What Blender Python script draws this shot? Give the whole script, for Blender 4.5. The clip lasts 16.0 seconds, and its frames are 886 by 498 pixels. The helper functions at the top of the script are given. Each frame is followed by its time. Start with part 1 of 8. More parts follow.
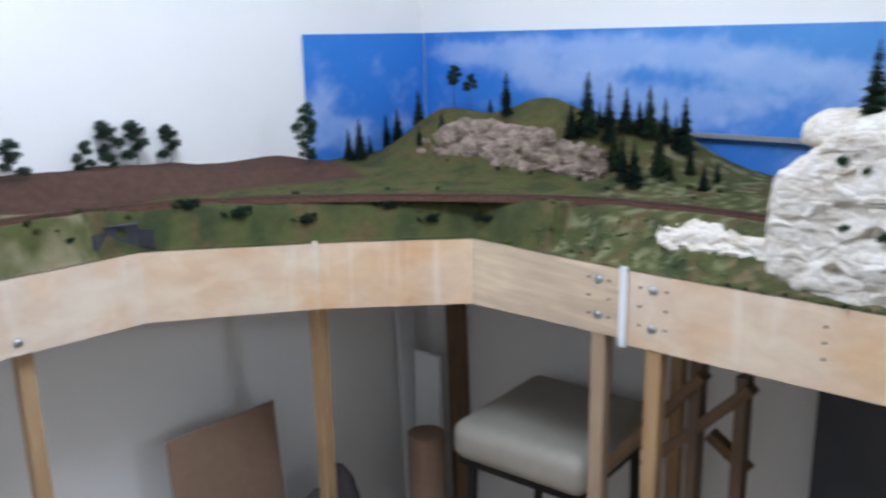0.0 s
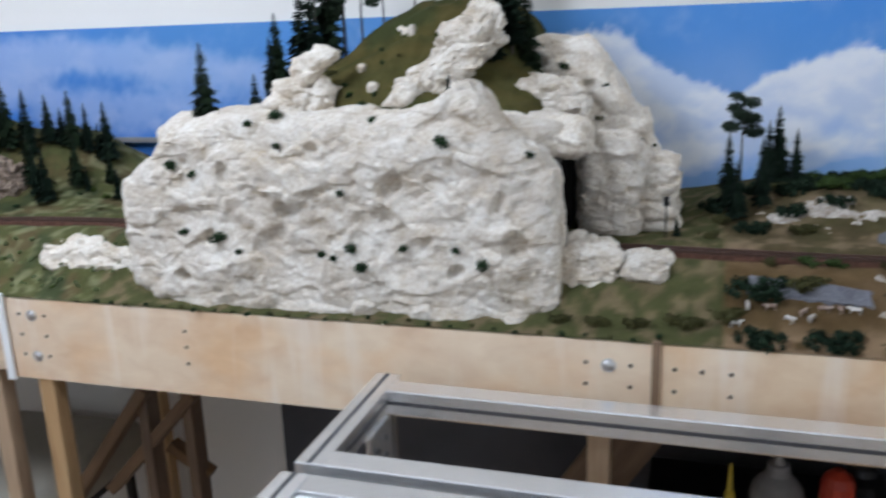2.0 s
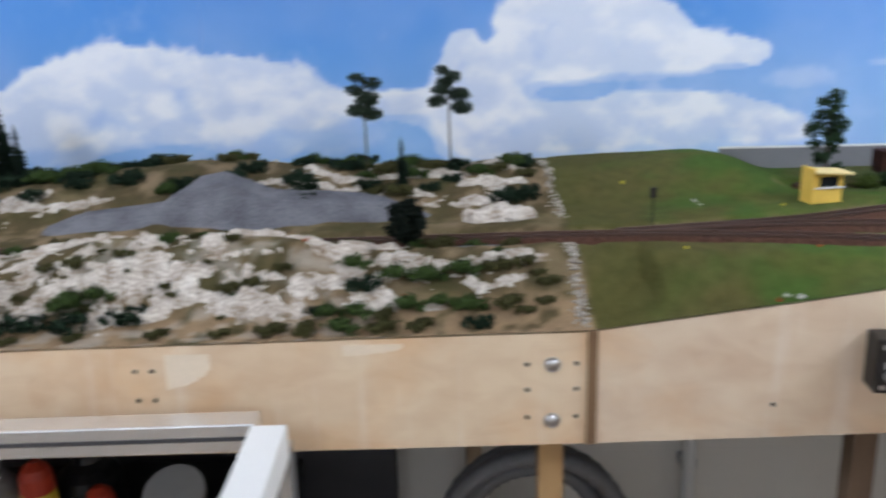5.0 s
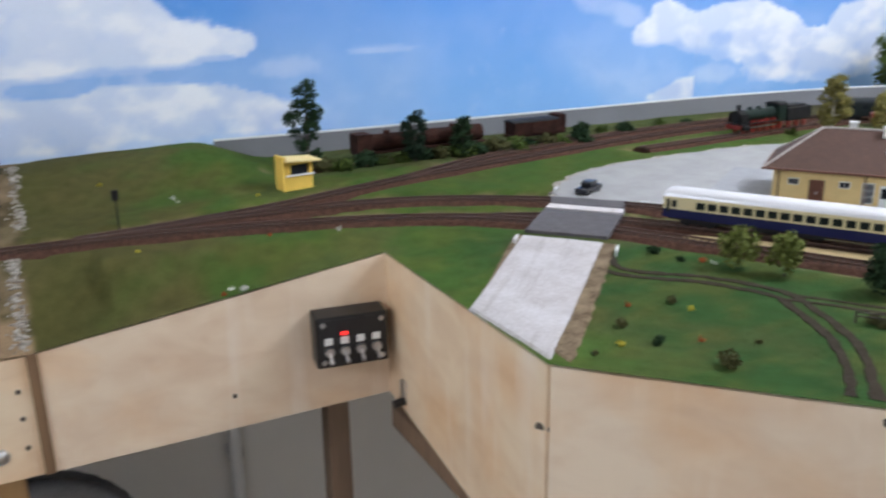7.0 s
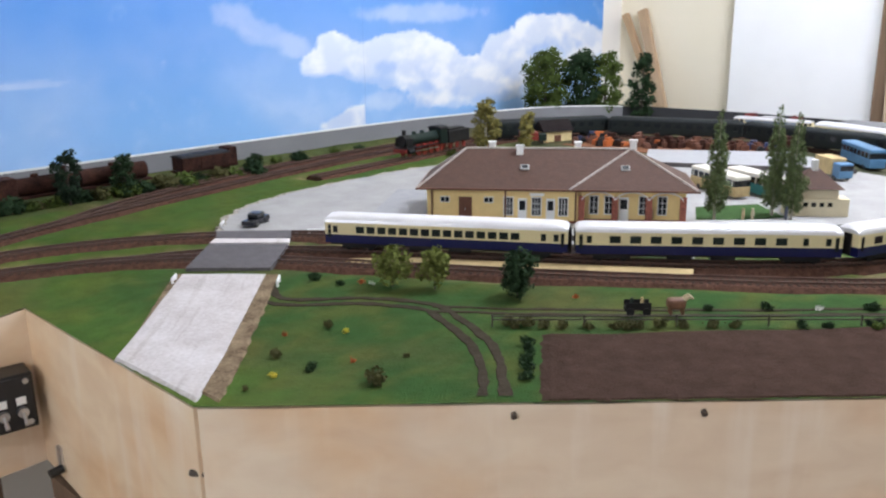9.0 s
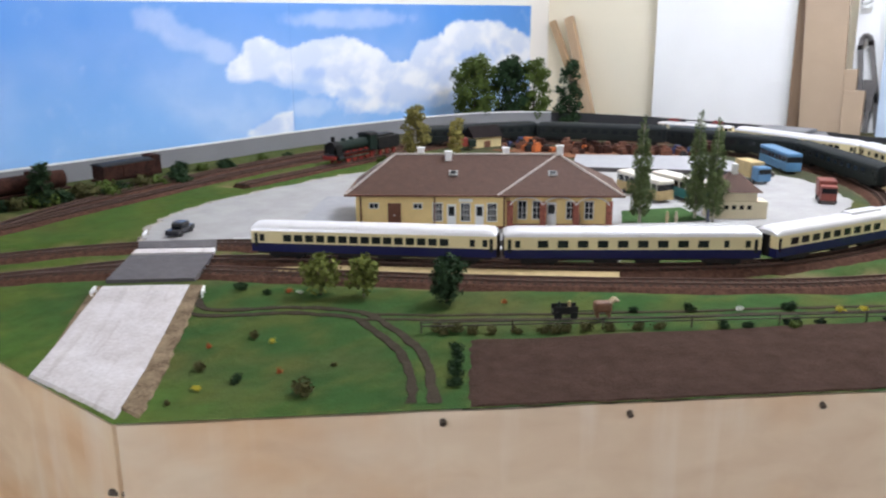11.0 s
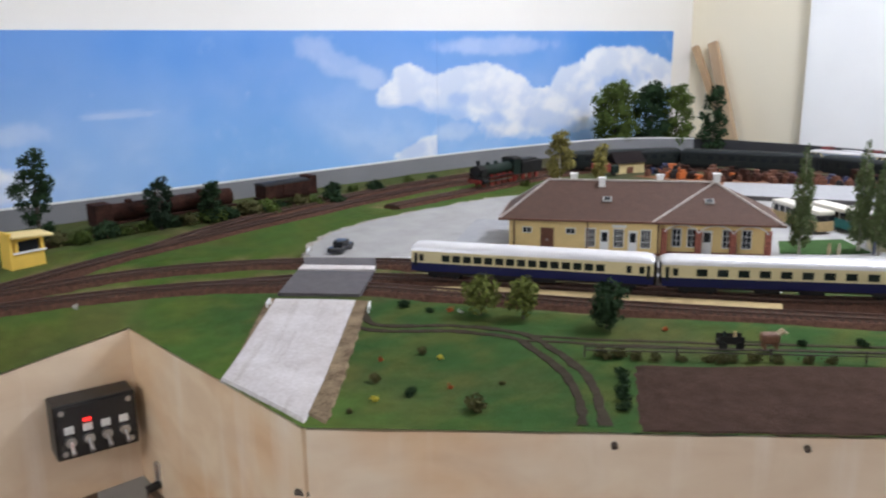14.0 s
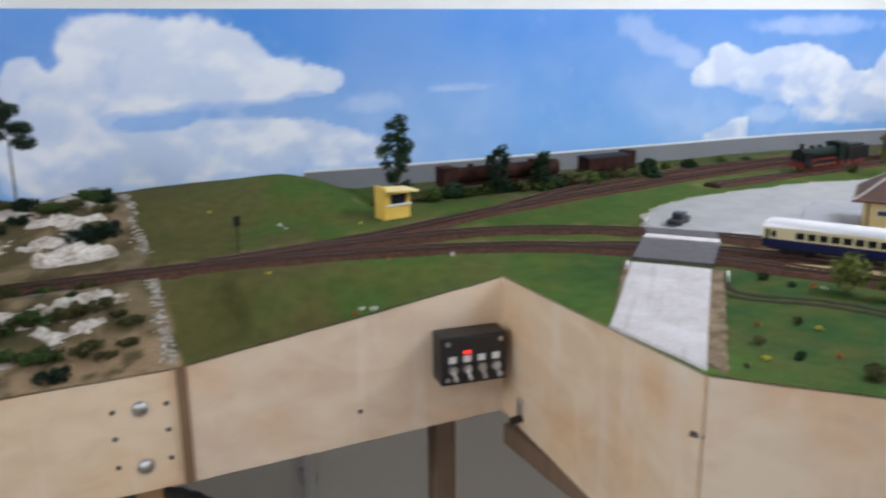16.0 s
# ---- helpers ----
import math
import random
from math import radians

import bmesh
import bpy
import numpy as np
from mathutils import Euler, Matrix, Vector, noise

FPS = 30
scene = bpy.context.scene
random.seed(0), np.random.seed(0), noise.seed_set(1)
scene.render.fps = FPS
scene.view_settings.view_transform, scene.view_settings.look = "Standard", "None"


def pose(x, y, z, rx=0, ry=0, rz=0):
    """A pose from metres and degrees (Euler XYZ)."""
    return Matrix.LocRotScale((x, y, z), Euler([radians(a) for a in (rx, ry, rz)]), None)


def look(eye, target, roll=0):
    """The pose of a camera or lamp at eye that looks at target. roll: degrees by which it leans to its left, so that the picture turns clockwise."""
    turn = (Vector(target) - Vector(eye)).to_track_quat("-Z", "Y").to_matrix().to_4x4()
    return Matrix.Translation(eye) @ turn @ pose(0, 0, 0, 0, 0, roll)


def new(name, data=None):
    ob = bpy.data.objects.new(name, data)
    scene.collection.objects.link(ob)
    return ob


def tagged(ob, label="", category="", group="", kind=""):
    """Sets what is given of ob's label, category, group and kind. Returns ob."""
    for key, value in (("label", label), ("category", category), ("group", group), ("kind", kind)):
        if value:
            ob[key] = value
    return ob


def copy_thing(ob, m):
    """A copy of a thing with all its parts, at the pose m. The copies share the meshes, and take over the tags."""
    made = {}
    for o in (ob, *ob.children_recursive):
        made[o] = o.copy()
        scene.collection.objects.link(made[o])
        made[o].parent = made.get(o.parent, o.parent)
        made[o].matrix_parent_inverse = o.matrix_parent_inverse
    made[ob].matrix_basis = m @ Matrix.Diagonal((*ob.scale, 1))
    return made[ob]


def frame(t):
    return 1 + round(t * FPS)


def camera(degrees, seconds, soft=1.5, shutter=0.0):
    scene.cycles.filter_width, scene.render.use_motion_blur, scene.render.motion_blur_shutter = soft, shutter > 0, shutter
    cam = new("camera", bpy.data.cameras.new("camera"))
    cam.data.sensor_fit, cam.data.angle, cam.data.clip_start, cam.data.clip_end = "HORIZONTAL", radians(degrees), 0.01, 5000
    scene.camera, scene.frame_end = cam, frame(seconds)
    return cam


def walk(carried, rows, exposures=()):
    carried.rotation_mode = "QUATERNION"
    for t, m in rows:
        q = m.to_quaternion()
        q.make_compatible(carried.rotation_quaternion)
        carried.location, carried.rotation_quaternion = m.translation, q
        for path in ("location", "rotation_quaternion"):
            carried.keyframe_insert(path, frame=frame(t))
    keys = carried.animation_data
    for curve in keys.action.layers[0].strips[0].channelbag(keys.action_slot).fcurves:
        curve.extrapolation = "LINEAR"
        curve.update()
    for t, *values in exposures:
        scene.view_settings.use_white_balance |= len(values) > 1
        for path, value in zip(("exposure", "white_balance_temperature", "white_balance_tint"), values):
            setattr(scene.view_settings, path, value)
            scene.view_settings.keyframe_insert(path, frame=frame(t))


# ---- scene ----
cam = camera(55.3, 16.0, soft=2.2, shutter=0.5)
PATH = [
    (0, (-0.043, 0.059, 1.521), (1.422, 1.332, 1.038), -1.1),
    (0.5, (0.058, -0.077, 1.532), (1.602, 1.096, 1.042), -0.9),
    (1, (0.135, -0.192, 1.517), (1.783, 0.832, 1.033), -1.0),
    (1.5, (0.186, -0.251, 1.516), (1.958, 0.502, 0.975), -0.8),
    (2, (0.221, -0.327, 1.525), (2.062, 0.256, 1.006), -2.1),
    (2.5, (0.263, -0.508, 1.509), (2.123, 0.054, 1.034), -1.0),
    (3, (0.274, -0.711, 1.51), (2.136, -0.176, 1.016), -0.6),
    (3.5, (0.276, -0.843, 1.504), (2.173, -0.44, 1.015), -1.5),
    (4, (0.302, -0.902, 1.497), (2.226, -0.737, 0.976), -2.8),
    (4.5, (0.32, -0.986, 1.492), (2.241, -0.89, 0.947), -2.1),
    (5, (0.323, -1.146, 1.494), (2.248, -1.154, 0.952), -1.7),
    (5.2, (0.323, -1.193, 1.492), (2.248, -1.273, 0.956), -2.1),
    (7.3, (0.293, -1.365, 1.504), (1.967, -2.303, 0.938), -1.2),
    (7.5, (0.3, -1.379, 1.483), (1.949, -2.376, 0.945), -1.5),
    (8, (0.27, -1.394, 1.496), (1.768, -2.596, 0.946), -0.8),
    (8.5, (0.264, -1.397, 1.501), (1.651, -2.729, 0.951), -0.7),
    (10.8, (0.265, -1.402, 1.502), (1.508, -2.877, 0.975), -0.4),
    (11, (0.262, -1.405, 1.501), (1.479, -2.902, 0.974), -0.4),
    (11.5, (0.26, -1.407, 1.506), (1.433, -2.941, 0.987), -0.1),
    (12, (0.264, -1.403, 1.506), (1.464, -2.922, 1.003), -0.2),
    (12.5, (0.266, -1.395, 1.507), (1.522, -2.874, 1.019), -0.4),
    (13, (0.268, -1.386, 1.508), (1.565, -2.831, 1.03), -0.4),
    (13.5, (0.271, -1.374, 1.51), (1.628, -2.766, 1.039), -0.6),
    (14, (0.28, -1.359, 1.507), (1.712, -2.673, 1.035), -0.7),
    (14.5, (0.29, -1.339, 1.506), (1.798, -2.565, 1.035), -0.8),
    (15, (0.294, -1.308, 1.506), (1.888, -2.417, 1.027), -1.0),
    (15.5, (0.296, -1.265, 1.506), (1.962, -2.258, 1.02), -0.7),
    (16, (0.302, -1.199, 1.504), (2.042, -2.043, 0.996), -0.5),
]
walk(cam, [(t, look(eye, target, roll)) for t, eye, target, roll in PATH], [(0, 0.00, 5350, 12), (0.5, 0.12, 5300, 12), (1.0, 0.05, 5250, 12), (1.5, -0.06, 5200, 11), (2, -0.11, 5550, 12), (2.5, -0.11, 5550, 12), (3, 0.04, 5750, 13), (4, 0.24, 5550, 11), (5, 0.22, 5750, 13), (7.5, 0.14, 5850, 13), (8, 0.24, 5950, 14), (11, 0.20, 6050, 15), (12.5, 0.05, 6000, 15), (14, 0.02, 6050, 15), (15, 0.04, 5900, 14), (16, 0.06, 5800, 13)])

from mathutils import kdtree

# ---- light ----
world = bpy.data.worlds.new("room_world")
scene.world = world
world.use_nodes = True
wn = world.node_tree.nodes
sky = wn.new("ShaderNodeTexSky")
sky.sky_type = "NISHITA"
sky.sun_disc = False
sky.sun_elevation = radians(38)
sky.sun_rotation = radians(200)
world.node_tree.links.new(sky.outputs[0], wn["Background"].inputs[0])
wn["Background"].inputs[1].default_value = 0.12


def area_lamp(name, eye, target, sx, sy, power, colour):
    d = bpy.data.lights.new(name, "AREA")
    d.shape, d.size, d.size_y, d.energy, d.color = "RECTANGLE", sx, sy, power, colour
    ob = new(name, d)
    ob.matrix_world = look(eye, target)
    return ob


# unseen fill lights: two cool area lamps before the west wall, two points overhead
area_lamp("window_light", (-1.5, 0.1, 1.95), (1.2, 0.9, 1.25), 1.8, 1.0, 4.0, (0.88, 0.95, 1.0))
area_lamp("window_light", (-1.5, -2.9, 1.95), (1.0, -2.9, 1.25), 1.2, 1.0, 3.2, (0.88, 0.95, 1.0))


# an assumed overhead source, added to brighten walls and ground; no fitting is modelled
def overhead_fill(x, y, power):
    d = bpy.data.lights.new("overhead_fill_light", "POINT")
    d.energy, d.shadow_soft_size, d.color = power, 0.22, (0.92, 0.96, 1.0)
    new("overhead_fill_light", d).location = (x, y, 2.28)


overhead_fill(0.45, 0.75, 47)
overhead_fill(0.55, -2.85, 49)


# ---- materials ----
def mat(name, colour, rough=0.6, metal=0.0, vary=0.12, scale=60.0, bump=0.15, second=None, fine=400.0, spec=None, attr=None):
    """A node material: two scales of colour variation and a fine relief, in world metres."""
    m = bpy.data.materials.new(name)
    m.use_nodes = True
    nt = m.node_tree
    nd, ln = nt.nodes, nt.links
    b = nd["Principled BSDF"]
    b.inputs["Roughness"].default_value = rough
    b.inputs["Metallic"].default_value = metal
    if spec is not None:
        b.inputs["Specular IOR Level"].default_value = spec
    geo = nd.new("ShaderNodeNewGeometry")
    n1 = nd.new("ShaderNodeTexNoise")
    n1.inputs["Scale"].default_value = scale
    n1.inputs["Detail"].default_value = 6
    n2 = nd.new("ShaderNodeTexNoise")
    n2.inputs["Scale"].default_value = fine
    n2.inputs["Detail"].default_value = 3
    ln.new(geo.outputs["Position"], n1.inputs["Vector"])
    ln.new(geo.outputs["Position"], n2.inputs["Vector"])
    info = nd.new("ShaderNodeObjectInfo")
    add = nd.new("ShaderNodeMath")
    add.operation = "ADD"
    ln.new(n1.outputs["Fac"], add.inputs[0])
    ln.new(n2.outputs["Fac"], add.inputs[1])
    ramp = nd.new("ShaderNodeMapRange")
    ramp.inputs["From Min"].default_value, ramp.inputs["From Max"].default_value = 0.7, 1.3
    ln.new(add.outputs[0], ramp.inputs["Value"])
    mix = nd.new("ShaderNodeMix")
    mix.data_type = "RGBA"
    ln.new(ramp.outputs["Result"], mix.inputs["Factor"])
    c = Vector(colour)
    hi = Vector(second) if second else c * (1 + vary)
    lo = c * (1 - vary)
    if attr:
        at = nd.new("ShaderNodeVertexColor")
        at.layer_name = attr
        dark = nd.new("ShaderNodeMix")
        dark.data_type, dark.blend_type = "RGBA", "MULTIPLY"
        dark.inputs["Factor"].default_value = 1
        mix.inputs["A"].default_value = (1 - vary, 1 - vary, 1 - vary, 1)
        mix.inputs["B"].default_value = (1 + vary, 1 + vary, 1 + vary, 1)
        ln.new(at.outputs["Color"], dark.inputs["A"])
        ln.new(mix.outputs["Result"], dark.inputs["B"])
        ln.new(dark.outputs["Result"], b.inputs["Base Color"])
    else:
        mix.inputs["A"].default_value = (*lo, 1)
        mix.inputs["B"].default_value = (*hi, 1)
        hsv = nd.new("ShaderNodeHueSaturation")
        mr = nd.new("ShaderNodeMapRange")
        mr.inputs["To Min"].default_value, mr.inputs["To Max"].default_value = 0.9, 1.1
        ln.new(info.outputs["Random"], mr.inputs["Value"])
        ln.new(mr.outputs["Result"], hsv.inputs["Value"])
        ln.new(mix.outputs["Result"], hsv.inputs["Color"])
        ln.new(hsv.outputs["Color"], b.inputs["Base Color"])
    if bump:
        bp = nd.new("ShaderNodeBump")
        bp.inputs["Strength"].default_value = bump
        bp.inputs["Distance"].default_value = 0.002
        ln.new(add.outputs[0], bp.inputs["Height"])
        ln.new(bp.outputs["Normal"], b.inputs["Normal"])
    return m


def wood(name, light, dark, along=(1, 14, 14), rough=0.55):
    """Sawn timber with grain stretched along one axis of the object."""
    m = bpy.data.materials.new(name)
    m.use_nodes = True
    nd, ln = m.node_tree.nodes, m.node_tree.links
    b = nd["Principled BSDF"]
    b.inputs["Roughness"].default_value = rough
    tc = nd.new("ShaderNodeTexCoord")
    info = nd.new("ShaderNodeObjectInfo")
    off = nd.new("ShaderNodeVectorMath")
    ln.new(tc.outputs["Object"], off.inputs[0])
    ln.new(info.outputs["Location"], off.inputs[1])
    mp = nd.new("ShaderNodeMapping")
    mp.inputs["Scale"].default_value = [a * 3.0 for a in along]
    ln.new(off.outputs[0], mp.inputs["Vector"])
    n = nd.new("ShaderNodeTexNoise")
    n.inputs["Scale"].default_value, n.inputs["Detail"].default_value, n.inputs["Distortion"].default_value = 2.2, 8, 0.6
    ln.new(mp.outputs[0], n.inputs["Vector"])
    big = nd.new("ShaderNodeTexNoise")
    big.inputs["Scale"].default_value = 5
    ln.new(off.outputs[0], big.inputs["Vector"])
    add = nd.new("ShaderNodeMath")
    ln.new(n.outputs["Fac"], add.inputs[0])
    ln.new(big.outputs["Fac"], add.inputs[1])
    mr = nd.new("ShaderNodeMapRange")
    mr.inputs["From Min"].default_value, mr.inputs["From Max"].default_value = 0.75, 1.3
    ln.new(add.outputs[0], mr.inputs["Value"])
    mix = nd.new("ShaderNodeMix")
    mix.data_type = "RGBA"
    mix.inputs["A"].default_value, mix.inputs["B"].default_value = (*light, 1), (*dark, 1)
    ln.new(mr.outputs["Result"], mix.inputs["Factor"])
    tone = nd.new("ShaderNodeHueSaturation")
    rng = nd.new("ShaderNodeMapRange")
    rng.inputs["To Min"].default_value, rng.inputs["To Max"].default_value = 0.82, 1.18
    ln.new(info.outputs["Random"], rng.inputs["Value"])
    ln.new(rng.outputs["Result"], tone.inputs["Saturation"])
    ln.new(mix.outputs["Result"], tone.inputs["Color"])
    ln.new(tone.outputs["Color"], b.inputs["Base Color"])
    bp = nd.new("ShaderNodeBump")
    bp.inputs["Strength"].default_value, bp.inputs["Distance"].default_value = 0.08, 0.002
    ln.new(n.outputs["Fac"], bp.inputs["Height"])
    ln.new(bp.outputs["Normal"], b.inputs["Normal"])
    return m


M_WALL = mat("wall_paint", (0.86, 0.83, 0.78), 0.85, vary=0.03, scale=3, bump=0.05)
M_WALL_CREAM = mat("cream_wall_paint", (0.87, 0.79, 0.61), 0.85, vary=0.03, scale=3, bump=0.05)
M_CEIL = mat("ceiling_paint", (0.8, 0.79, 0.76), 0.9, vary=0.02, scale=3)
M_FLOOR = mat("floor_laminate", (0.28, 0.2, 0.13), 0.45, vary=0.2, scale=12)
M_PLY = wood("pale_plywood", (0.82, 0.675, 0.50), (0.70, 0.53, 0.37), (2.5, 2.5, 5))
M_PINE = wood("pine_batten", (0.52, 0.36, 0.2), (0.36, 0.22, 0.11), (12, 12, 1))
# darker copy of the pine, with the shade under the layout in its colour
M_PINE_SHADED = wood("shaded_timber", (0.24, 0.15, 0.085), (0.15, 0.09, 0.05), (10, 10, 1))


def weathered(m):
    """Orange blotches, pale upright water marks and a few knots on bare plywood."""
    nd, ln = m.node_tree.nodes, m.node_tree.links
    b = nd["Principled BSDF"]
    geo = nd.new("ShaderNodeNewGeometry")

    def layer(colour, kind, scale, lo, hi, strength, detail=4.0):
        old = b.inputs["Base Color"].links[0].from_socket
        mp = nd.new("ShaderNodeMapping")
        mp.inputs["Scale"].default_value = scale
        n = nd.new("ShaderNodeTexNoise")
        n.inputs["Scale"].default_value, n.inputs["Detail"].default_value = 1.0, detail
        mr = nd.new("ShaderNodeMapRange")
        mr.inputs["From Min"].default_value, mr.inputs["From Max"].default_value = lo, hi
        mr.inputs["To Max"].default_value = strength
        mix = nd.new("ShaderNodeMix")
        mix.data_type, mix.blend_type = "RGBA", kind
        mix.inputs["B"].default_value = (*colour, 1)
        ln.new(geo.outputs["Position"], mp.inputs["Vector"])
        ln.new(mp.outputs[0], n.inputs["Vector"])
        ln.new(n.outputs["Fac"], mr.inputs["Value"])
        ln.new(mr.outputs["Result"], mix.inputs["Factor"])
        ln.new(old, mix.inputs["A"])
        ln.new(mix.outputs["Result"], b.inputs["Base Color"])

    layer((0.94, 0.77, 0.58), "MULTIPLY", (7, 7, 9), 0.48, 0.68, 0.8)
    layer((0.90, 0.82, 0.72), "MIX", (26, 26, 3), 0.56, 0.75, 0.5)
    layer((0.80, 0.66, 0.54), "MULTIPLY", (11, 11, 14), 0.64, 0.74, 0.35, 3.0)


weathered(M_PLY)
M_PLY_O = wood("orange_plywood", (0.82, 0.58, 0.33), (0.70, 0.46, 0.25), (2.5, 2.5, 5))
weathered(M_PLY_O)
M_PLANK = wood("streaky_pine_board", (0.80, 0.62, 0.40), (0.50, 0.37, 0.24), (0.8, 0.8, 9))
M_GROUND = mat("scatter_ground", (1, 1, 1), 0.95, vary=0.22, scale=55, bump=0.8, fine=600, attr="tint", spec=0.1)
M_ROCK = mat("plaster_rock", (0.60, 0.50, 0.37), 0.9, vary=0.14, scale=24, bump=0.3, second=(0.81, 0.765, 0.69), fine=200, spec=0.15)
M_ROCK_GREY = mat("grey_rock", (0.13, 0.088, 0.063), 0.9, vary=0.5, scale=38, bump=0.9, second=(0.42, 0.325, 0.25), fine=220, spec=0.15)
M_BALLAST = mat("brown_ballast", (0.085, 0.04, 0.027), 0.95, vary=0.45, scale=150, bump=1.0, second=(0.135, 0.068, 0.046), fine=700, spec=0.1)
M_RAIL = mat("rusty_rail", (0.11, 0.062, 0.045), 0.55, 0.3, vary=0.2, scale=80)
M_SLEEPER = mat("sleeper_brown", (0.06, 0.04, 0.03), 0.9, vary=0.3, scale=90, spec=0.1)
M_ROAD = mat("pale_road", (0.56, 0.51, 0.49), 0.9, vary=0.12, scale=30, bump=0.4, second=(0.68, 0.645, 0.64), fine=300, spec=0.1)
M_YARD = mat("gravel_yard", (0.35, 0.34, 0.33), 0.9, vary=0.12, scale=30, bump=0.5, fine=500, spec=0.1)
M_GREY_STRIP = mat("grey_card", (0.19, 0.19, 0.20), 0.8, vary=0.08, scale=15)
M_WHITE_EDGE = mat("white_card_edge", (0.75, 0.75, 0.74), 0.8, vary=0.04)
M_FIELD = mat("ploughed_field", (0.042, 0.023, 0.016), 0.95, vary=0.25, scale=60, bump=0.7, second=(0.06, 0.034, 0.025), fine=500, spec=0.1)
M_PATH = mat("dirt_path", (0.042, 0.032, 0.022), 0.95, vary=0.3, scale=70, bump=0.6, spec=0.1)
M_SAND = mat("yellow_sand", (0.46, 0.35, 0.18), 0.95, vary=0.15, scale=70, bump=0.5, spec=0.1)
M_ALU = mat("anodised_aluminium", (0.8, 0.81, 0.82), 0.27, 0.8, vary=0.04, scale=30, bump=0.03)
M_ALU_DARK = mat("profile_slot", (0.08, 0.08, 0.085), 0.5, 0.4, vary=0.1)
M_WHITE = mat("white_laminate", (0.82, 0.82, 0.81), 0.5, vary=0.03, scale=8, bump=0.02)
M_BLACK = mat("black_plastic", (0.012, 0.011, 0.011), 0.4, vary=0.2, scale=100, bump=0.05)
M_STEEL = mat("zinc_steel", (0.62, 0.62, 0.63), 0.28, 0.95, vary=0.08, scale=200, bump=0.05)


def road_streaks(m, along):
    """Faint dark tyre streaks along the road."""
    nd, ln = m.node_tree.nodes, m.node_tree.links
    b = nd["Principled BSDF"]
    old = b.inputs["Base Color"].links[0].from_socket
    geo = nd.new("ShaderNodeNewGeometry")
    mp = nd.new("ShaderNodeCombineXYZ")
    for k, (scale, a) in enumerate(((6.0, along), (95.0, along + math.pi / 2))):
        dot = nd.new("ShaderNodeVectorMath")
        dot.operation = "DOT_PRODUCT"
        dot.inputs[1].default_value = (scale * math.cos(a), scale * math.sin(a), 0)
        ln.new(geo.outputs["Position"], dot.inputs[0])
        ln.new(dot.outputs["Value"], mp.inputs[k])
    n = nd.new("ShaderNodeTexNoise")
    n.inputs["Scale"].default_value, n.inputs["Detail"].default_value = 1.0, 4
    mr = nd.new("ShaderNodeMapRange")
    mr.inputs["From Min"].default_value, mr.inputs["From Max"].default_value = 0.55, 0.72
    mr.inputs["To Max"].default_value = 0.55
    mix = nd.new("ShaderNodeMix")
    mix.data_type, mix.blend_type = "RGBA", "MULTIPLY"
    mix.inputs["B"].default_value = (0.62, 0.57, 0.53, 1)
    ln.new(mp.outputs[0], n.inputs["Vector"])
    ln.new(n.outputs["Fac"], mr.inputs["Value"])
    ln.new(mr.outputs["Result"], mix.inputs["Factor"])
    ln.new(old, mix.inputs["A"])
    ln.new(mix.outputs["Result"], b.inputs["Base Color"])


road_streaks(M_ROAD, math.atan2(-0.207, 0.215))


# ---- mesh helpers ----
def part(name, bm, material, parent=None, label="", smooth=False):
    me = bpy.data.meshes.new(name)
    bm.normal_update()
    bm.to_mesh(me)
    bm.free()
    if smooth:
        me.polygons.foreach_set("use_smooth", [True] * len(me.polygons))
    me.materials.append(material)
    ob = new(name, me)
    if parent is not None:
        ob.parent = parent
    if label:
        ob["label"] = label
    return ob


def thing(name, label, category, m=None, group="", kind=""):
    ob = new(name)
    ob.empty_display_size = 0.02
    if m is not None:
        ob.matrix_world = m
    return tagged(ob, label, category, group, kind)


def box(bm, x0, x1, y0, y1, z0, z1, bevel=0.0, m=None):
    r = bmesh.ops.create_cube(bm, size=1.0)
    vs = r["verts"]
    for v in vs:
        v.co = Vector(((x0 + x1) / 2 + v.co.x * (x1 - x0), (y0 + y1) / 2 + v.co.y * (y1 - y0), (z0 + z1) / 2 + v.co.z * (z1 - z0)))
    if bevel:
        es = list({e for v in vs for e in v.link_edges})
        r2 = bmesh.ops.bevel(bm, geom=es, offset=bevel, segments=2, affect="EDGES", profile=0.5)
        vs = list({v for f in r2["faces"] for v in f.verts} | {v for v in vs if v.is_valid})
    if m is not None:
        bmesh.ops.transform(bm, matrix=m, verts=vs)
    return vs


def tube(bm, a, b, r0, r1=None, n=12, caps=True):
    a, b = Vector(a), Vector(b)
    d = b - a
    r = bmesh.ops.create_cone(bm, cap_ends=caps, segments=n, radius1=r0, radius2=r0 if r1 is None else r1, depth=d.length)
    q = Vector((0, 0, 1)).rotation_difference(d.normalized()).to_matrix().to_4x4()
    bmesh.ops.transform(bm, matrix=Matrix.Translation((a + b) / 2) @ q, verts=r["verts"])
    return r["verts"]


def prism(bm, pts, z0, z1, m=None):
    """An upright prism over a plan outline."""
    lo = [bm.verts.new((x, y, z0)) for x, y in pts]
    hi = [bm.verts.new((x, y, z1)) for x, y in pts]
    n = len(pts)
    bm.faces.new(lo[::-1])
    bm.faces.new(hi)
    for i in range(n):
        bm.faces.new((lo[i], lo[(i + 1) % n], hi[(i + 1) % n], hi[i]))
    if m is not None:
        bmesh.ops.transform(bm, matrix=m, verts=lo + hi)
    bmesh.ops.recalc_face_normals(bm, faces=bm.faces[:])
    return lo + hi


def one(fn, *a, **k):
    bm = bmesh.new()
    fn(bm, *a, **k)
    return bm


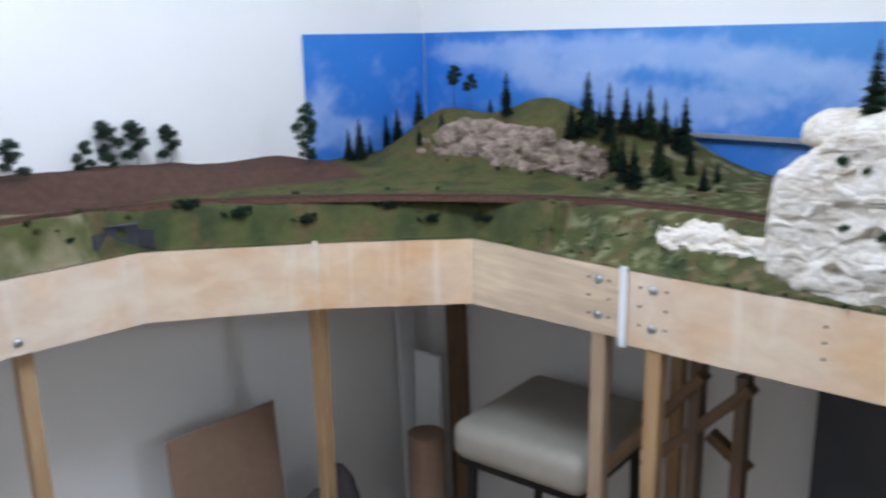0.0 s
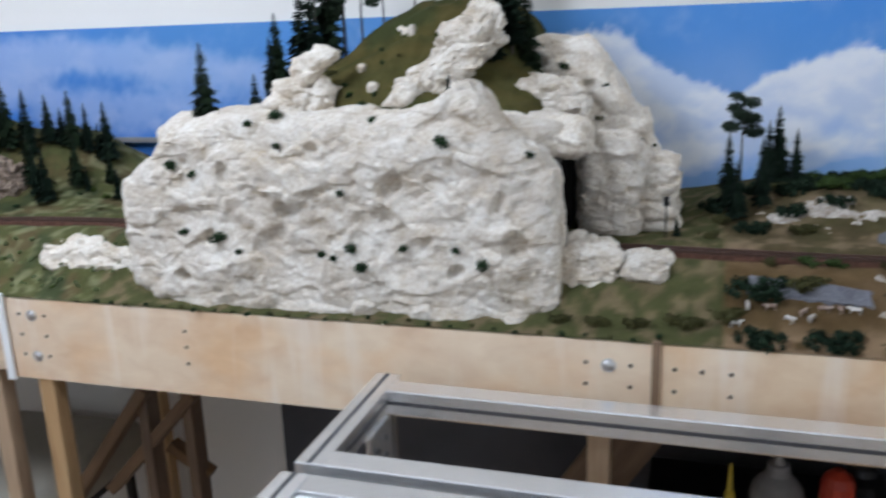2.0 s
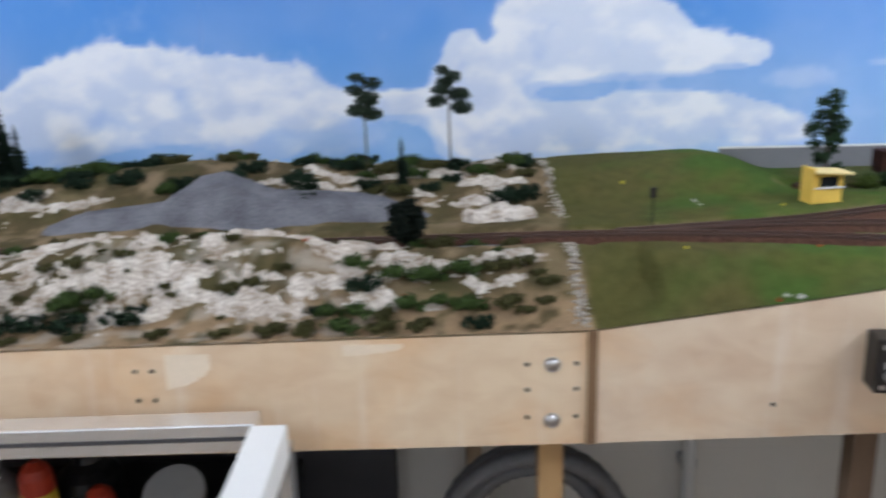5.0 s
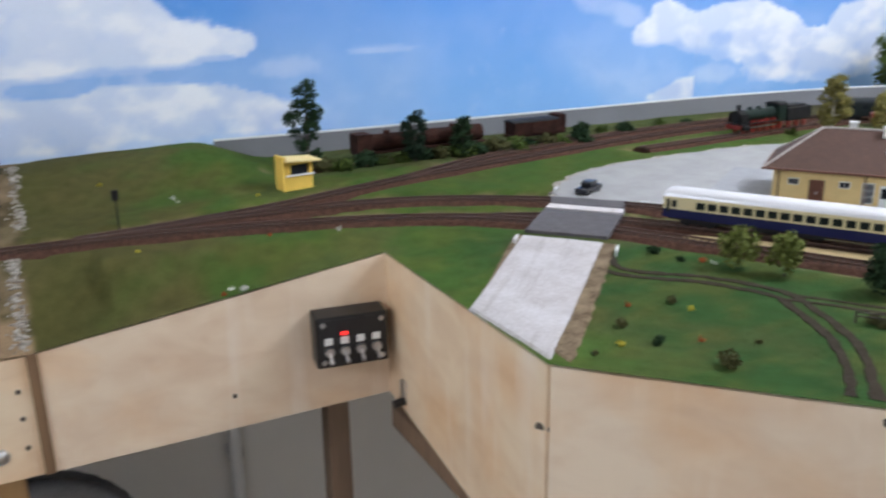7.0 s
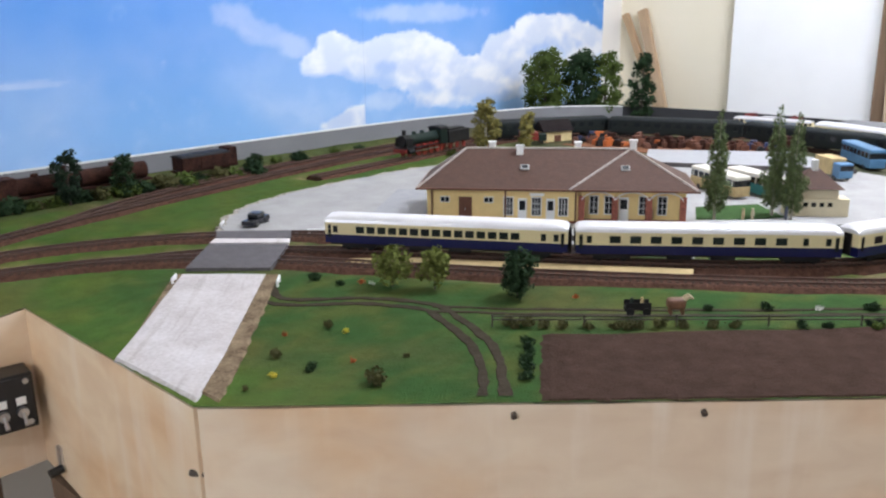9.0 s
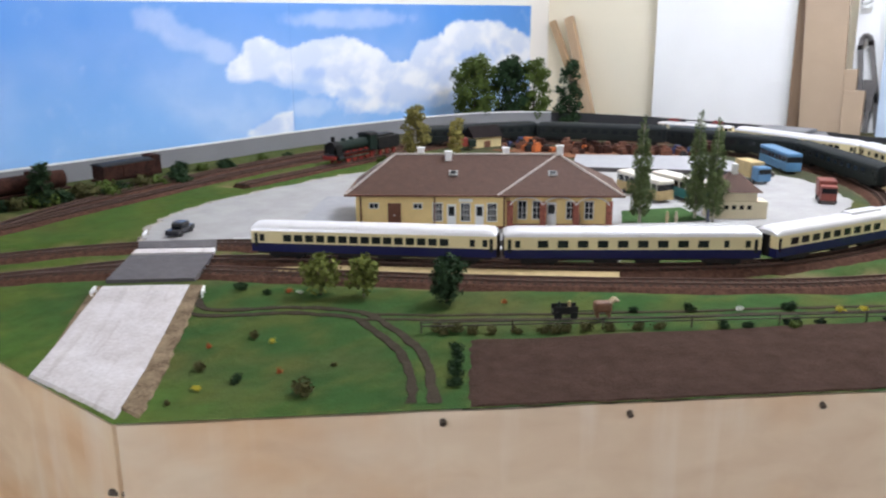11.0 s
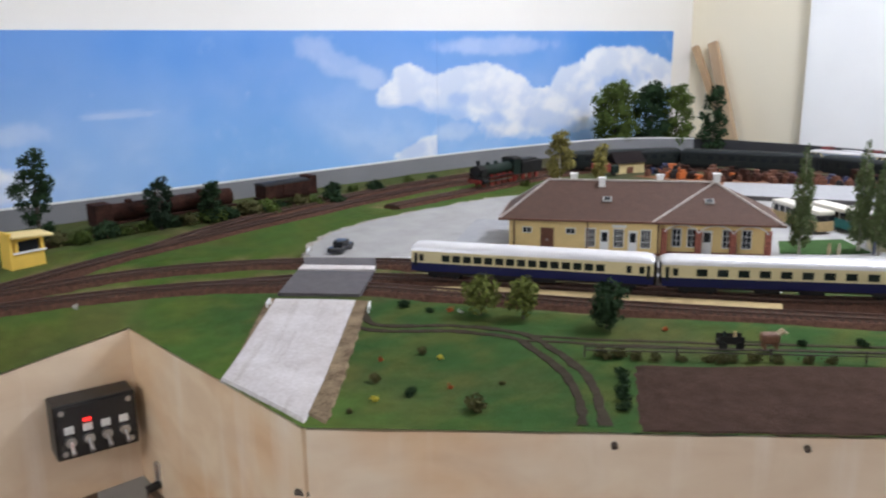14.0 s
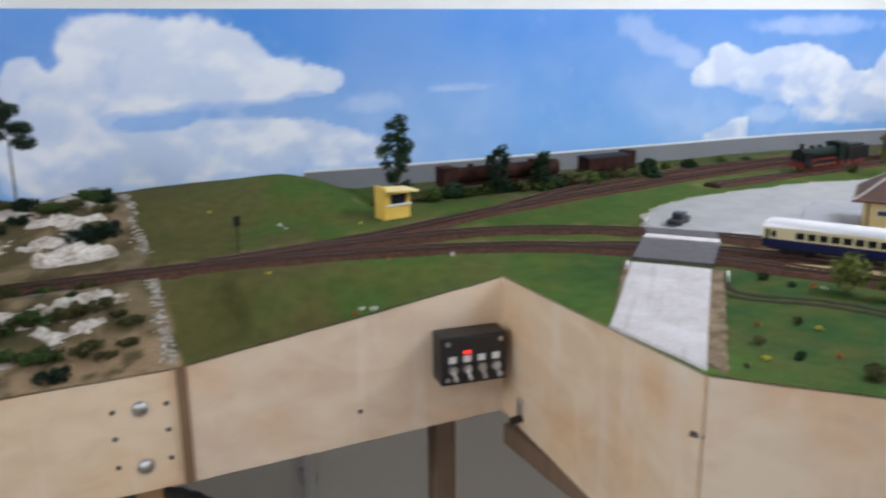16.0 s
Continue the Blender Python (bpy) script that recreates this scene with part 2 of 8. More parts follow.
def spline(pts, step=0.01):
    """A smooth curve through points, at even steps."""
    p = [Vector(q) for q in pts]
    p = [p[0] * 2 - p[1]] + p + [p[-1] * 2 - p[-2]]
    raw = []
    for i in range(1, len(p) - 2):
        for k in range(40):
            t = k / 40
            a, b, c, d = p[i - 1:i + 3]
            raw.append(0.5 * (2 * b + (c - a) * t + (2 * a - 5 * b + 4 * c - d) * t * t + (3 * b - a - 3 * c + d) * t ** 3))
    raw.append(p[-2])
    out, left = [raw[0]], 0.0
    for a, b in zip(raw, raw[1:]):
        d = (b - a).length
        pos = step - left
        while pos <= d:
            out.append(a.lerp(b, pos / d))
            pos += step
        left = (left + d) % step
    return out


def along(path, s, step=0.01):
    """Place and heading on a path that spline() made."""
    i = max(0.0, min(len(path) - 1.001, s / step))
    k = int(i)
    a, b = path[k], path[k + 1]
    p = a.lerp(b, i - k)
    return p, math.atan2((b - a).y, (b - a).x)


def sweep(bm, path, section, closed=True):
    """Sweeps a section of (side, up) along a path."""
    rows = []
    n = len(path)
    for i, p in enumerate(path):
        a, b = path[max(0, i - 1)], path[min(n - 1, i + 1)]
        d = (b - a)
        d.z = 0
        d.normalize()
        side = Vector((-d.y, d.x, 0))
        rows.append([bm.verts.new(p + side * u + Vector((0, 0, w))) for u, w in section])
    k = len(section)
    for r, q in zip(rows, rows[1:]):
        for j in range(k if closed else k - 1):
            bm.faces.new((r[j], r[(j + 1) % k], q[(j + 1) % k], q[j]))
    if closed:
        bm.faces.new(rows[0][::-1])
        bm.faces.new(rows[-1])
    bmesh.ops.recalc_face_normals(bm, faces=bm.faces[:])


def sstep(a, b, x):
    t = max(0.0, min(1.0, (x - a) / (b - a)))
    return t * t * (3 - 2 * t)


def fbm(x, y, z=0.0, f=10.0, o=4):
    return noise.fractal(Vector((x * f, y * f, z * f)), 1.0, 2.0, o)


# ---- plan ----
XW = 1.86              # the long wall with the backdrop
YS = -3.95             # the wall at the station end
ZR1, ZR2 = 1.203, 1.215  # rail heights, hill side and station side


def zrail(y):
    return ZR1 + (ZR2 - ZR1) * sstep(-1.0, -1.9, y)


def ywall(x):
    return 1.775 + (XW - x) * 0.12


# front edge of the layout: x, y, top height
EDGE = [(-0.55, 1.665, 1.115), (0.54, 1.625, 1.115), (0.80, 1.595, 1.12), (1.075, 1.385, 1.115), (1.305, 1.15, 1.115),
        (1.265, 0.765, 1.118), (1.252, -0.279, 1.125), (1.225, -1.318, 1.14), (1.173, -1.704, 1.207), (0.80, -1.686, 1.221), (0.0, -2.50, 1.205)]


def edge_at(k):
    i = min(len(EDGE) - 2, int(k))
    a, b = Vector(EDGE[i]), Vector(EDGE[i + 1])
    return a.lerp(b, k - i)


P3 = lambda pts: [(x, y, zrail(y)) for x, y in pts]
MAIN = spline(P3([(-0.55, 1.79), (0.2, 1.755), (0.6, 1.725), (0.83, 1.665), (1.03, 1.525), (1.23, 1.30), (1.385, 1.046), (1.45, 0.86), (1.462, 0.6), (1.45, 0.3), (1.44, 0.0),
                  (1.43, -0.2), (1.42, -0.5), (1.42, -0.8), (1.42, -1.1), (1.405, -1.35), (1.372, -1.52), (1.315, -1.70), (1.249, -1.835), (1.165, -1.93),
                  (1.08, -1.99), (0.936, -2.075), (0.80, -2.158), (0.665, -2.25), (0.52, -2.36), (0.39, -2.50)]))
TRACK_B = spline(P3([(1.249, -1.835), (1.18, -1.955), (1.068, -2.062), (0.92, -2.153), (0.803, -2.229), (0.668, -2.325), (0.56, -2.44), (0.485, -2.60), (0.45, -2.78),
                     (0.47, -2.97), (0.55, -3.12), (0.70, -3.24), (0.88, -3.31), (1.1, -3.32), (1.34, -3.25), (1.54, -3.06), (1.605, -2.8), (1.605, -2.5), (1.56, -2.2), (1.495, -1.87), (1.43, -1.62), (1.41, -1.38)]))
TRACK_H = spline(P3([(1.50, -2.35), (1.515, -2.6), (1.53, -2.8), (1.51, -2.96), (1.43, -3.085), (1.32, -3.15), (1.20, -3.20), (1.07, -3.225), (0.88, -3.215), (0.72, -3.135), (0.60, -3.0), (0.53, -2.84), (0.53, -2.68), (0.60, -2.52)]))
TRACK_A = spline(P3([(1.41, -1.40), (1.41, -1.58), (1.375, -1.79), (1.295, -1.95), (1.184, -2.068), (1.096, -2.13), (0.967, -2.214), (0.836, -2.297), (0.72, -2.39), (0.63, -2.50)]))
TRACK_F = spline(P3([(1.495, -1.87), (1.575, -2.05), (1.635, -2.3), (1.665, -2.55), (1.665, -2.85)]))
TRACK_G = spline(P3([(1.64, -1.72), (1.65, -1.9), (1.655, -2.1), (1.665, -2.35)]))


TREE = kdtree.KDTree(sum(len(t) for t in (MAIN, TRACK_B, TRACK_A, TRACK_F, TRACK_H, TRACK_G)))
for k, q in enumerate(MAIN + TRACK_B + TRACK_A + TRACK_F + TRACK_H + TRACK_G):
    TREE.insert((q.x, q.y, 0), k)
TREE.balance()


def slope_z(x, y):
    """The grassy slope over the tunnel."""
    top = 1.55 - 0.56 * max(0.0, y - 0.15) - 0.9 * max(0.0, 0.03 - y)
    return 1.372 + (top - 1.372) * sstep(1.40, 1.66, x) + 0.008 * fbm(x, y, 0, 16, 3)


def hills(x, y):
    """Height over the rail level, for the ground behind the line, and for the slope before it."""
    h = 0.0
    # cliff-backed hill beside the pines
    h += 0.165 * math.exp(-((y - 1.26) / 0.17) ** 2 - ((x - 1.73) / 0.14) ** 2)
    h += 0.115 * math.exp(-((y - 0.97) / 0.17) ** 2 - ((x - 1.76) / 0.12) ** 2)
    h += 0.075 * math.exp(-((y - 1.58) / 0.14) ** 2 - ((x - 1.74) / 0.11) ** 2)
    h += 0.06 * math.exp(-((y - 1.52) / 0.15) ** 2 - ((x - 1.64) / 0.13) ** 2) * 1.5
    # mountain behind the tunnel
    k = sstep(-0.12, -0.02, y) * (1 - sstep(0.40, 0.56, y)) * sstep(1.52, 1.58, x)
    h = h * (1 - k) + k * (slope_z(x, y) - 1.192)
    # low scrub ridge behind the line
    back = 1 - 0.5 * sstep(1.70, 1.83, x)
    h += 0.047 * sstep(1.5, 1.68, x) * back * sstep(-0.22, -0.45, y) * (1 - sstep(-1.25, -1.42, y))
    h += 0.02 * math.exp(-((y + 0.77) / 0.15) ** 2) * sstep(1.48, 1.6, x) * back
    # green rise before the keeper's hut
    h += 0.041 * sstep(1.53, 1.72, x) * (1 - 0.3 * sstep(1.74, 1.84, x)) * sstep(-1.25, -1.42, y) * (1 - sstep(-1.60, -1.74, y))
    # brown bank under the pines at the white wall
    if x < 1.45 and y > 1.5:
        h += (0.029 + 0.026 * sstep(1.2, 0.88, x)) * sstep(0.03, 0.11, y - 1.775 + 0.33 * max(0.0, x - 0.6)) * sstep(1.45, 1.34, x)
    return h


def ground_z(x, y, front=None):
    d = TREE.find((x, y, 0))[2]
    return zrail(y) - 0.0115 + 0.0095 * sstep(0.026, 0.045, d) + hills(x, y)


EDGE2 = [Vector(e[:2]) for e in EDGE]


def surface(x, y):
    """The finished ground height: rail level, falling to the front edge, with hills behind."""
    p = Vector((x, y))
    best, ze = 9.0, 1.1
    for i in range(len(EDGE2) - 1):
        a, b = EDGE2[i], EDGE2[i + 1]
        ab = b - a
        t = max(0.0, min(1.0, (p - a).dot(ab) / ab.length_squared))
        d = (p - a - ab * t).length
        if d < best:
            best, ze = d, EDGE[i][2] * (1 - t) + EDGE[i + 1][2] * t
    z = ground_z(x, y)
    if best < 0.2:
        w = 0.052 if y > 0.95 else 0.14 if y > -1.4 else 0.1
        f = sstep(0.0, w, best)
        lim = ze - 0.002 + (z - ze + 0.002) * f
        # rough bank before the line on the rocky module
        if -1.3 < y < -0.45:
            lim += 0.04 * math.exp(-((y + 0.83) / 0.22) ** 4) * math.exp(-((best - 0.10) / 0.04) ** 2)
        z = lim
    if y > 0.5 or y < -0.42 or x > 1.55:
        z += 0.006 * fbm(x, y, 0, 9, 3) * (1 if y > -1.35 else 0.25) * sstep(0.02, 0.06, best)
    return z


# ---- room ----
def slab(name, pts, z0, z1, material, label):
    return tagged(part(name, one(prism, pts, z0, z1), material), label, name.split("_")[0], kind="structure")


slab("floor", [(-1.6, YS), (XW + 0.1, YS), (XW + 0.1, 2.4), (-1.6, 2.4)], -0.1, 0.0, M_FLOOR, "brown laminate floor of the hobby room")
slab("ceiling", [(-1.6, YS), (XW + 0.1, YS), (XW + 0.1, 2.4), (-1.6, 2.4)], 2.55, 2.65, M_CEIL, "white painted ceiling")
slab("wall_east", [(XW, YS - 0.1), (XW + 0.1, YS - 0.1), (XW + 0.1, 2.4), (XW, 2.4)], 0, 2.55, M_WALL, "white painted wall behind the layout")
slab("wall_north", [(-1.7, ywall(-1.7)), (XW, ywall(XW)), (XW, ywall(XW) + 0.1), (-1.7, ywall(-1.7) + 0.1)], 0, 2.55, M_WALL, "white painted wall")
slab("wall_south", [(-1.7, YS - 0.1), (XW, YS - 0.1), (XW, YS), (-1.7, YS)], 0, 2.55, M_WALL_CREAM, "cream painted wall")
slab("wall_west", [(-1.7, YS), (-1.6, YS), (-1.6, 2.2), (-1.7, 2.2)], 0, 2.55, M_WALL, "white painted wall")


# ---- printed sky backdrop ----
CLOUDS = [(-0.10, 1.44, .11, .07), (-0.18, 1.38, .12, .07), (-0.26, 1.33, .12, .075), (-0.20, 1.27, .16, .07), (-0.40, 1.31, .14, .07), (-0.47, 1.37, .07, .05), (-0.56, 1.40, .10, .06), (-0.68, 1.385, .12, .065),
          (-0.82, 1.365, .13, .055), (-0.72, 1.30, .28, .07), (-0.95, 1.33, .10, .04), (-1.08, 1.335, .08, .028), (-1.17, 1.36, .035, .05), (-1.20, 1.42, .035, .045), (-1.225, 1.29, .08, .08),
          (-1.33, 1.47, .075, .06), (-1.42, 1.475, .10, .06), (-1.40, 1.42, .17, .05), (-1.54, 1.405, .11, .045), (-1.36, 1.385, .1, .03), (-1.52, 1.45, .075, .055), (-1.62, 1.415, .07, .04), (-1.70, 1.405, .05, .028), (-1.26, 1.37, .06, .06), (-1.22, 1.31, .12, .06), (-1.33, 1.29, .10, .045), (-1.50, 1.31, .13, .045),
          (-1.62, 1.29, .12, .05), (-1.74, 1.27, .09, .045), (-1.42, 1.26, .25, .045)]
CLOUDS2 = [(-2.695, 1.425, .055, .04), (-2.66, 1.385, .07, .03), (-2.77, 1.385, .07, .05), (-2.87, 1.42, .07, .035), (-2.97, 1.425, .08, .035), (-3.05, 1.39, .08, .04), (-2.92, 1.36, .13, .05), (-3.10, 1.345, .13, .035),
           (-3.22, 1.35, .10, .035), (-3.32, 1.40, .09, .05), (-3.46, 1.45, .10, .05), (-3.60, 1.45, .12, .05), (-3.74, 1.40, .12, .06), (-3.50, 1.36, .30, .07), (-3.2, 1.29, .3, .045)]
LOW_CLOUD = [(-2.72, 1.245, .09, .024), (-2.775, 1.262, .06, .024)]
FAINT = [(2.14, 1.34, .06, .09), (2.20, 1.29, .08, .07), (2.05, 1.27, .09, .05), (1.86, 1.29, .05, .035), (1.62, 1.48, .12, .035), (1.40, 1.47, .2, .06), (1.28, 1.41, .16, .05), (1.13, 1.48, .18, .05), (0.90, 1.47, .16, .045), (0.72, 1.44, .16, .04), (0.45, 1.40, .25, .06), (0.2, 1.42, .2, .05), (0.98, 1.36, .3, .06)]
WISPS = [(-2.43, 1.50, .07, .035), (-2.50, 1.46, .07, .03), (-2.58, 1.43, .06, .03), (-2.0, 1.385, .10, .010), (-1.80, 1.36, .08, .03), (-3.0, 1.50, .25, .03), (-2.86, 1.29, .10, .03), (-0.95, 1.28, .15, .04)]
BLUE_GAPS = [(-1.40, 1.345, .05, .012), (-1.08, 1.265, .06, .025), (-0.66, 1.255, .10, .02)]


def cover(lst, u, z):
    f = 0.0
    for a, b, ra, rb in lst:
        q = ((u - a) / ra) ** 2 + ((z - b) / rb) ** 2
        if q < 2.0:
            f += (1 - q / 2) ** 2
    return min(1.0, f) - 0.25


def sky_colour(u, z):
    """Colour of the printed sky at a run u along the wall and a height z."""
    k = sstep(0.25, -0.75, u)
    up = sstep(1.2, 1.54, z)
    deep = Vector((0.05, 0.19, 0.60)).lerp(Vector((0.045, 0.20, 0.62)).lerp(Vector((0.09, 0.27, 0.62)), sstep(1.6, 0.6, u)), up)
    pale = Vector((0.26, 0.49, 0.84)).lerp(Vector((0.085, 0.29, 0.74)), up)
    c = deep.lerp(pale, k)
    n, m = fbm(u, z, 0, 11, 5), fbm(u + 9, z, 0, 45, 4)
    bump = 0.30 * n + 0.15 * m
    d = max(cover(CLOUDS, u, z), cover(CLOUDS2, u, z)) - 1.2 * max(0.0, cover(BLUE_GAPS, u, z) + 0.25)
    if u > -2.79:
        d = max(d, cover(LOW_CLOUD, u, z))
    hard = sstep(-0.07, 0.20, d + 0.85 * bump)
    if 0.02 < hard:
        above = max(cover(CLOUDS, u, z + 0.03), cover(CLOUDS2, u, z + 0.03))
        hard *= 1 - 0.5 * sstep(0.0, 0.45, above - d + 0.4 * n)
    soft = 0.36 * sstep(-0.3, 0.75, cover(FAINT, u, z) + 1.3 * bump)
    wisp = 0.42 * sstep(-0.2, 0.6, cover(WISPS, u, z) + 0.9 * bump)
    # bluish hollows, more of them low down
    depth = sstep(-0.25, 0.6, fbm(u + 3, z * 1.6, 0, 9, 5) + 0.25)
    white = Vector((0.86, 0.88, 0.93)).lerp(Vector((0.50, 0.61, 0.83)), 0.85 * depth * (1 - 0.5 * up))
    haze = 0.30 * k * sstep(0.1, 0.7, 0.5 + 0.9 * fbm(u, z + 5, 0, 2.5, 4)) * (1 - up * 0.7)
    return c.lerp(white, max(hard, soft, wisp, haze))


def backdrop_panel(name, u0, u1, place):
    nx, nz = int(abs(u1 - u0) / 0.005), 84
    vs, cols = [], []
    for i in range(nx + 1):
        u = u0 + (u1 - u0) * i / nx
        for j in range(nz + 1):
            z = 1.10 + (1.538 - 1.10) * j / nz
            vs.append(place(u, z))
            cols.append((*sky_colour(u, z), 1))
    fs = [(i * (nz + 1) + j, (i + 1) * (nz + 1) + j, (i + 1) * (nz + 1) + j + 1, i * (nz + 1) + j + 1) for i in range(nx) for j in range(nz)]
    me = bpy.data.meshes.new(name)
    me.from_pydata(vs, [], fs)
    ca = me.color_attributes.new("tint", "FLOAT_COLOR", "POINT")
    ca.data.foreach_set("color", np.array(cols, dtype=np.float32).ravel())
    me.materials.append(M_PRINT)
    ob = new(name, me)
    mod = ob.modifiers.new("thick", "SOLIDIFY")
    mod.thickness, mod.offset = 0.002, 1
    return ob


M_PRINT = mat("printed_paper", (1, 1, 1), 0.55, vary=0.03, scale=2, bump=0.0, attr="tint")
YC = ywall(XW)
for u0, u1 in ((1.765, 0.98), (0.98, -0.05), (-0.05, -0.7408), (-0.7414, -1.765), (-1.765, -2.7908), (-2.7914, -3.83)):
    tagged(backdrop_panel("backdrop", u0, u1, lambda u, z: (XW - 0.004 - 0.002 * math.sin(u * 9), u, z)), "printed blue sky backdrop with white clouds", "backdrop", kind="structure")
tagged(backdrop_panel("backdrop", 2.185, 1.77, lambda u, z: (XW - 0.006 - (u - 1.77), ywall(XW - (u - 1.77)) - 0.005, z)), "printed blue sky backdrop with white clouds", "backdrop", kind="structure")

# grey strip standing along the foot of the backdrop
st = spline([(1.79, -1.64, 1.19), (1.775, -1.9, 1.19), (1.765, -2.4, 1.19), (1.745, -2.9, 1.19), (1.64, -3.3, 1.19), (1.4, -3.52, 1.182), (1.0, -3.6, 1.172), (0.6, -3.55, 1.165)], 0.03)
# the same card where it runs behind trees and coaches, their shade in its colour
M_STRIP_SHADED = mat("shaded_grey_card", (0.025, 0.025, 0.028), 0.85, vary=0.1, scale=20)
strip = thing("back_strip", "grey card strip with a white edge along the backdrop", "card strip")
cut = next(i for i, q in enumerate(st) if q.x < 1.53 and q.y < -3.2)
part("strip", one(sweep, st[:cut + 1], [(-0.002, 0), (0.002, 0), (0.002, 0.058), (-0.002, 0.058)]), M_GREY_STRIP, strip)
part("edge", one(sweep, st[:cut + 1], [(-0.003, 0.058), (0.003, 0.058), (0.003, 0.061), (-0.003, 0.061)]), M_WHITE_EDGE, strip, "white card edge")
part("low_strip", one(sweep, st[cut:], [(-0.002, 0), (0.002, 0), (0.002, 0.0585), (-0.002, 0.0585)]), M_STRIP_SHADED, strip)


# ---- ground of the layout ----
def zone_tint(x, y, z):
    n = fbm(x, y, 0, 14, 4)
    n2 = fbm(x + 7, y, 0, 40, 3)
    green = Vector((0.088, 0.092, 0.032))
    dark = Vector((0.052, 0.062, 0.026))
    lawn = Vector((0.062, 0.118, 0.021))
    sand = Vector((0.235, 0.17, 0.10))
    brown = Vector((0.092, 0.072, 0.034))
    white = Vector((0.62, 0.58, 0.52))
    if y < -1.325:
        patch = 0.4 * sstep(0.0, 0.45, fbm(x + 11, y, 0, 7, 4))
        c = lawn.lerp(Vector((0.085, 0.125, 0.022)), sstep(0.0, 0.6, n + 0.3))
        if y > -1.75 and x > 1.1:
            c = c.lerp(Vector((0.092, 0.074, 0.026)), 0.08 + 0.72 * sstep(-1.66, -1.40, y + 0.12 * n))
        c = c.lerp(Vector((0.038, 0.093, 0.023)).lerp(Vector((0.08, 0.105, 0.024)), sstep(-0.3, 0.5, n + 0.6 * n2)), sstep(-1.70, -1.83, y) * sstep(1.22, 1.08, x))
        if x > 1.57 and y < -1.75:
            c = c.lerp(Vector((0.10, 0.095, 0.045)), 0.5)
        c = c.lerp(Vector((0.085, 0.072, 0.05)), 0.75 * sstep(-2.75, -2.95, y))
        c = c.lerp(Vector((0.115, 0.098, 0.035)), patch)
        d = TREE.find((x, y, 0))[2]
        c = c.lerp(Vector((0.28, 0.205, 0.11)), 0.75 * sstep(0.016, 0.024, d) * sstep(0.042, 0.03, d) * sstep(-0.15, 0.25, fbm(x + 2, y, 0, 22, 3)))
        return c * (0.84 + 0.14 * sstep(-1.85, -1.7, y))
    if y > 0.60:
        c = green.lerp(dark, sstep(-0.1, 0.5, n))
        c = c.lerp(Vector((0.12, 0.085, 0.04)), 0.7 * sstep(0.05, 0.4, fbm(x + 5, y, 0, 18, 4)))
        if z > 1.23 and x > 1.4:
            c = c.lerp(Vector((0.115, 0.085, 0.036)), 0.55 * sstep(-0.3, 0.3, n2))
        if y < 0.95:
            c = c.lerp(Vector((0.30, 0.29, 0.16)), sstep(0.0, 0.4, n2) * 0.5)
        if x < 0.72:
            c = c.lerp(Vector((0.28, 0.24, 0.14)), sstep(-0.3, 0.3, n) * 0.7)
        if x < 1.38 and y > 1.775 - 0.33 * max(0.0, x - 0.6):
            c = Vector((0.095, 0.055, 0.04))
        return c
    if y > -0.36:
        if z > 1.33:
            return Vector((0.09, 0.075, 0.024)).lerp(Vector((0.052, 0.058, 0.02)), sstep(-0.2, 0.4, n))
        return Vector((0.078, 0.08, 0.03)).lerp(sand, sstep(-0.1, 0.4, n2) * 0.6)
    c = brown.lerp(sand, sstep(-0.25, 0.35, n + n2 * 0.4))
    c = c.lerp(Vector((0.07, 0.07, 0.024)), 0.45 * sstep(-0.1, 0.4, fbm(x + 3, y, 0, 11, 3)))
    if y > -0.56 and x < 1.40:
        c = c.lerp(Vector((0.13, 0.078, 0.032)), 0.7)
    c = c.lerp(Vector((0.33, 0.225, 0.13)), 0.85 * sstep(1.30, 1.27, x) * sstep(-0.5, 0.0, n2))
    if x < 1.40 and -1.08 < y < -0.56:
        c = c.lerp(white, 0.3 * sstep(0.0, 0.3, fbm(x * 3.0, y * 0.8, 0, 30, 3) + n * 0.3))
    return c


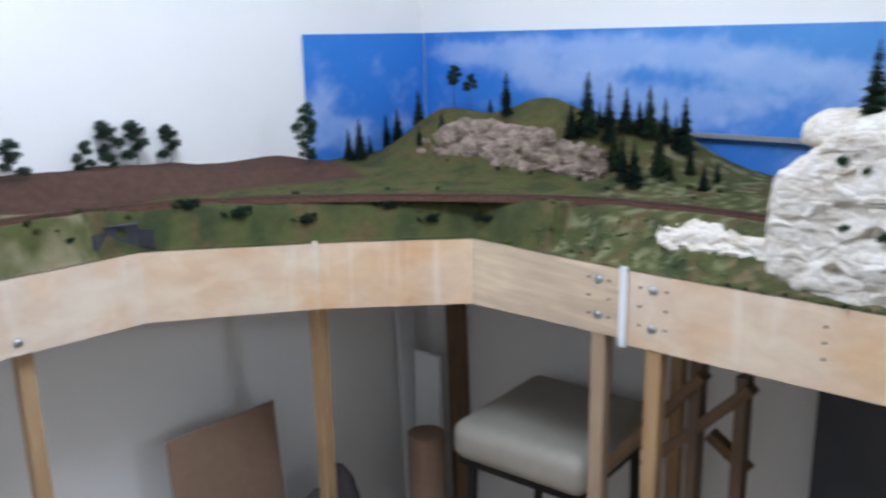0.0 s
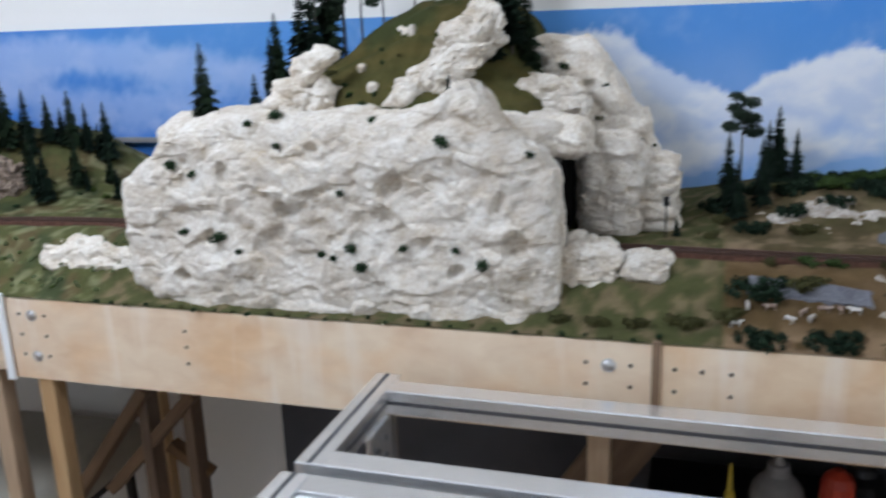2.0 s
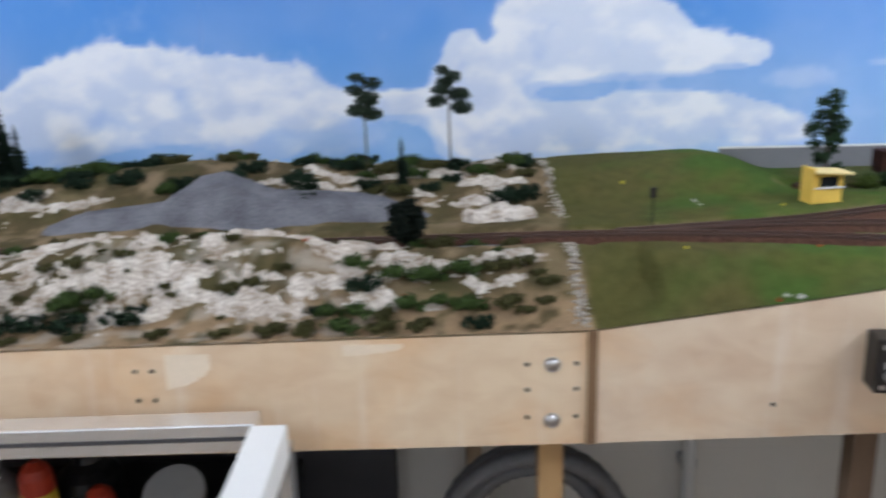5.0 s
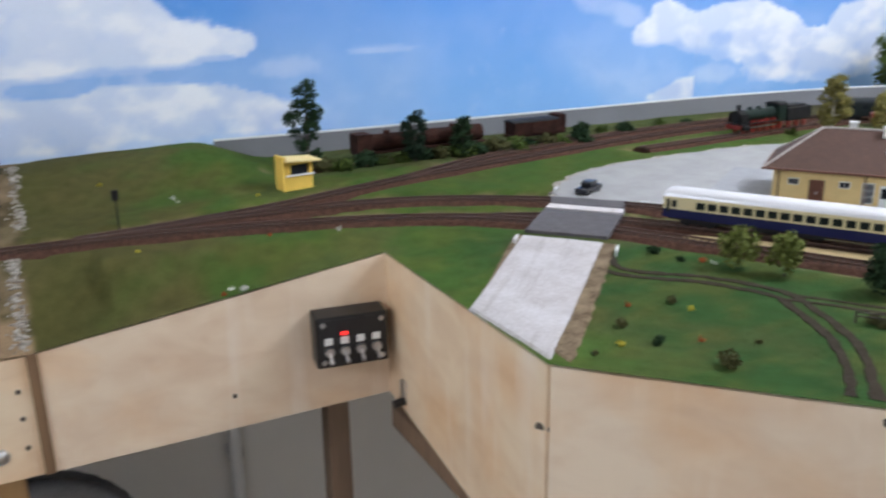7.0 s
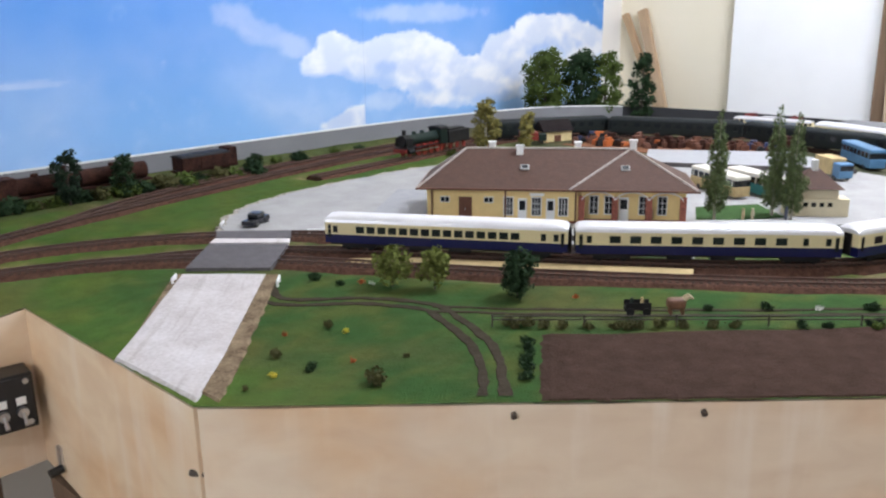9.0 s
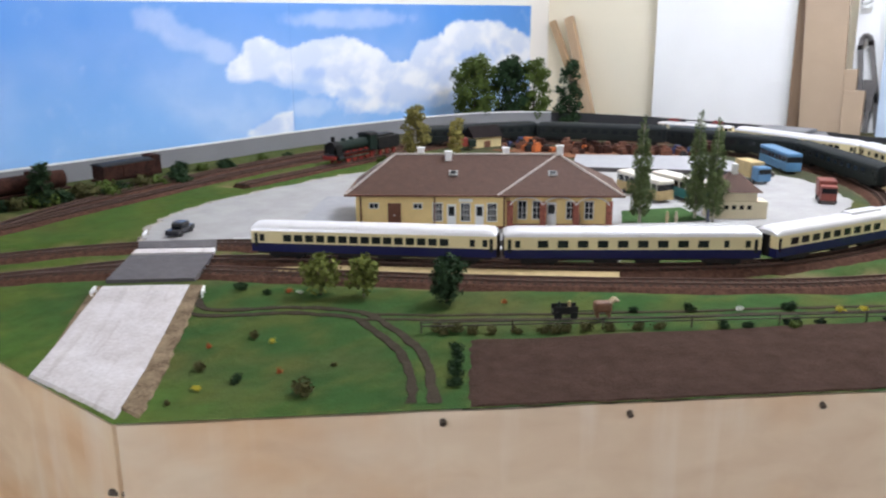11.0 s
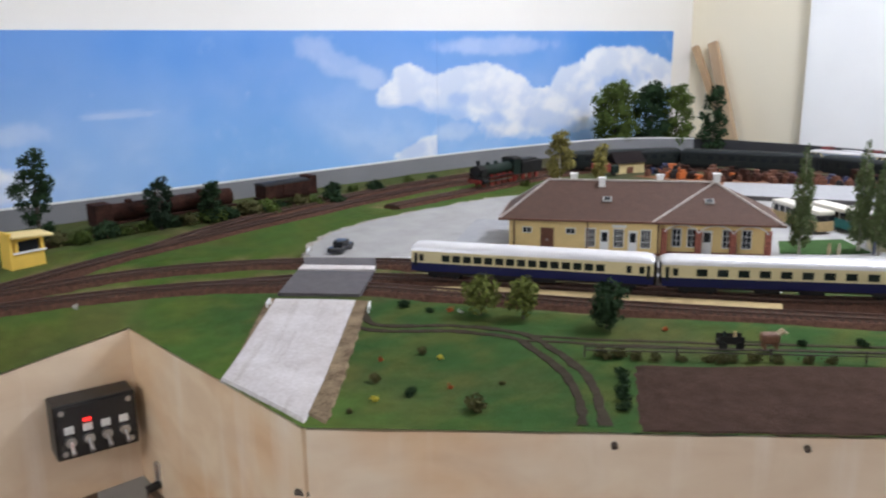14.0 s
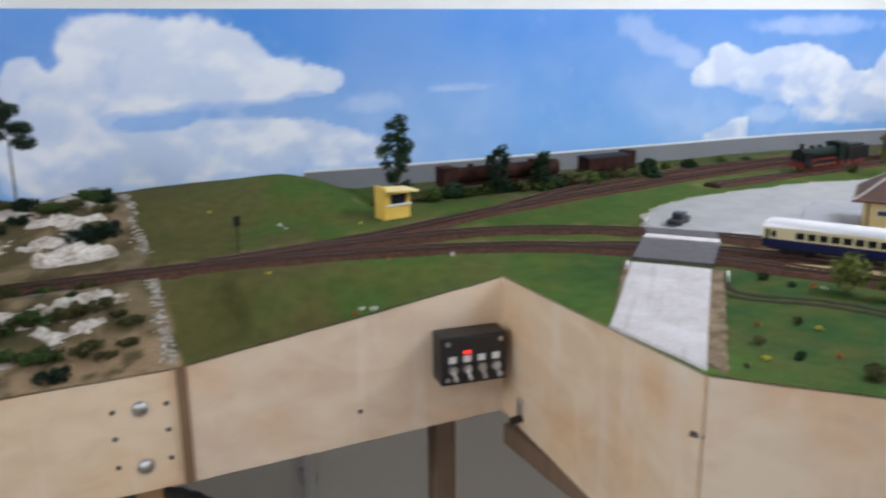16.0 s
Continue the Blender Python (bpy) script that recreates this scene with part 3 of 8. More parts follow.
def ground_mesh():
    step = 0.0075
    vs, cols, fs = [], [], []
    rows = []
    ks = []
    for i in range(len(EDGE) - 1):
        n = max(2, int((EDGE2[i + 1] - EDGE2[i]).length / step))
        ks += [i + j / n for j in range(n)]
    ks.append(len(EDGE) - 1.0)
    backs = [(-0.55, ywall(-0.55)), (0.54, ywall(0.54)), (0.85, ywall(0.85)), (1.35, ywall(1.35)), (XW, YC), (XW, 0.85), (XW, -0.279), (XW, -1.318), (XW, -2.0), (XW, -3.75), (0.0, -3.75)]
    for k in ks:
        i = min(len(EDGE) - 2, int(k))
        f = k - i
        a = EDGE2[i].lerp(EDGE2[i + 1], f)
        b = Vector(backs[i]).lerp(Vector(backs[i + 1]), f)
        n = 96
        row = []
        for j in range(n + 1):
            q = a.lerp(b, (j / n) ** 1.15)
            z = surface(q.x, q.y)
            row.append(len(vs))
            vs.append((q.x, q.y, z))
            cols.append((*zone_tint(q.x, q.y, z), 1))
        rows.append(row)
    for r, q in zip(rows, rows[1:]):
        fs += [(r[j], q[j], q[j + 1], r[j + 1]) for j in range(len(r) - 1)]
    me = bpy.data.meshes.new("ground")
    me.from_pydata(vs, [], fs)
    ca = me.color_attributes.new("tint", "FLOAT_COLOR", "POINT")
    ca.data.foreach_set("color", np.array(cols, dtype=np.float32).ravel())
    me.materials.append(M_GROUND)
    bm = bmesh.new()
    bm.from_mesh(me)
    bmesh.ops.recalc_face_normals(bm, faces=bm.faces[:])
    bm.to_mesh(me)
    bm.free()
    me.polygons.foreach_set("use_smooth", [True] * len(me.polygons))
    return tagged(new("ground", me), "modelled landscape with green and sandy scatter", "ground", kind="structure")


ground_mesh()


# ---- plywood front boards ----
def board(i, h0, h1, a=0.0, b=1.0, t=0.012, material=None):
    p, q = Vector(EDGE[i]).lerp(Vector(EDGE[i + 1]), a), Vector(EDGE[i]).lerp(Vector(EDGE[i + 1]), b)
    d = (q - p)
    d.z = 0
    n = Vector((d.y, -d.x, 0)).normalized()
    inn = Vector((-d.y, d.x, 0)).normalized()
    if inn.dot(Vector((1.0, 1.0, 0)) if i < 7 else Vector((1, -1, 0))) < 0:
        inn = -inn
    bm = bmesh.new()
    N = max(2, int(d.length / 0.02))
    rows = []
    for k in range(N + 1):
        c = p.lerp(q, k / N)
        top = c.z - 0.004 + 0.001 * fbm(c.x, c.y, 0, 12, 2)
        low = h0 + (h1 - h0) * k / N
        rows.append([bm.verts.new((c.x, c.y, low)), bm.verts.new((c.x, c.y, top)), bm.verts.new((c.x + inn.x * t, c.y + inn.y * t, top)), bm.verts.new((c.x + inn.x * t, c.y + inn.y * t, low))])
    for r, s in zip(rows, rows[1:]):
        for j in range(4):
            bm.faces.new((r[j], r[(j + 1) % 4], s[(j + 1) % 4], s[j]))
    bm.faces.new(rows[0])
    bm.faces.new(rows[-1][::-1])
    bmesh.ops.recalc_face_normals(bm, faces=bm.faces[:])
    return tagged(part("fascia_board", bm, material or M_PLY), "pale plywood front board of the layout", "front board", "front boards")


board(0, 0.965, 0.965)
board(1, 0.965, 0.968)
board(2, 0.968, 0.968, 0, 0.995)
board(3, 0.968, 0.968, 0.005, 1, material=M_PLY_O)
board(4, 0.968, 0.985, material=M_PLANK)
board(5, 0.975, 0.985, 0.002, 0.995)
board(6, 0.985, 0.995, 0.005, 0.995)
board(7, 0.995, 1.025, 0.005, 1)
board(8, 1.025, 1.0, 0, 0.9955)
board(9, 1.0, 0.98, 0.002, 1)


# ---- tracks ----
def track(path, a=0, b=None, bed=True):
    path = path[a:b]
    t = thing("railway_track", "brown model railway track on ballast", "track", kind="structure")
    part("ballast", one(sweep, path, [(-0.027, -0.012), (-0.018, -0.0035), (0.018, -0.0035), (0.027, -0.012)]), M_BALLAST, t)
    for s in (-1, 1):
        part("rail", one(sweep, path, [(s * 0.00825 - 0.0007, -0.0025), (s * 0.00825 - 0.0007, 0), (s * 0.00825 + 0.0007, 0), (s * 0.00825 + 0.0007, -0.0025)]), M_RAIL, t)
    bm = bmesh.new()
    n = int(len(path) * 0.01 / 0.0085)
    for i in range(n):
        p, h = along(path, i * 0.0085)
        box(bm, -0.0017, 0.0017, -0.0145, 0.0145, -0.0045, -0.0025, m=Matrix.Translation(p) @ Matrix.Rotation(h, 4, "Z"))
    ob = part("sleepers", bm, M_SLEEPER, t)
    ob["kind"] = "stuff"
    return t


for tr in (MAIN, TRACK_B, TRACK_A, TRACK_H, TRACK_F, TRACK_G):
    track(tr)


# ---- rocks ----
M_WALLSTONE = mat("grey_stone", (0.115, 0.115, 0.135), 0.9, vary=0.3, scale=17, bump=0.4, second=(0.24, 0.24, 0.26), spec=0.1)
# near-black colour that paints the darkness inside the tunnel mouth
M_TUNNEL_SHADE = mat("tunnel_shade_rock", (0.012, 0.011, 0.01), 0.95, vary=0.3, spec=0.05)

def rock(name, centre, radii, seed, sub=5, boxy=1.0, rough=0.05, material=None, tops=None, label="white plaster rock", lean=0.0):
    """A craggy block: a rounded box cut into tilted facets at two sizes."""
    c, r = Vector(centre), Vector(radii)
    o = Vector((seed * 7.3, seed * 3.1, seed))
    cell = {4: 0.012, 5: 0.005, 6: 0.0038, 7: 0.0032}[sub]
    bm = bmesh.new()
    seen = {}
    cnt = [max(6, int(2 * a / cell)) for a in r]
    fine = 1.0 if max(r) > 0.15 else 1.9

    def node(ix):
        if ix not in seen:
            p = Vector([2 * i / n - 1 for i, n in zip(ix, cnt)])
            e = 2.0 / boxy
            seen[ix] = bm.verts.new(p / (abs(p.x) ** e + abs(p.y) ** e + abs(p.z) ** e) ** (1 / e))
        return seen[ix]

    for ax in range(3):
        u, w = [k for k in range(3) if k != ax]
        for side in (0, cnt[ax]):
            for i in range(cnt[u]):
                for j in range(cnt[w]):
                    f = []
                    for di, dj in ((0, 0), (1, 0), (1, 1), (0, 1)):
                        ix = [0, 0, 0]
                        ix[ax], ix[u], ix[w] = side, i + di, j + dj
                        f.append(node(tuple(ix)))
                    bm.faces.new(f)
    bmesh.ops.recalc_face_normals(bm, faces=bm.faces[:])
    for v in bm.verts:
        d = v.co.copy()
        p = Vector((d.x * r.x, d.y * r.y, d.z * r.z))
        if tops and d.z > 0:
            p.z *= tops(c.y + p.y)
        p.y += lean * p.z
        q = c + p
        nrm = Vector((v.co.x / r.x, v.co.y / r.y, v.co.z / r.z)).normalized()
        w = q + 0.008 * noise.noise_vector(q * 30 + o)
        h = 0.0
        for f, k in ((Vector((10, 8, 12)), 1.25), (Vector((25, 21, 30)), 0.75), (Vector((60, 50, 70)), 0.22)):
            u = Vector((w.x * f.x, w.y * f.y, w.z * f.z)) * fine + o
            dist, pts = noise.voronoi(u)
            g = noise.cell_vector(pts[0] * 3.7 + o)
            h += k * (0.55 * (g.z - 0.5) + 1.05 * (u - pts[0]).dot(g - Vector((0.5, 0.5, 0.5)))) * min(1.0, 0.25 + 3.2 * (dist[1] - dist[0])) + 0.35 * k * min(0.2, dist[1] - dist[0])
        # a few broken ledges, undercut below
        sl = q.z * 22 + q.y * 2.5 + 2.2 * noise.noise(q * 6 + o)
        kl = math.floor(sl)
        on = sstep(0.3, 0.5, noise.noise(Vector((q.x * 7, q.y * 7, kl * 5.7)) + o))
        h += 0.22 * on * (1 - (sl - kl)) ** 1.5
        # pits
        h -= 0.9 * sstep(0.5, 0.72, noise.noise(q * 24 + o * 2))
        h += 0.07 * noise.fractal(q * 80 + o, 0.9, 2.0, 3)
        v.co = q + nrm * rough * 0.37 * h
    ob = part(name, bm, material or M_ROCK)
    return tagged(ob, label, "rock")


def front_top(y):
    return 0.44 + 0.57 * sstep(0.60, 0.35, y) + 0.20 * math.exp(-((y + 0.02) / 0.042) ** 2) - 0.12 * sstep(-0.05, -0.11, y)


def side_top(y):
    return 0.29 + 0.74 * sstep(-0.30, -0.12, y)


CLIFF = rock("cliff", (1.338, 0.198, 1.235), (0.058, 0.343, 0.172), 1, 7, 0.45, 0.05, tops=front_top, label="large white plaster cliff with small green tufts")
rock("cliff_roof", (1.47, 0.20, 1.36), (0.13, 0.33, 0.035), 2, 6, 0.5, 0.04, label="white plaster rock over the tunnel")
rock("boulder", (1.372, -0.178, 1.178), (0.036, 0.047, 0.046), 3, 6, 0.6, 0.05, label="rounded white plaster boulder before the tunnel")
rock("boulder", (1.368, -0.254, 1.172), (0.03, 0.036, 0.036), 4, 6, 0.6, 0.05, label="small white plaster boulder beside the tunnel")
rock("boulder", (1.358, 0.635, 1.155), (0.028, 0.125, 0.032), 5, 6, 0.6, 0.06, label="low white plaster boulder at the cliff's foot")
MOUNTAIN = rock("mountain_rock", (1.68, -0.105, 1.20), (0.068, 0.178, 0.285), 6, 6, 0.5, 0.055, tops=side_top, label="white plaster rock face behind the tunnel")
rock("portal_rock", (1.535, -0.192, 1.268), (0.045, 0.042, 0.088), 7, 6, 0.42, 0.045, label="white plaster block beside the tunnel mouth")
rock("portal_rock", (1.575, -0.243, 1.25), (0.045, 0.045, 0.063), 17, 6, 0.42, 0.045, label="low white plaster block beside the line")
rock("portal_rock", (1.455, -0.100, 1.353), (0.06, 0.066, 0.021), 18, 6, 0.45, 0.045, label="white plaster rock spanning the tunnel mouth")
# block added inside the mouth so that the hole reads dark
rock("tunnel_lining", (1.53, -0.058, 1.27), (0.03, 0.075, 0.085), 19, 4, 0.4, 0.01, M_TUNNEL_SHADE, label="near-black tunnel wall giving the shade of the mouth")
rock("portal_rock", (1.56, -0.095, 1.402), (0.03, 0.05, 0.03), 12, 6, 0.5, 0.08, label="white plaster rock over the tunnel mouth")
# arched mouth of the tunnel, facing along the line
M_PORTAL = mat("grey_portal_plaster", (0.20, 0.185, 0.17), 0.9, vary=0.4, scale=60, bump=0.6, spec=0.1)
bm = bmesh.new()
hole = [(1.397, 1.185)] + [(1.477 + 0.08 * math.cos(math.pi * (1 - k / 20)), 1.250 + 0.048 * math.sin(math.pi * k / 20)) for k in range(21)] + [(1.557, 1.185)]
outer = [(1.365, 1.185)] + [(1.477 - 0.112 * max(-1, min(1, 1.5 * math.cos(math.pi * k / 20))), 1.250 + 0.085 * min(1, 1.6 * math.sin(math.pi * k / 20))) for k in range(21)] + [(1.589, 1.185)]
loops = []
for pts, y in ((outer, -0.085), (outer, -0.118), (hole, -0.114), (hole, -0.02)):
    loops.append([bm.verts.new(Vector((x, y, z)) + 0.004 * noise.noise_vector(Vector((x * 40, y * 40, z * 40)))) for x, z in pts])
for a, b in zip(loops, loops[1:]):
    for k in range(len(a) - 1):
        bm.faces.new((a[k], a[k + 1], b[k + 1], b[k]))
bmesh.ops.recalc_face_normals(bm, faces=bm.faces[:])
c = thing("tunnel_portal", "grey arched tunnel mouth in the white plaster rock", "tunnel portal")
part("arch", bm, M_PORTAL, c)
ROCKS = [((1.512, 0.068, 1.455), (0.03, 0.044, 0.085), -0.85), ((1.50, 0.112, 1.405), (0.022, 0.04, 0.035), -0.3), ((1.53, 0.02, 1.50), (0.022, 0.026, 0.036), -0.4),
         ((1.482, 0.325, 1.415), (0.02, 0.02, 0.06), -0.85), ((1.472, 0.312, 1.402), (0.018, 0.05, 0.02), 0.0), ((1.475, 0.275, 1.415), (0.014, 0.022, 0.016), 0.0)]
for k, (at, size, tilt) in enumerate(ROCKS):
    rock("outcrop_rock", at, size, 100 + k, 6, 0.62, 0.085, label="white plaster outcrop on the grassy slope", lean=tilt)
lr = random.Random(8)
for k in range(16):
    x, y = lr.uniform(1.45, 1.6), lr.uniform(0.1, 0.42)
    rock("outcrop_rock", (x, y, slope_z(x, y) + 0.001), (lr.uniform(0.005, 0.01), lr.uniform(0.006, 0.014), lr.uniform(0.005, 0.011)), 120 + k, 5, 0.8, 0.012, label="small white stone in the turf")
rock("rock_cliff", (1.60, 1.32, 1.245), (0.05, 0.17, 0.075), 10, 6, 0.6, 0.085, M_ROCK_GREY, label="grey-brown rock face beside the line")
rock("rock_cliff", (1.60, 1.12, 1.22), (0.045, 0.12, 0.055), 11, 5, 0.6, 0.08, M_ROCK_GREY, label="low grey-brown rock face beside the line")
rock("rock_cliff", (1.57, 1.47, 1.215), (0.035, 0.09, 0.035), 13, 5, 0.6, 0.08, M_ROCK_GREY, label="low grey-brown rock beside the line")
# slope of grey stone under the scrub ridge
bm = bmesh.new()
prof = [(-0.53, 1.196), (-0.62, 1.222), (-0.735, 1.234), (-0.79, 1.264), (-0.825, 1.270), (-0.90, 1.240), (-0.97, 1.236), (-1.05, 1.229), (-1.12, 1.212), (-1.17, 1.196)]
rows = []
for k in range(161):
    y = -0.53 - 0.64 * k / 160
    i = max(j for j in range(len(prof) - 1) if prof[j][0] >= y - 1e-9)
    (ya, za), (yb, zb) = prof[i], prof[i + 1]
    zt = za + (zb - za) * min(1, (y - ya) / (yb - ya)) + 0.0015 * noise.noise(Vector((y * 120, 0, 0)))
    rows.append([bm.verts.new((1.487 + 0.055 * f + 0.0025 * noise.noise(Vector((y * 40, f * 4, 3))) - (0.0 if f < 1 else -0.05), y, 1.188 + (zt - 1.188) * min(1.0, f))) for f in (0, 0.15, 0.3, 0.45, 0.6, 0.75, 0.9, 1.0, 1.001)])
for a, b in zip(rows, rows[1:]):
    for j in range(len(a) - 1):
        bm.faces.new((a[j], a[j + 1], b[j + 1], b[j]))
bmesh.ops.recalc_face_normals(bm, faces=bm.faces[:])
tagged(part("stone_slope", bm, M_WALLSTONE), "long grey stone slope rising to a peak", "stone slope")
# low grey retaining wall at the foot of the ballast
bm = bmesh.new()
rows = []
for k in range(61):
    y = -1.065 - 0.235 * k / 60
    w = 0.0016 * noise.noise(Vector((y * 70, 2, 0)))
    zt = 1.2005 + 0.002 * noise.noise(Vector((y * 35, 7, 0)))
    rows.append([bm.verts.new(q) for q in ((1.356 + w, y, 1.178), (1.361 + w, y, zt), (1.374, y, zt + 0.001), (1.378, y, 1.178))])
for a, b in zip(rows, rows[1:]):
    for j in range(3):
        bm.faces.new((a[j], a[j + 1], b[j + 1], b[j]))
bm.faces.new(rows[0])
bm.faces.new(rows[-1][::-1])
bmesh.ops.recalc_face_normals(bm, faces=bm.faces[:])
tagged(part("retaining_wall", bm, M_WALLSTONE), "low grey stone retaining wall beside the ballast", "retaining wall")
# broken white stone showing through the bank before the line and the ridge behind it
def stone_sheet(name, x0, x1, y0, y1, bias, seed, label):
    nx, ny = int((x1 - x0) / 0.0028), int((y1 - y0) / 0.0028)
    o = Vector((seed * 3.3, seed * 1.7, seed))
    bm = bmesh.new()
    grid = []
    for i in range(nx + 1):
        row = []
        for j in range(ny + 1):
            x, y = x0 + (x1 - x0) * i / nx, y0 + (y1 - y0) * j / ny
            q = Vector((x, y, 0))
            edge = min((x - x0) / 0.02, (x1 - x) / 0.02, (y - y0) / 0.06, (y1 - y) / 0.06, 1.0)
            m = noise.fractal(Vector((x * 34, y * 13, 0)) + o, 0.6, 2.1, 5) + bias - 0.8 * (1 - edge)
            w = q + 0.004 * noise.noise_vector(q * 60 + o)
            u = Vector((w.x * 85, w.y * 42, 0)) + o
            dist, pts = noise.voronoi(u)
            g = noise.cell_vector(pts[0] * 3.7 + o)
            h = 0.009 * (g.z - 0.45) + 0.006 * (u - pts[0]).dot(g - Vector((0.5, 0.5, 0.5))) + 0.004 * min(0.3, dist[1] - dist[0])
            h += 0.0012 * noise.fractal(q * 160 + o, 0.9, 2.0, 2)
            z = surface(x, y) + max(-0.012, min(0.004, m * 0.012)) + h * sstep(-0.2, 0.3, m)
            row.append(bm.verts.new((x, y, z)))
        grid.append(row)
    for a, b in zip(grid, grid[1:]):
        for j in range(ny):
            bm.faces.new((a[j], b[j], b[j + 1], a[j + 1]))
    bmesh.ops.recalc_face_normals(bm, faces=bm.faces[:])
    return tagged(part(name, bm, M_SCREE), label, "stone bank", kind="stuff")


M_SCREE = mat("broken_white_stone", (0.33, 0.235, 0.15), 0.95, vary=0.3, scale=45, bump=0.6, second=(0.80, 0.75, 0.68), fine=260, spec=0.1)
stone_sheet("stone_bank", 1.262, 1.39, -1.13, -0.53, 0.08, 3, "broken white stone in the bank before the line")
stone_sheet("stone_bank", 1.262, 1.36, -1.315, -1.05, -0.12, 4, "stony brown and white bank before the line")
stone_sheet("stone_bank", 1.545, 1.72, -1.315, -0.86, -0.12, 5, "pale stone showing on the scrub ridge")
stone_sheet("stone_bank", 1.53, 1.64, -0.66, -0.40, -0.12, 6, "pale stone beside the firs")
# sod over the tunnel
vs, fs, cols = [], [], []
for i in range(61):
    for j in range(141):
        x, y = 1.385 + 0.22 * i / 60, -0.10 + 0.56 * j / 140
        z = slope_z(x, y) - 0.03 * sstep(0.40, 0.46, y) - 0.03 * sstep(-0.06, -0.10, y) - 0.02 * sstep(1.405, 1.385, x)
        vs.append((x, y, z))
        cols.append((*zone_tint(x, 0.2, 1.45), 1))
for i in range(60):
    for j in range(140):
        fs.append((i * 141 + j, (i + 1) * 141 + j, (i + 1) * 141 + j + 1, i * 141 + j + 1))
me = bpy.data.meshes.new("ground_sod")
me.from_pydata(vs, [], fs)
ca = me.color_attributes.new("tint", "FLOAT_COLOR", "POINT")
ca.data.foreach_set("color", np.array(cols, dtype=np.float32).ravel())
me.materials.append(M_GROUND)
tagged(new("ground_sod", me), "olive green turf on the slope over the tunnel", "turf", kind="structure")
rock("ledge_rock", (1.505, -1.23, 1.198), (0.02, 0.055, 0.022), 15, 5, 0.6, 0.05, M_SCREE, label="pale stone outcrop beside the line")
# second near-black block, deeper in, for the tunnel's darkness
rock("tunnel_lining", (1.445, 0.02, 1.265), (0.08, 0.11, 0.10), 16, 4, 0.5, 0.01, M_TUNNEL_SHADE, label="near-black rock giving the shade inside the tunnel")


# ---- flat ground pieces of the station ----
def lay(name, pts, z, material, label, category, thick=0.004):
    return tagged(part(name, one(prism, pts, z - thick, z), material), label, category, kind="structure")


def drape(name, a, b, c, d, lift, material, label, category, n=40, wob=0.0):
    """A thin sheet laid on the ground between four corners."""
    vs, fs = [], []
    A, B, C, D = (Vector(q) for q in (a, b, c, d))
    for i in range(n + 1):
        for j in range(n + 1):
            u, w = i / n, j / n
            p = A.lerp(B, u).lerp(D.lerp(C, u), w)
            e = 1.0 if 0 < i < n and 0 < j < n else 0.0
            p += Vector((wob * noise.noise(Vector((p.x * 90, p.y * 90, 1))), wob * noise.noise(Vector((p.x * 90, p.y * 90, 5))))) * (1 - e)
            vs.append((p.x, p.y, surface(p.x, p.y) + (lift if e else -0.001)))
    for i in range(n):
        for j in range(n):
            fs.append((i * (n + 1) + j, (i + 1) * (n + 1) + j, (i + 1) * (n + 1) + j + 1, i * (n + 1) + j + 1))
    me = bpy.data.meshes.new(name)
    me.from_pydata(vs, [], fs)
    me.materials.append(material)
    bm = bmesh.new()
    bm.from_mesh(me)
    bmesh.ops.recalc_face_normals(bm, faces=bm.faces[:])
    bm.to_mesh(me)
    bm.free()
    return tagged(new(name, me), label, category, kind="structure")


drape("verge", (0.955, -1.705), (0.79, -1.702), (1.043, -1.941), (1.138, -1.86), 0.0015, mat("sandy_verge", (0.15, 0.10, 0.06), 0.95, vary=0.4, scale=55, bump=0.2, second=(0.31, 0.23, 0.145), spec=0.1), "sandy verge of the country road", "verge", 70, 0.004)
drape("road", (0.944, -1.6925), (0.803, -1.6905), (1.055, -1.932), (1.129, -1.865), 0.0022, M_ROAD, "pale grey-white country road", "road", 50, 0.002)
M_GRIT = mat("pale_grit", (0.22, 0.17, 0.12), 0.95, vary=0.4, scale=120, bump=0.7, second=(0.62, 0.57, 0.50), spec=0.1)


def grit(x0, x1, y, seed):
    """Loose pale pebbles along the seam between two landscape modules."""
    q = random.Random(seed)
    bm = bmesh.new()
    for k in range(190):
        x = q.uniform(x0, x1)
        p = Vector((x, y + q.gauss(0, 0.0045) + 0.006 * noise.noise(Vector((x * 40, seed, 0))), 0))
        d = q.uniform(0.0012, 0.0042) * (0.7 if abs(p.y - y) > 0.007 else 1.0)
        vs = bmesh.ops.create_icosphere(bm, subdivisions=1, radius=1.0)["verts"]
        z = surface(p.x, p.y)
        for v in vs:
            v.co = Vector((p.x + v.co.x * d * q.uniform(0.6, 1.3), p.y + v.co.y * d * q.uniform(0.6, 1.3), z + v.co.z * d * 0.6))
    tagged(part("seam_grit", bm, M_GRIT), "loose pale grit along the seam between modules", "grit", kind="stuff")


grit(1.232, 1.37, -1.312, 3)
grit(1.49, 1.74, -1.322, 4)
drape("verge_4", (1.330, -0.385), (1.352, -0.385), (1.335, -0.535), (1.315, -0.535), 0.003, M_WALLSTONE, "narrow grey stone strip on the bank", "stone strip", 40, 0.005)
CROSS = mat("crossing_planks", (0.105, 0.095, 0.1), 0.9, vary=0.2, scale=60, bump=0.6)
lay("road_2", [(1.064, -1.942), (1.138, -1.875), (1.212, -1.951), (1.135, -2.02)], 1.2168, CROSS, "dark grey level crossing deck", "level crossing", 0.006)
lay("road_3", [(1.139, -2.024), (1.216, -1.955), (1.23, -1.972), (1.155, -2.038)], 1.2172, M_ROAD, "pale grey-white road strip between crossings", "road")
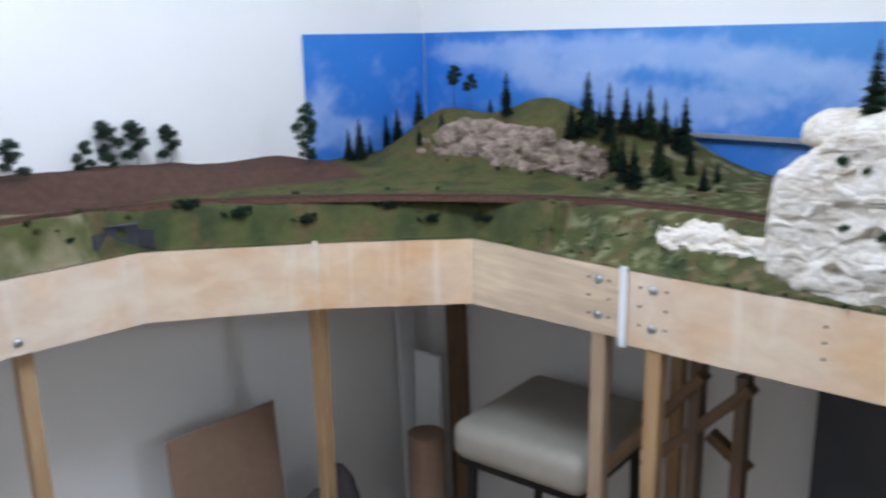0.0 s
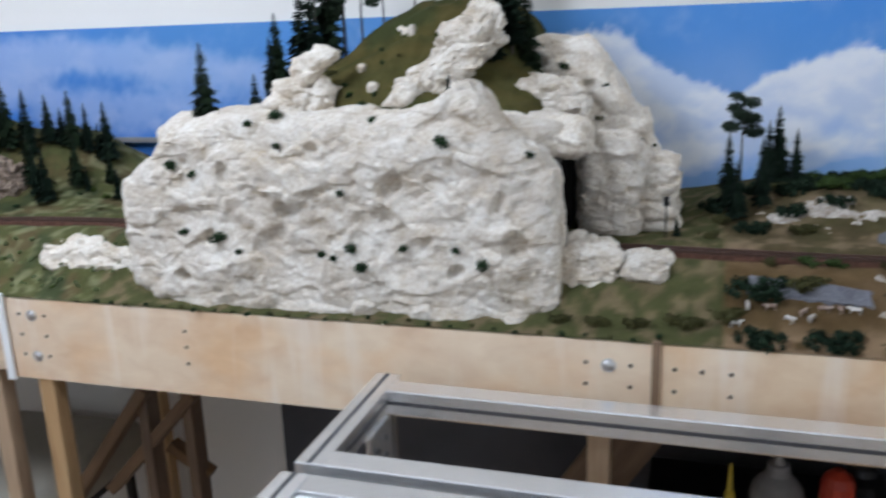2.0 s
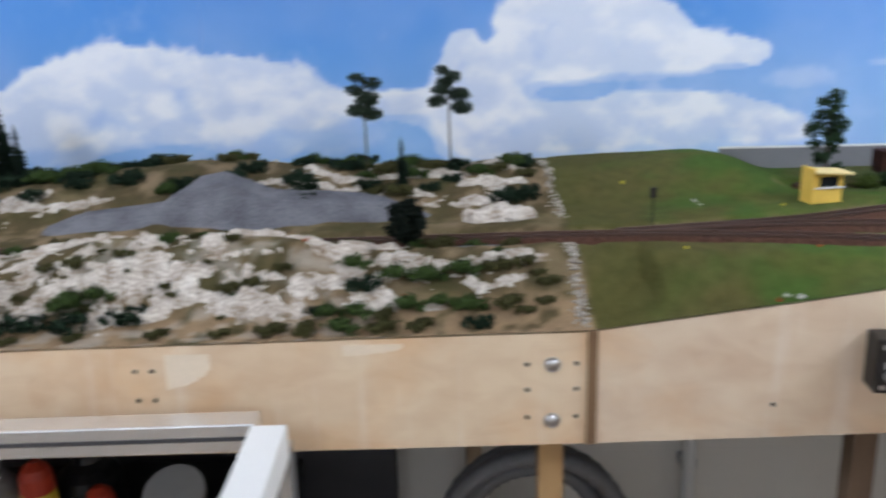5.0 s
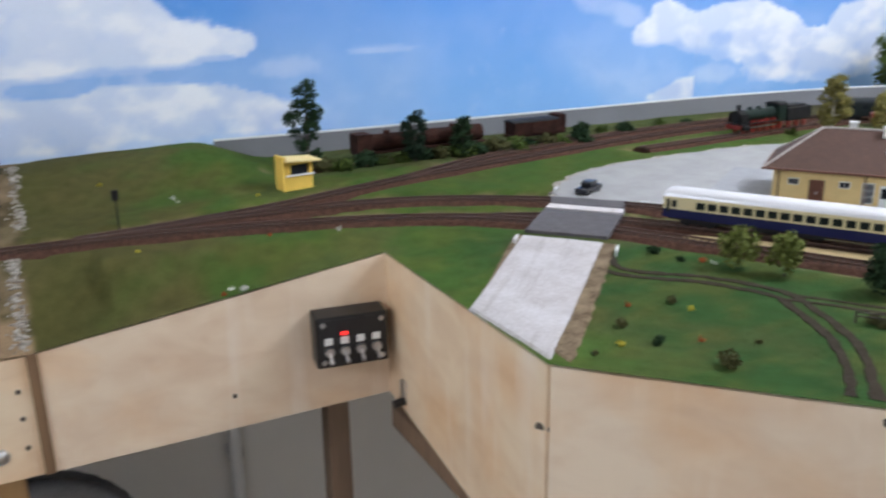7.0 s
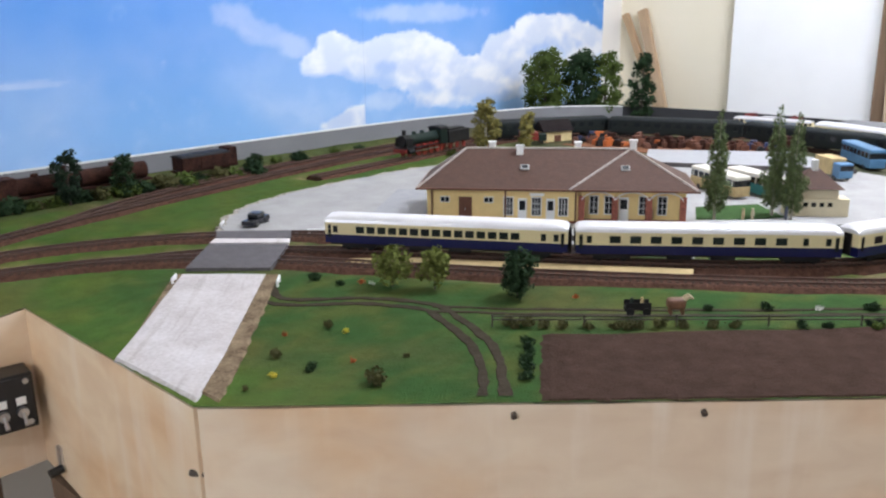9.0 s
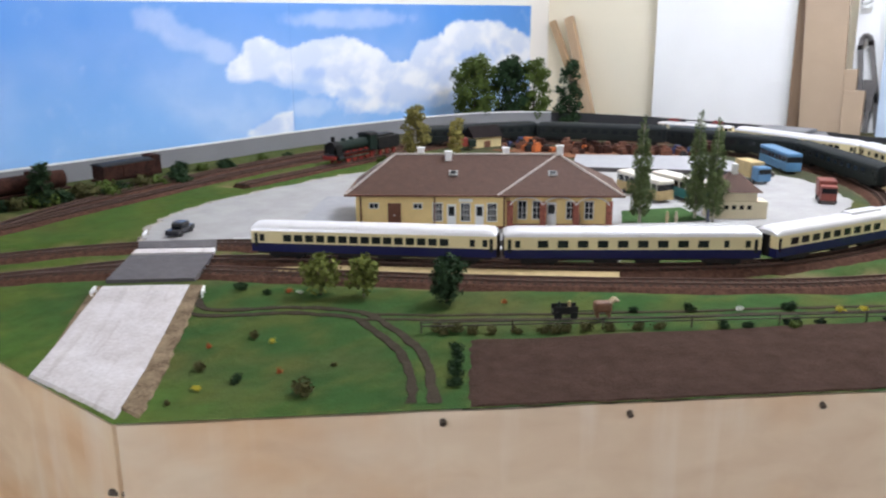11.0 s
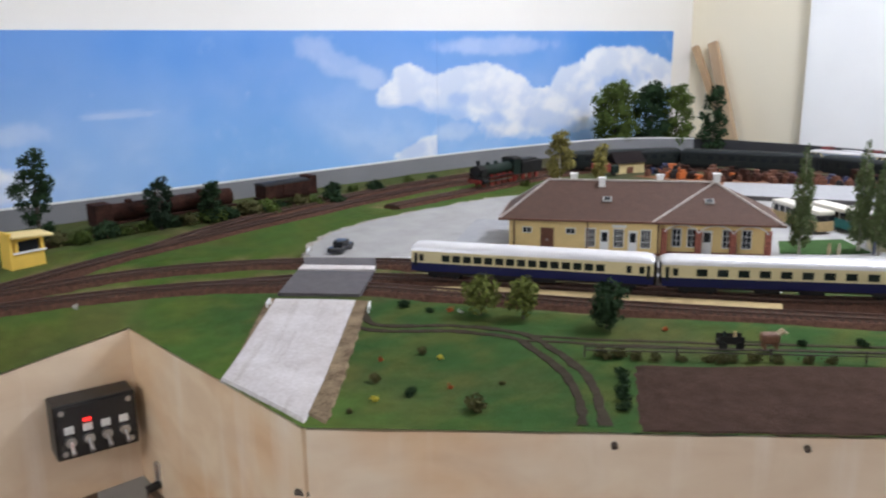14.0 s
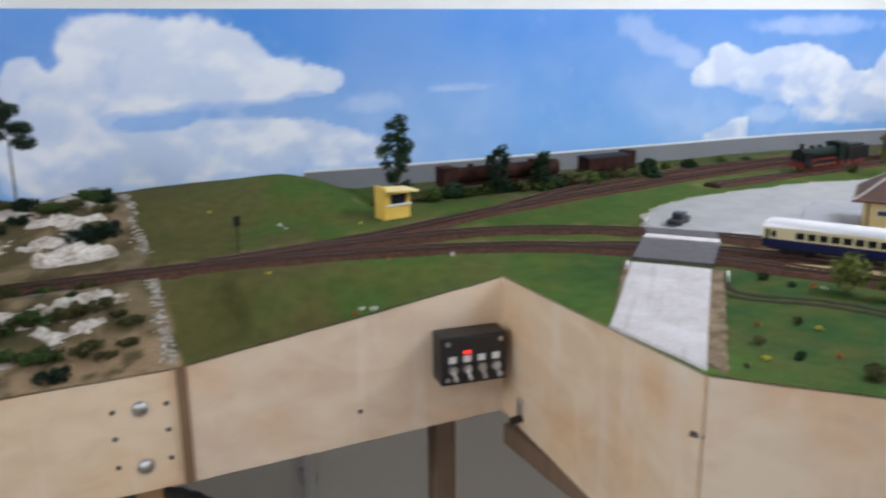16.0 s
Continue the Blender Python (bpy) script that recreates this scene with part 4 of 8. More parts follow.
lay("road_4", [(1.159, -2.042), (1.234, -1.976), (1.264, -1.995), (1.19, -2.066)], 1.2168, CROSS, "dark grey level crossing deck", "level crossing", 0.006)
yard = spline([(1.266, -2.0, 0), (1.332, -2.06, 0), (1.375, -2.13, 0), (1.403, -2.25, 0), (1.408, -2.45, 0), (1.385, -2.61, 0), (1.33, -2.73, 0), (1.25, -2.83, 0), (1.0, -2.95, 0), (0.75, -3.0, 0), (0.60, -2.86, 0), (0.585, -2.72, 0), (0.64, -2.60, 0)], 0.012)
yard = [Vector((q.x + 0.008 * fbm(q.x, q.y, 0, 45, 3), q.y + 0.008 * fbm(q.x + 4, q.y, 0, 45, 3), 0)) for q in yard]
lay("yard_fringe", [(p.x + 0.012 * (p.x > 0.9) + 0.01 * fbm(p.x, p.y, 3, 30, 3), p.y) for p in yard] + [(0.9, -2.35), (1.19, -2.09)], 1.2138, M_GRIT, "sandy fringe round the gravel forecourt", "verge", 0.009)
lay("yard", [(p.x, p.y) for p in yard] + [(0.72, -2.42), (0.9, -2.3), (1.13, -2.145), (1.195, -2.07)], 1.2148, M_YARD, "pale gravel station forecourt", "yard", 0.01)
drape("field", (0.708, -1.985), (0.622, -1.868), (0.01, -2.491), (0.15, -2.545), 0.0014, M_FIELD, "dark brown ploughed field", "field", 60, 0.004)
lay("sandbank", [(1.045, -2.028), (0.98, -2.09), (0.70, -2.272), (0.69, -2.252), (0.95, -2.083), (1.02, -2.03)], 1.2125, M_SAND, "yellow sand strip between the tracks", "sand", 0.006)
def dirt_track(pts, gap=0.0085, wide=0.004):
    p = spline([(x, y, 0) for x, y in pts], 0.006)
    for q in p:
        q.z = surface(q.x, q.y)
    t = thing("path", "brown dirt track with a grassy middle", "path", kind="structure")
    for side in (-1, 1):
        bm = bmesh.new()
        rows = []
        for k, q in enumerate(p):
            a, b = p[max(0, k - 1)], p[min(len(p) - 1, k + 1)]
            d = Vector((b.x - a.x, b.y - a.y, 0)).normalized()
            nn = Vector((-d.y, d.x, 0))
            row = []
            for e in (-1, 1):
                o = side * gap + e * wide * (1 + 0.7 * fbm(q.x + e, q.y + side, 0, 60, 3))
                x, y = q.x + nn.x * o, q.y + nn.y * o
                row += [bm.verts.new((x + nn.x * e * 0.0015, y + nn.y * e * 0.0015, surface(x, y) - 0.002)), bm.verts.new((x, y, surface(x, y) + 0.0008))]
            rows.append([row[0], row[1], row[3], row[2]])
        for a, b in zip(rows, rows[1:]):
            for j in range(3):
                bm.faces.new((a[j], a[j + 1], b[j + 1], b[j]))
        bmesh.ops.recalc_face_normals(bm, faces=bm.faces[:])
        part("rut", bm, M_PATH, t)


dirt_track([(1.03, -1.905), (0.966, -1.884), (0.90, -1.94), (0.84, -1.973), (0.80, -1.964), (0.735, -1.936), (0.69, -1.90), (0.645, -1.851)])
dirt_track([(0.83, -1.972), (0.74, -2.04), (0.62, -2.142), (0.44, -2.305), (0.25, -2.465)], 0.0075, 0.0026)


# ---- rail vehicles ----
M_CREAM = mat("cream_lacquer", (0.72, 0.62, 0.36), 0.3, vary=0.04, scale=40, bump=0.02)
M_BLUE = mat("dark_blue_lacquer", (0.012, 0.014, 0.07), 0.25, vary=0.05, scale=40, bump=0.02)
M_SILVER = mat("silver_roof", (0.66, 0.65, 0.66), 0.33, 0.35, vary=0.06, scale=40, bump=0.03)
M_GLASS = mat("dark_window_glass", (0.015, 0.017, 0.02), 0.1, vary=0.1, bump=0.0)
M_DGREEN = mat("dark_green_lacquer", (0.009, 0.012, 0.011), 0.5, vary=0.1, scale=40, spec=0.2)
M_GREYROOF = mat("grey_green_roof", (0.014, 0.017, 0.018), 0.6, vary=0.1, scale=40, spec=0.2)
M_RED = mat("red_lacquer", (0.22, 0.025, 0.018), 0.4, vary=0.08)
M_RUST = mat("rusted_iron", (0.022, 0.012, 0.01), 0.85, 0.1, vary=0.5, scale=60, bump=0.6, second=(0.07, 0.027, 0.018), spec=0.15)
M_SOOT = mat("sooty_black", (0.014, 0.013, 0.013), 0.6, vary=0.25, scale=80, spec=0.2)
M_OLIVE = mat("dull_dark_green", (0.012, 0.022, 0.017), 0.5, vary=0.15, spec=0.2)


def shell(bm, half, w, z0, z1, nose=0.0):
    """A long box whose ends taper in plan by nose."""
    pts = [(-half, -w + nose * 0.35), (-half + nose, -w), (half - nose, -w), (half, -w + nose * 0.35), (half, w - nose * 0.35), (half - nose, w), (-half + nose, w), (-half, w - nose * 0.35)]
    if nose == 0:
        pts = [(-half, -w), (half, -w), (half, w), (-half, w)]
    return prism(bm, pts, z0, z1)


def arch_roof(bm, half, w, z0, h, cap=0.012, n=10):
    """A barrel roof with rounded ends."""
    rings = []
    for x, k in ((-half, 0.55), (-half + cap * 0.3, 0.85), (-half + cap, 1.0), (half - cap, 1.0), (half - cap * 0.3, 0.85), (half, 0.55)):
        rings.append([bm.verts.new((x, -w * math.cos(math.pi * i / n), z0 + h * k * math.sin(math.pi * i / n) ** 0.8)) for i in range(n + 1)])
    for a, b in zip(rings, rings[1:]):
        for i in range(n):
            bm.faces.new((a[i], a[i + 1], b[i + 1], b[i]))
    bm.faces.new(rings[0])
    bm.faces.new(rings[-1])
    bmesh.ops.recalc_face_normals(bm, faces=bm.faces[:])


def bogie(parent, x, r=0.0055, wb=0.028, material=None):
    b = part("bogie", one(box, -wb / 2 - 0.008, wb / 2 + 0.008, -0.0125, 0.0125, 0.003, 0.0085, 0.001), M_SOOT, parent)
    b.location.x = x
    for dx in (-wb / 2, wb / 2):
        bm = bmesh.new()
        for s in (-1, 1):
            tube(bm, (dx, s * 0.0072, r), (dx, s * 0.0098, r), r, n=14)
        tube(bm, (dx, -0.0075, r), (dx, 0.0075, r), 0.0012, n=6)
        part("wheelset", bm, material or M_SOOT, b)


def windows(parent, xs, wid, z0, z1, w, name="window"):
    me = None
    for x in xs:
        for s in (-1, 1):
            if me is None:
                ob = part(name, one(box, -wid / 2, wid / 2, -0.0004, 0.0004, z0, z1, 0.0003), M_GLASS, parent)
                me = ob.data
            else:
                ob = new(name, me)
                ob.parent = parent
            ob.location = (x, s * w, 0)


def coach(kind, m, label, upper, lower, roof, group):
    c = thing("passenger_coach", label, "railway coach", m, group)
    H, W = 0.1505, 0.0165
    part("underframe", one(box, -H + 0.006, H - 0.006, -0.0135, 0.0135, 0.0075, 0.0115), M_SOOT, c)
    part("lower_body", one(shell, H, W, 0.0105, 0.0215), lower, c)
    part("band", one(shell, H + 0.0001, W + 0.0002, 0.0212, 0.0219), M_CREAM if lower is M_BLUE else lower, c)
    part("upper_body", one(shell, H, W - 0.0001, 0.0215, 0.0365), upper, c)
    part("roof", one(arch_roof, H + 0.0003, W + 0.0003, 0.0363, 0.0095), roof, c)
    for x in (-0.108, 0.108):
        bogie(c, x)
    for x in (-0.03, 0.02):
        part("equipment_box", one(box, x - 0.014, x + 0.014, -0.012, 0.012, 0.0035, 0.009, 0.0008), M_SOOT, c)
    for s in (-1, 1):
        part("gangway", one(box, s * H - 0.0015, s * H + 0.0035, -0.0065, 0.0065, 0.011, 0.036, 0.001), M_SOOT, c)
    zz = (0.0235, 0.0322)
    if kind == "saloon":
        windows(c, [-0.105 + 0.0138 * i for i in range(15)], 0.0105, *zz, W)
        windows(c, [-0.137, 0.122, 0.137], 0.006, *zz, W)
    elif kind == "compartment":
        windows(c, [-0.105 + 0.0235 * i for i in range(9)], 0.0125, *zz, W)
        windows(c, [-0.135, 0.11, 0.135], 0.006, *zz, W)
    elif kind == "dining":
        windows(c, [-0.12 + 0.0185 * i for i in range(9)], 0.0125, *zz, W)
        windows(c, [0.11, 0.137], 0.007, *zz, W)
        part("roof_hump", one(box, -0.01, 0.045, -0.0075, 0.0075, 0.0445, 0.0478, 0.001), roof, c)
    elif kind == "dome":
        windows(c, [-0.125 + 0.0185 * i for i in range(3)], 0.0125, *zz, W)
        windows(c, [0.075, 0.09, 0.11, 0.137], 0.011, *zz, W)
        part("dome", one(arch_roof, 0.062, W - 0.0015, 0.0405, 0.0085, 0.006), M_GLASS, c, "raised glass observation dome").location.x = -0.005
        bm = bmesh.new()
        for i in range(9):
            x = -0.062 + 0.0145 * i
            box(bm, x - 0.0007, x + 0.0007, -W + 0.0012, W - 0.0012, 0.0485, 0.0495)
        part("dome_ribs", bm, M_SILVER, c)
        part("dome_roof", one(box, -0.067, 0.057, -0.0075, 0.0075, 0.0482, 0.0502, 0.0008), M_SILVER, c)
    windows(c, [-0.1445, 0.1445], 0.0042, 0.017, 0.0335, W, "door")
    return c


def pantograph(parent, x, s):
    bm = bmesh.new()
    for y in (-0.009, 0.009):
        tube(bm, (x - 0.012, y, 0.0475), (x + 0.012, y, 0.0475), 0.0007, n=6)
        tube(bm, (x - 0.011 * s, y, 0.0475), (x + 0.013 * s, y * 0.8, 0.0505), 0.0006, n=6)
        tube(bm, (x + 0.013 * s, y * 0.8, 0.0505), (x - 0.009 * s, y * 0.6, 0.0525), 0.0006, n=6)
    for dx in (-0.012, 0.012, 0):
        tube(bm, (x + dx, -0.009, 0.0475), (x + dx, 0.009, 0.0475), 0.0007, n=6)
    tube(bm, (x - 0.009 * s, -0.013, 0.0527), (x - 0.009 * s, 0.013, 0.0527), 0.0007, n=6)
    part("pantograph", bm, M_RED, parent, "folded red pantograph")


def electric_loco(m):
    c = thing("electric_locomotive", "cream and dark blue electric locomotive with red pantographs", "locomotive", m)
    H, W = 0.0945, 0.0168
    part("underframe", one(box, -0.088, 0.088, -0.013, 0.013, 0.006, 0.011), M_SOOT, c)
    part("lower_body", one(shell, H, W, 0.009, 0.0205, 0.016), M_BLUE, c)
    part("upper_body", one(shell, H - 0.002, W - 0.0004, 0.0205, 0.0335, 0.018), M_CREAM, c)
    part("cab_band", one(shell, H - 0.006, W - 0.0008, 0.0335, 0.0395, 0.02), M_CREAM, c)
    part("roof", one(arch_roof, H - 0.008, W - 0.0004, 0.0392, 0.0055, 0.022), M_SILVER, c)
    for s in (-1, 1):
        part("grille", one(box, -0.058, 0.058, s * W - 0.0009, s * W + 0.0001, 0.0335, 0.0385), mat("vent_grille", (0.2, 0.24, 0.3), 0.45, 0.4, vary=0.1, scale=300), c)
        for y in (-0.0062, 0.0062):
            part("windscreen", one(box, s * (H - 0.0078) - 0.0008, s * (H - 0.0078) + 0.003, y - 0.0052, y + 0.0052, 0.0345, 0.039, 0.0005), M_GLASS, c)
        for y in (-0.011, 0.011):
            part("headlight", one(tube, (s * (H - 0.006), y, 0.0175), (s * (H + 0.0006), y, 0.0175), 0.0018, n=10), M_STEEL, c)
        for k in (0.066, 0.078):
            for q in (-1, 1):
                part("side_window", one(box, s * k - 0.0035, s * k + 0.0035, q * W - 0.0012, q * W + 0.0002, 0.0335, 0.0388, 0.0003), M_GLASS, c)
    part("roof_box", one(box, -0.022, 0.022, -0.008, 0.008, 0.0435, 0.0475, 0.0012), M_SILVER, c)
    pantograph(c, -0.052, -1)
    pantograph(c, 0.052, 1)
    for x in (-0.048, 0.048):
        bogie(c, x, 0.0068, 0.036)
    return c


def steam_loco(m):
    c = thing("steam_locomotive", "black steam locomotive with red driving wheels and tender", "locomotive", m)
    part("boiler", one(tube, (-0.035, 0, 0.029), (0.082, 0, 0.029), 0.0105, n=20), M_OLIVE, c)
    part("smokebox", one(tube, (0.070, 0, 0.029), (0.092, 0, 0.029), 0.0112, n=20), M_SOOT, c)
    part("chimney", one(tube, (0.082, 0, 0.036), (0.082, 0, 0.049), 0.0035, 0.0045, 14), M_SOOT, c)
    for x in (0.045, 0.015):
        part("dome", one(tube, (x, 0, 0.036), (x, 0, 0.044), 0.006, 0.004, 14), M_OLIVE, c)
    part("cab", one(box, -0.062, -0.035, -0.016, 0.016, 0.014, 0.043, 0.001), M_OLIVE, c)
    part("cab_roof", one(arch_roof, 0.017, 0.0175, 0.043, 0.005, 0.003), M_SOOT, c).location.x = -0.049
    part("running_board", one(box, -0.06, 0.095, -0.0165, 0.0165, 0.0155, 0.0172), M_SOOT, c)
    part("buffer_beam", one(box, 0.094, 0.098, -0.0165, 0.0165, 0.0085, 0.0155, 0.0005), M_RED, c)
    for s in (-1, 1):
        part("cylinder", one(tube, (0.068, s * 0.0145, 0.011), (0.088, s * 0.0145, 0.011), 0.0048, n=14), M_SOOT, c)
        part("coupling_rod", one(box, -0.03, 0.07, s * 0.0128 - 0.0006, s * 0.0128 + 0.0006, 0.0085, 0.0105), M_STEEL, c)
        part("smoke_deflector", one(box, 0.072, 0.092, s * 0.0155 - 0.0004, s * 0.0155 + 0.0004, 0.018, 0.035), M_SOOT, c)
    for x, r in ((-0.03, 0.0105), (-0.006, 0.0105), (0.018, 0.0105), (0.042, 0.0105), (0.075, 0.006), (-0.05, 0.007)):
        bm = bmesh.new()
        for s in (-1, 1):
            tube(bm, (x, s * 0.0072, r), (x, s * 0.0102, r), r, n=20)
        tube(bm, (x, -0.0075, r), (x, 0.0075, r), 0.0015, n=6)
        part("driving_wheel", bm, M_RED, c, "red spoked wheel pair")
    part("tender", one(box, -0.155, -0.068, -0.016, 0.016, 0.0125, 0.036, 0.002), M_SOOT, c)
    part("coal", one(box, -0.14, -0.075, -0.012, 0.012, 0.035, 0.040, 0.003), M_SOOT, c)
    for x in (-0.14, -0.112, -0.084):
        bm = bmesh.new()
        for s in (-1, 1):
            tube(bm, (x, s * 0.0072, 0.0058), (x, s * 0.0098, 0.0058), 0.0058, n=14)
        part("tender_wheel", bm, M_RED, c)
    return c


def on_track(path, s0, s1):
    a, _ = along(path, s0)
    b, _ = along(path, s1)
    p = (a + b) / 2
    return Matrix.Translation(p) @ Matrix.Rotation(math.atan2((b - a).y, (b - a).x), 4, "Z")


# the express stands along the platform, its engine round the bend
s = 0.27
for kind, words in (("saloon", "cream and dark blue saloon coach with a silver roof"), ("compartment", "cream and dark blue compartment coach with a silver roof"),
                    ("dining", "cream and dark blue dining coach with a humped silver roof"), ("dome", "cream and dark blue coach with a raised glass dome"),
                    ("compartment", "cream and dark blue compartment coach with a silver roof"), ("saloon", "cream and dark blue saloon coach with a silver roof")):
    coach(kind, on_track(TRACK_B, s + 0.04, s + 0.264), words, M_CREAM, M_BLUE, M_SILVER, "coaches of the express")
    s += 0.309
electric_loco(on_track(TRACK_B, s + 0.04, s + 0.15))
# the dark train on the inner loop
steam_loco(on_track(TRACK_H, 0.415, 0.215) @ Matrix.Diagonal((0.85, 1.05, 1.12, 1)))
s = 0.53
for i in range(4):
    coach("compartment", on_track(TRACK_H, s + 0.264, s + 0.04), "dark green passenger coach with a grey roof", M_DGREEN, M_DGREEN, M_GREYROOF, "dark coaches on the inner loop")
    s += 0.309


def rusty_wagon(m, kind):
    c = thing("derelict_wagon", {"hulk": "rusted hulk of an old steam engine", "tank": "rusted brown tank wagon", "box": "rusted brown box wagon with a brakeman's cab"}[kind], "railway wagon", m)
    part("frame", one(box, -0.055, 0.055, -0.013, 0.013, 0.010, 0.0135, 0.0005), M_RUST, c)
    for x in (-0.035, 0.035):
        bm = bmesh.new()
        for q in (-1, 1):
            tube(bm, (x, q * 0.0072, 0.006), (x, q * 0.0098, 0.006), 0.006, n=14)
        tube(bm, (x, -0.008, 0.006), (x, 0.008, 0.006), 0.0012, n=6)
        part("wheelset", bm, M_RUST, c)
    if kind == "box":
        part("body", one(box, -0.05, 0.038, -0.0155, 0.0155, 0.0135, 0.034, 0.001), M_RUST, c)
        part("roof", one(arch_roof, 0.046, 0.0165, 0.034, 0.004, 0.003), M_SOOT, c).location.x = -0.006
        part("cab", one(box, 0.038, 0.054, -0.014, 0.014, 0.0135, 0.041, 0.001), M_RUST, c)
        part("door", one(box, -0.016, 0.004, -0.0165, -0.0153, 0.015, 0.033), M_RUST, c)
    else:
        part("barrel", one(tube, (-0.052, 0, 0.0255), (0.05, 0, 0.0255), 0.0125, n=20), M_RUST, c)
        part("dome", one(tube, (0.0, 0, 0.034), (0.0, 0, 0.042), 0.006, 0.005, 12), M_RUST, c)
        if kind == "hulk":
            part("cab", one(box, -0.055, -0.03, -0.015, 0.015, 0.0135, 0.041, 0.001), M_RUST, c)
            part("chimney", one(tube, (0.04, 0, 0.036), (0.04, 0, 0.047), 0.003, 0.004, 12), M_RUST, c)


G = Matrix.Scale(1.15, 4)
rusty_wagon(on_track(TRACK_G, 0.14, 0.24) @ G, "hulk")
rusty_wagon(on_track(TRACK_G, 0.27, 0.37) @ G, "tank")
rusty_wagon(on_track(TRACK_G, 0.46, 0.54) @ G, "box")


# ---- station building ----
ST = Matrix.Translation((1.068, -2.208, 1.214)) @ Matrix.Rotation(math.atan2(-0.586, -0.81), 4, "Z")
M_YELLOW = mat("yellow_render", (0.84, 0.64, 0.28), 0.8, vary=0.06, scale=60, bump=0.1)
M_ROOFT = mat("brown_roof_tiles", (0.075, 0.036, 0.023), 0.8, vary=0.15, scale=120, bump=0.3, fine=500)
M_BASE = mat("red_brown_plinth", (0.20, 0.05, 0.025), 0.85, vary=0.2, scale=120)
M_DOOR = mat("brown_door", (0.13, 0.05, 0.025), 0.6, vary=0.15, scale=80)
M_BRICK = mat("red_brick_pier", (0.28, 0.09, 0.06), 0.85, vary=0.35, scale=400)
M_CONC = mat("grey_concrete", (0.33, 0.33, 0.34), 0.9, vary=0.1, scale=60, bump=0.3)
M_PAVE = mat("pale_paving", (0.38, 0.375, 0.36), 0.9, vary=0.08, scale=80, bump=0.2)


def quad(bm, *pts):
    bm.faces.new([bm.verts.new(p) for p in pts])


def hip_roof(bm, x0, x1, y0, y1, z0, z1, inset):
    """A hipped roof with a small eaves board."""
    ym = (y0 + y1) / 2
    a, b, c, d = (x0, y0, z0), (x1, y0, z0), (x1, y1, z0), (x0, y1, z0)
    r0, r1 = (x0 + inset, ym, z1), (x1 - inset, ym, z1)
    quad(bm, a, b, r1, r0)
    quad(bm, b, c, r1)
    quad(bm, c, d, r0, r1)
    quad(bm, d, a, r0)
    quad(bm, d, c, b, a)
    bmesh.ops.remove_doubles(bm, verts=bm.verts[:], dist=1e-6)
    bmesh.ops.recalc_face_normals(bm, faces=bm.faces[:])


def sash(parent, x, z0, z1, w, y, bars=2, name="window", frame=None):
    """A window with frame, panes and glazing bars on the track-side wall."""
    f = part(name, one(box, x - w / 2 - 0.0012, x + w / 2 + 0.0012, y - 0.0008, y + 0.002, z0 - 0.0012, z1 + 0.0012), frame or M_WHITE, parent)
    part("pane", one(box, x - w / 2, x + w / 2, y - 0.0011, y + 0.001, z0, z1), M_GLASS, f)
    for k in range(1, bars):
        xx = x - w / 2 + w * k / bars
        part("glazing_bar", one(box, xx - 0.0004, xx + 0.0004, y - 0.0016, y, z0, z1), M_WHITE, f)
    for k in (1, 2):
        zz = z0 + (z1 - z0) * k / 3
        part("glazing_bar", one(box, x - w / 2, x + w / 2, y - 0.00155, y, zz - 0.0003, zz + 0.0003), M_WHITE, f)


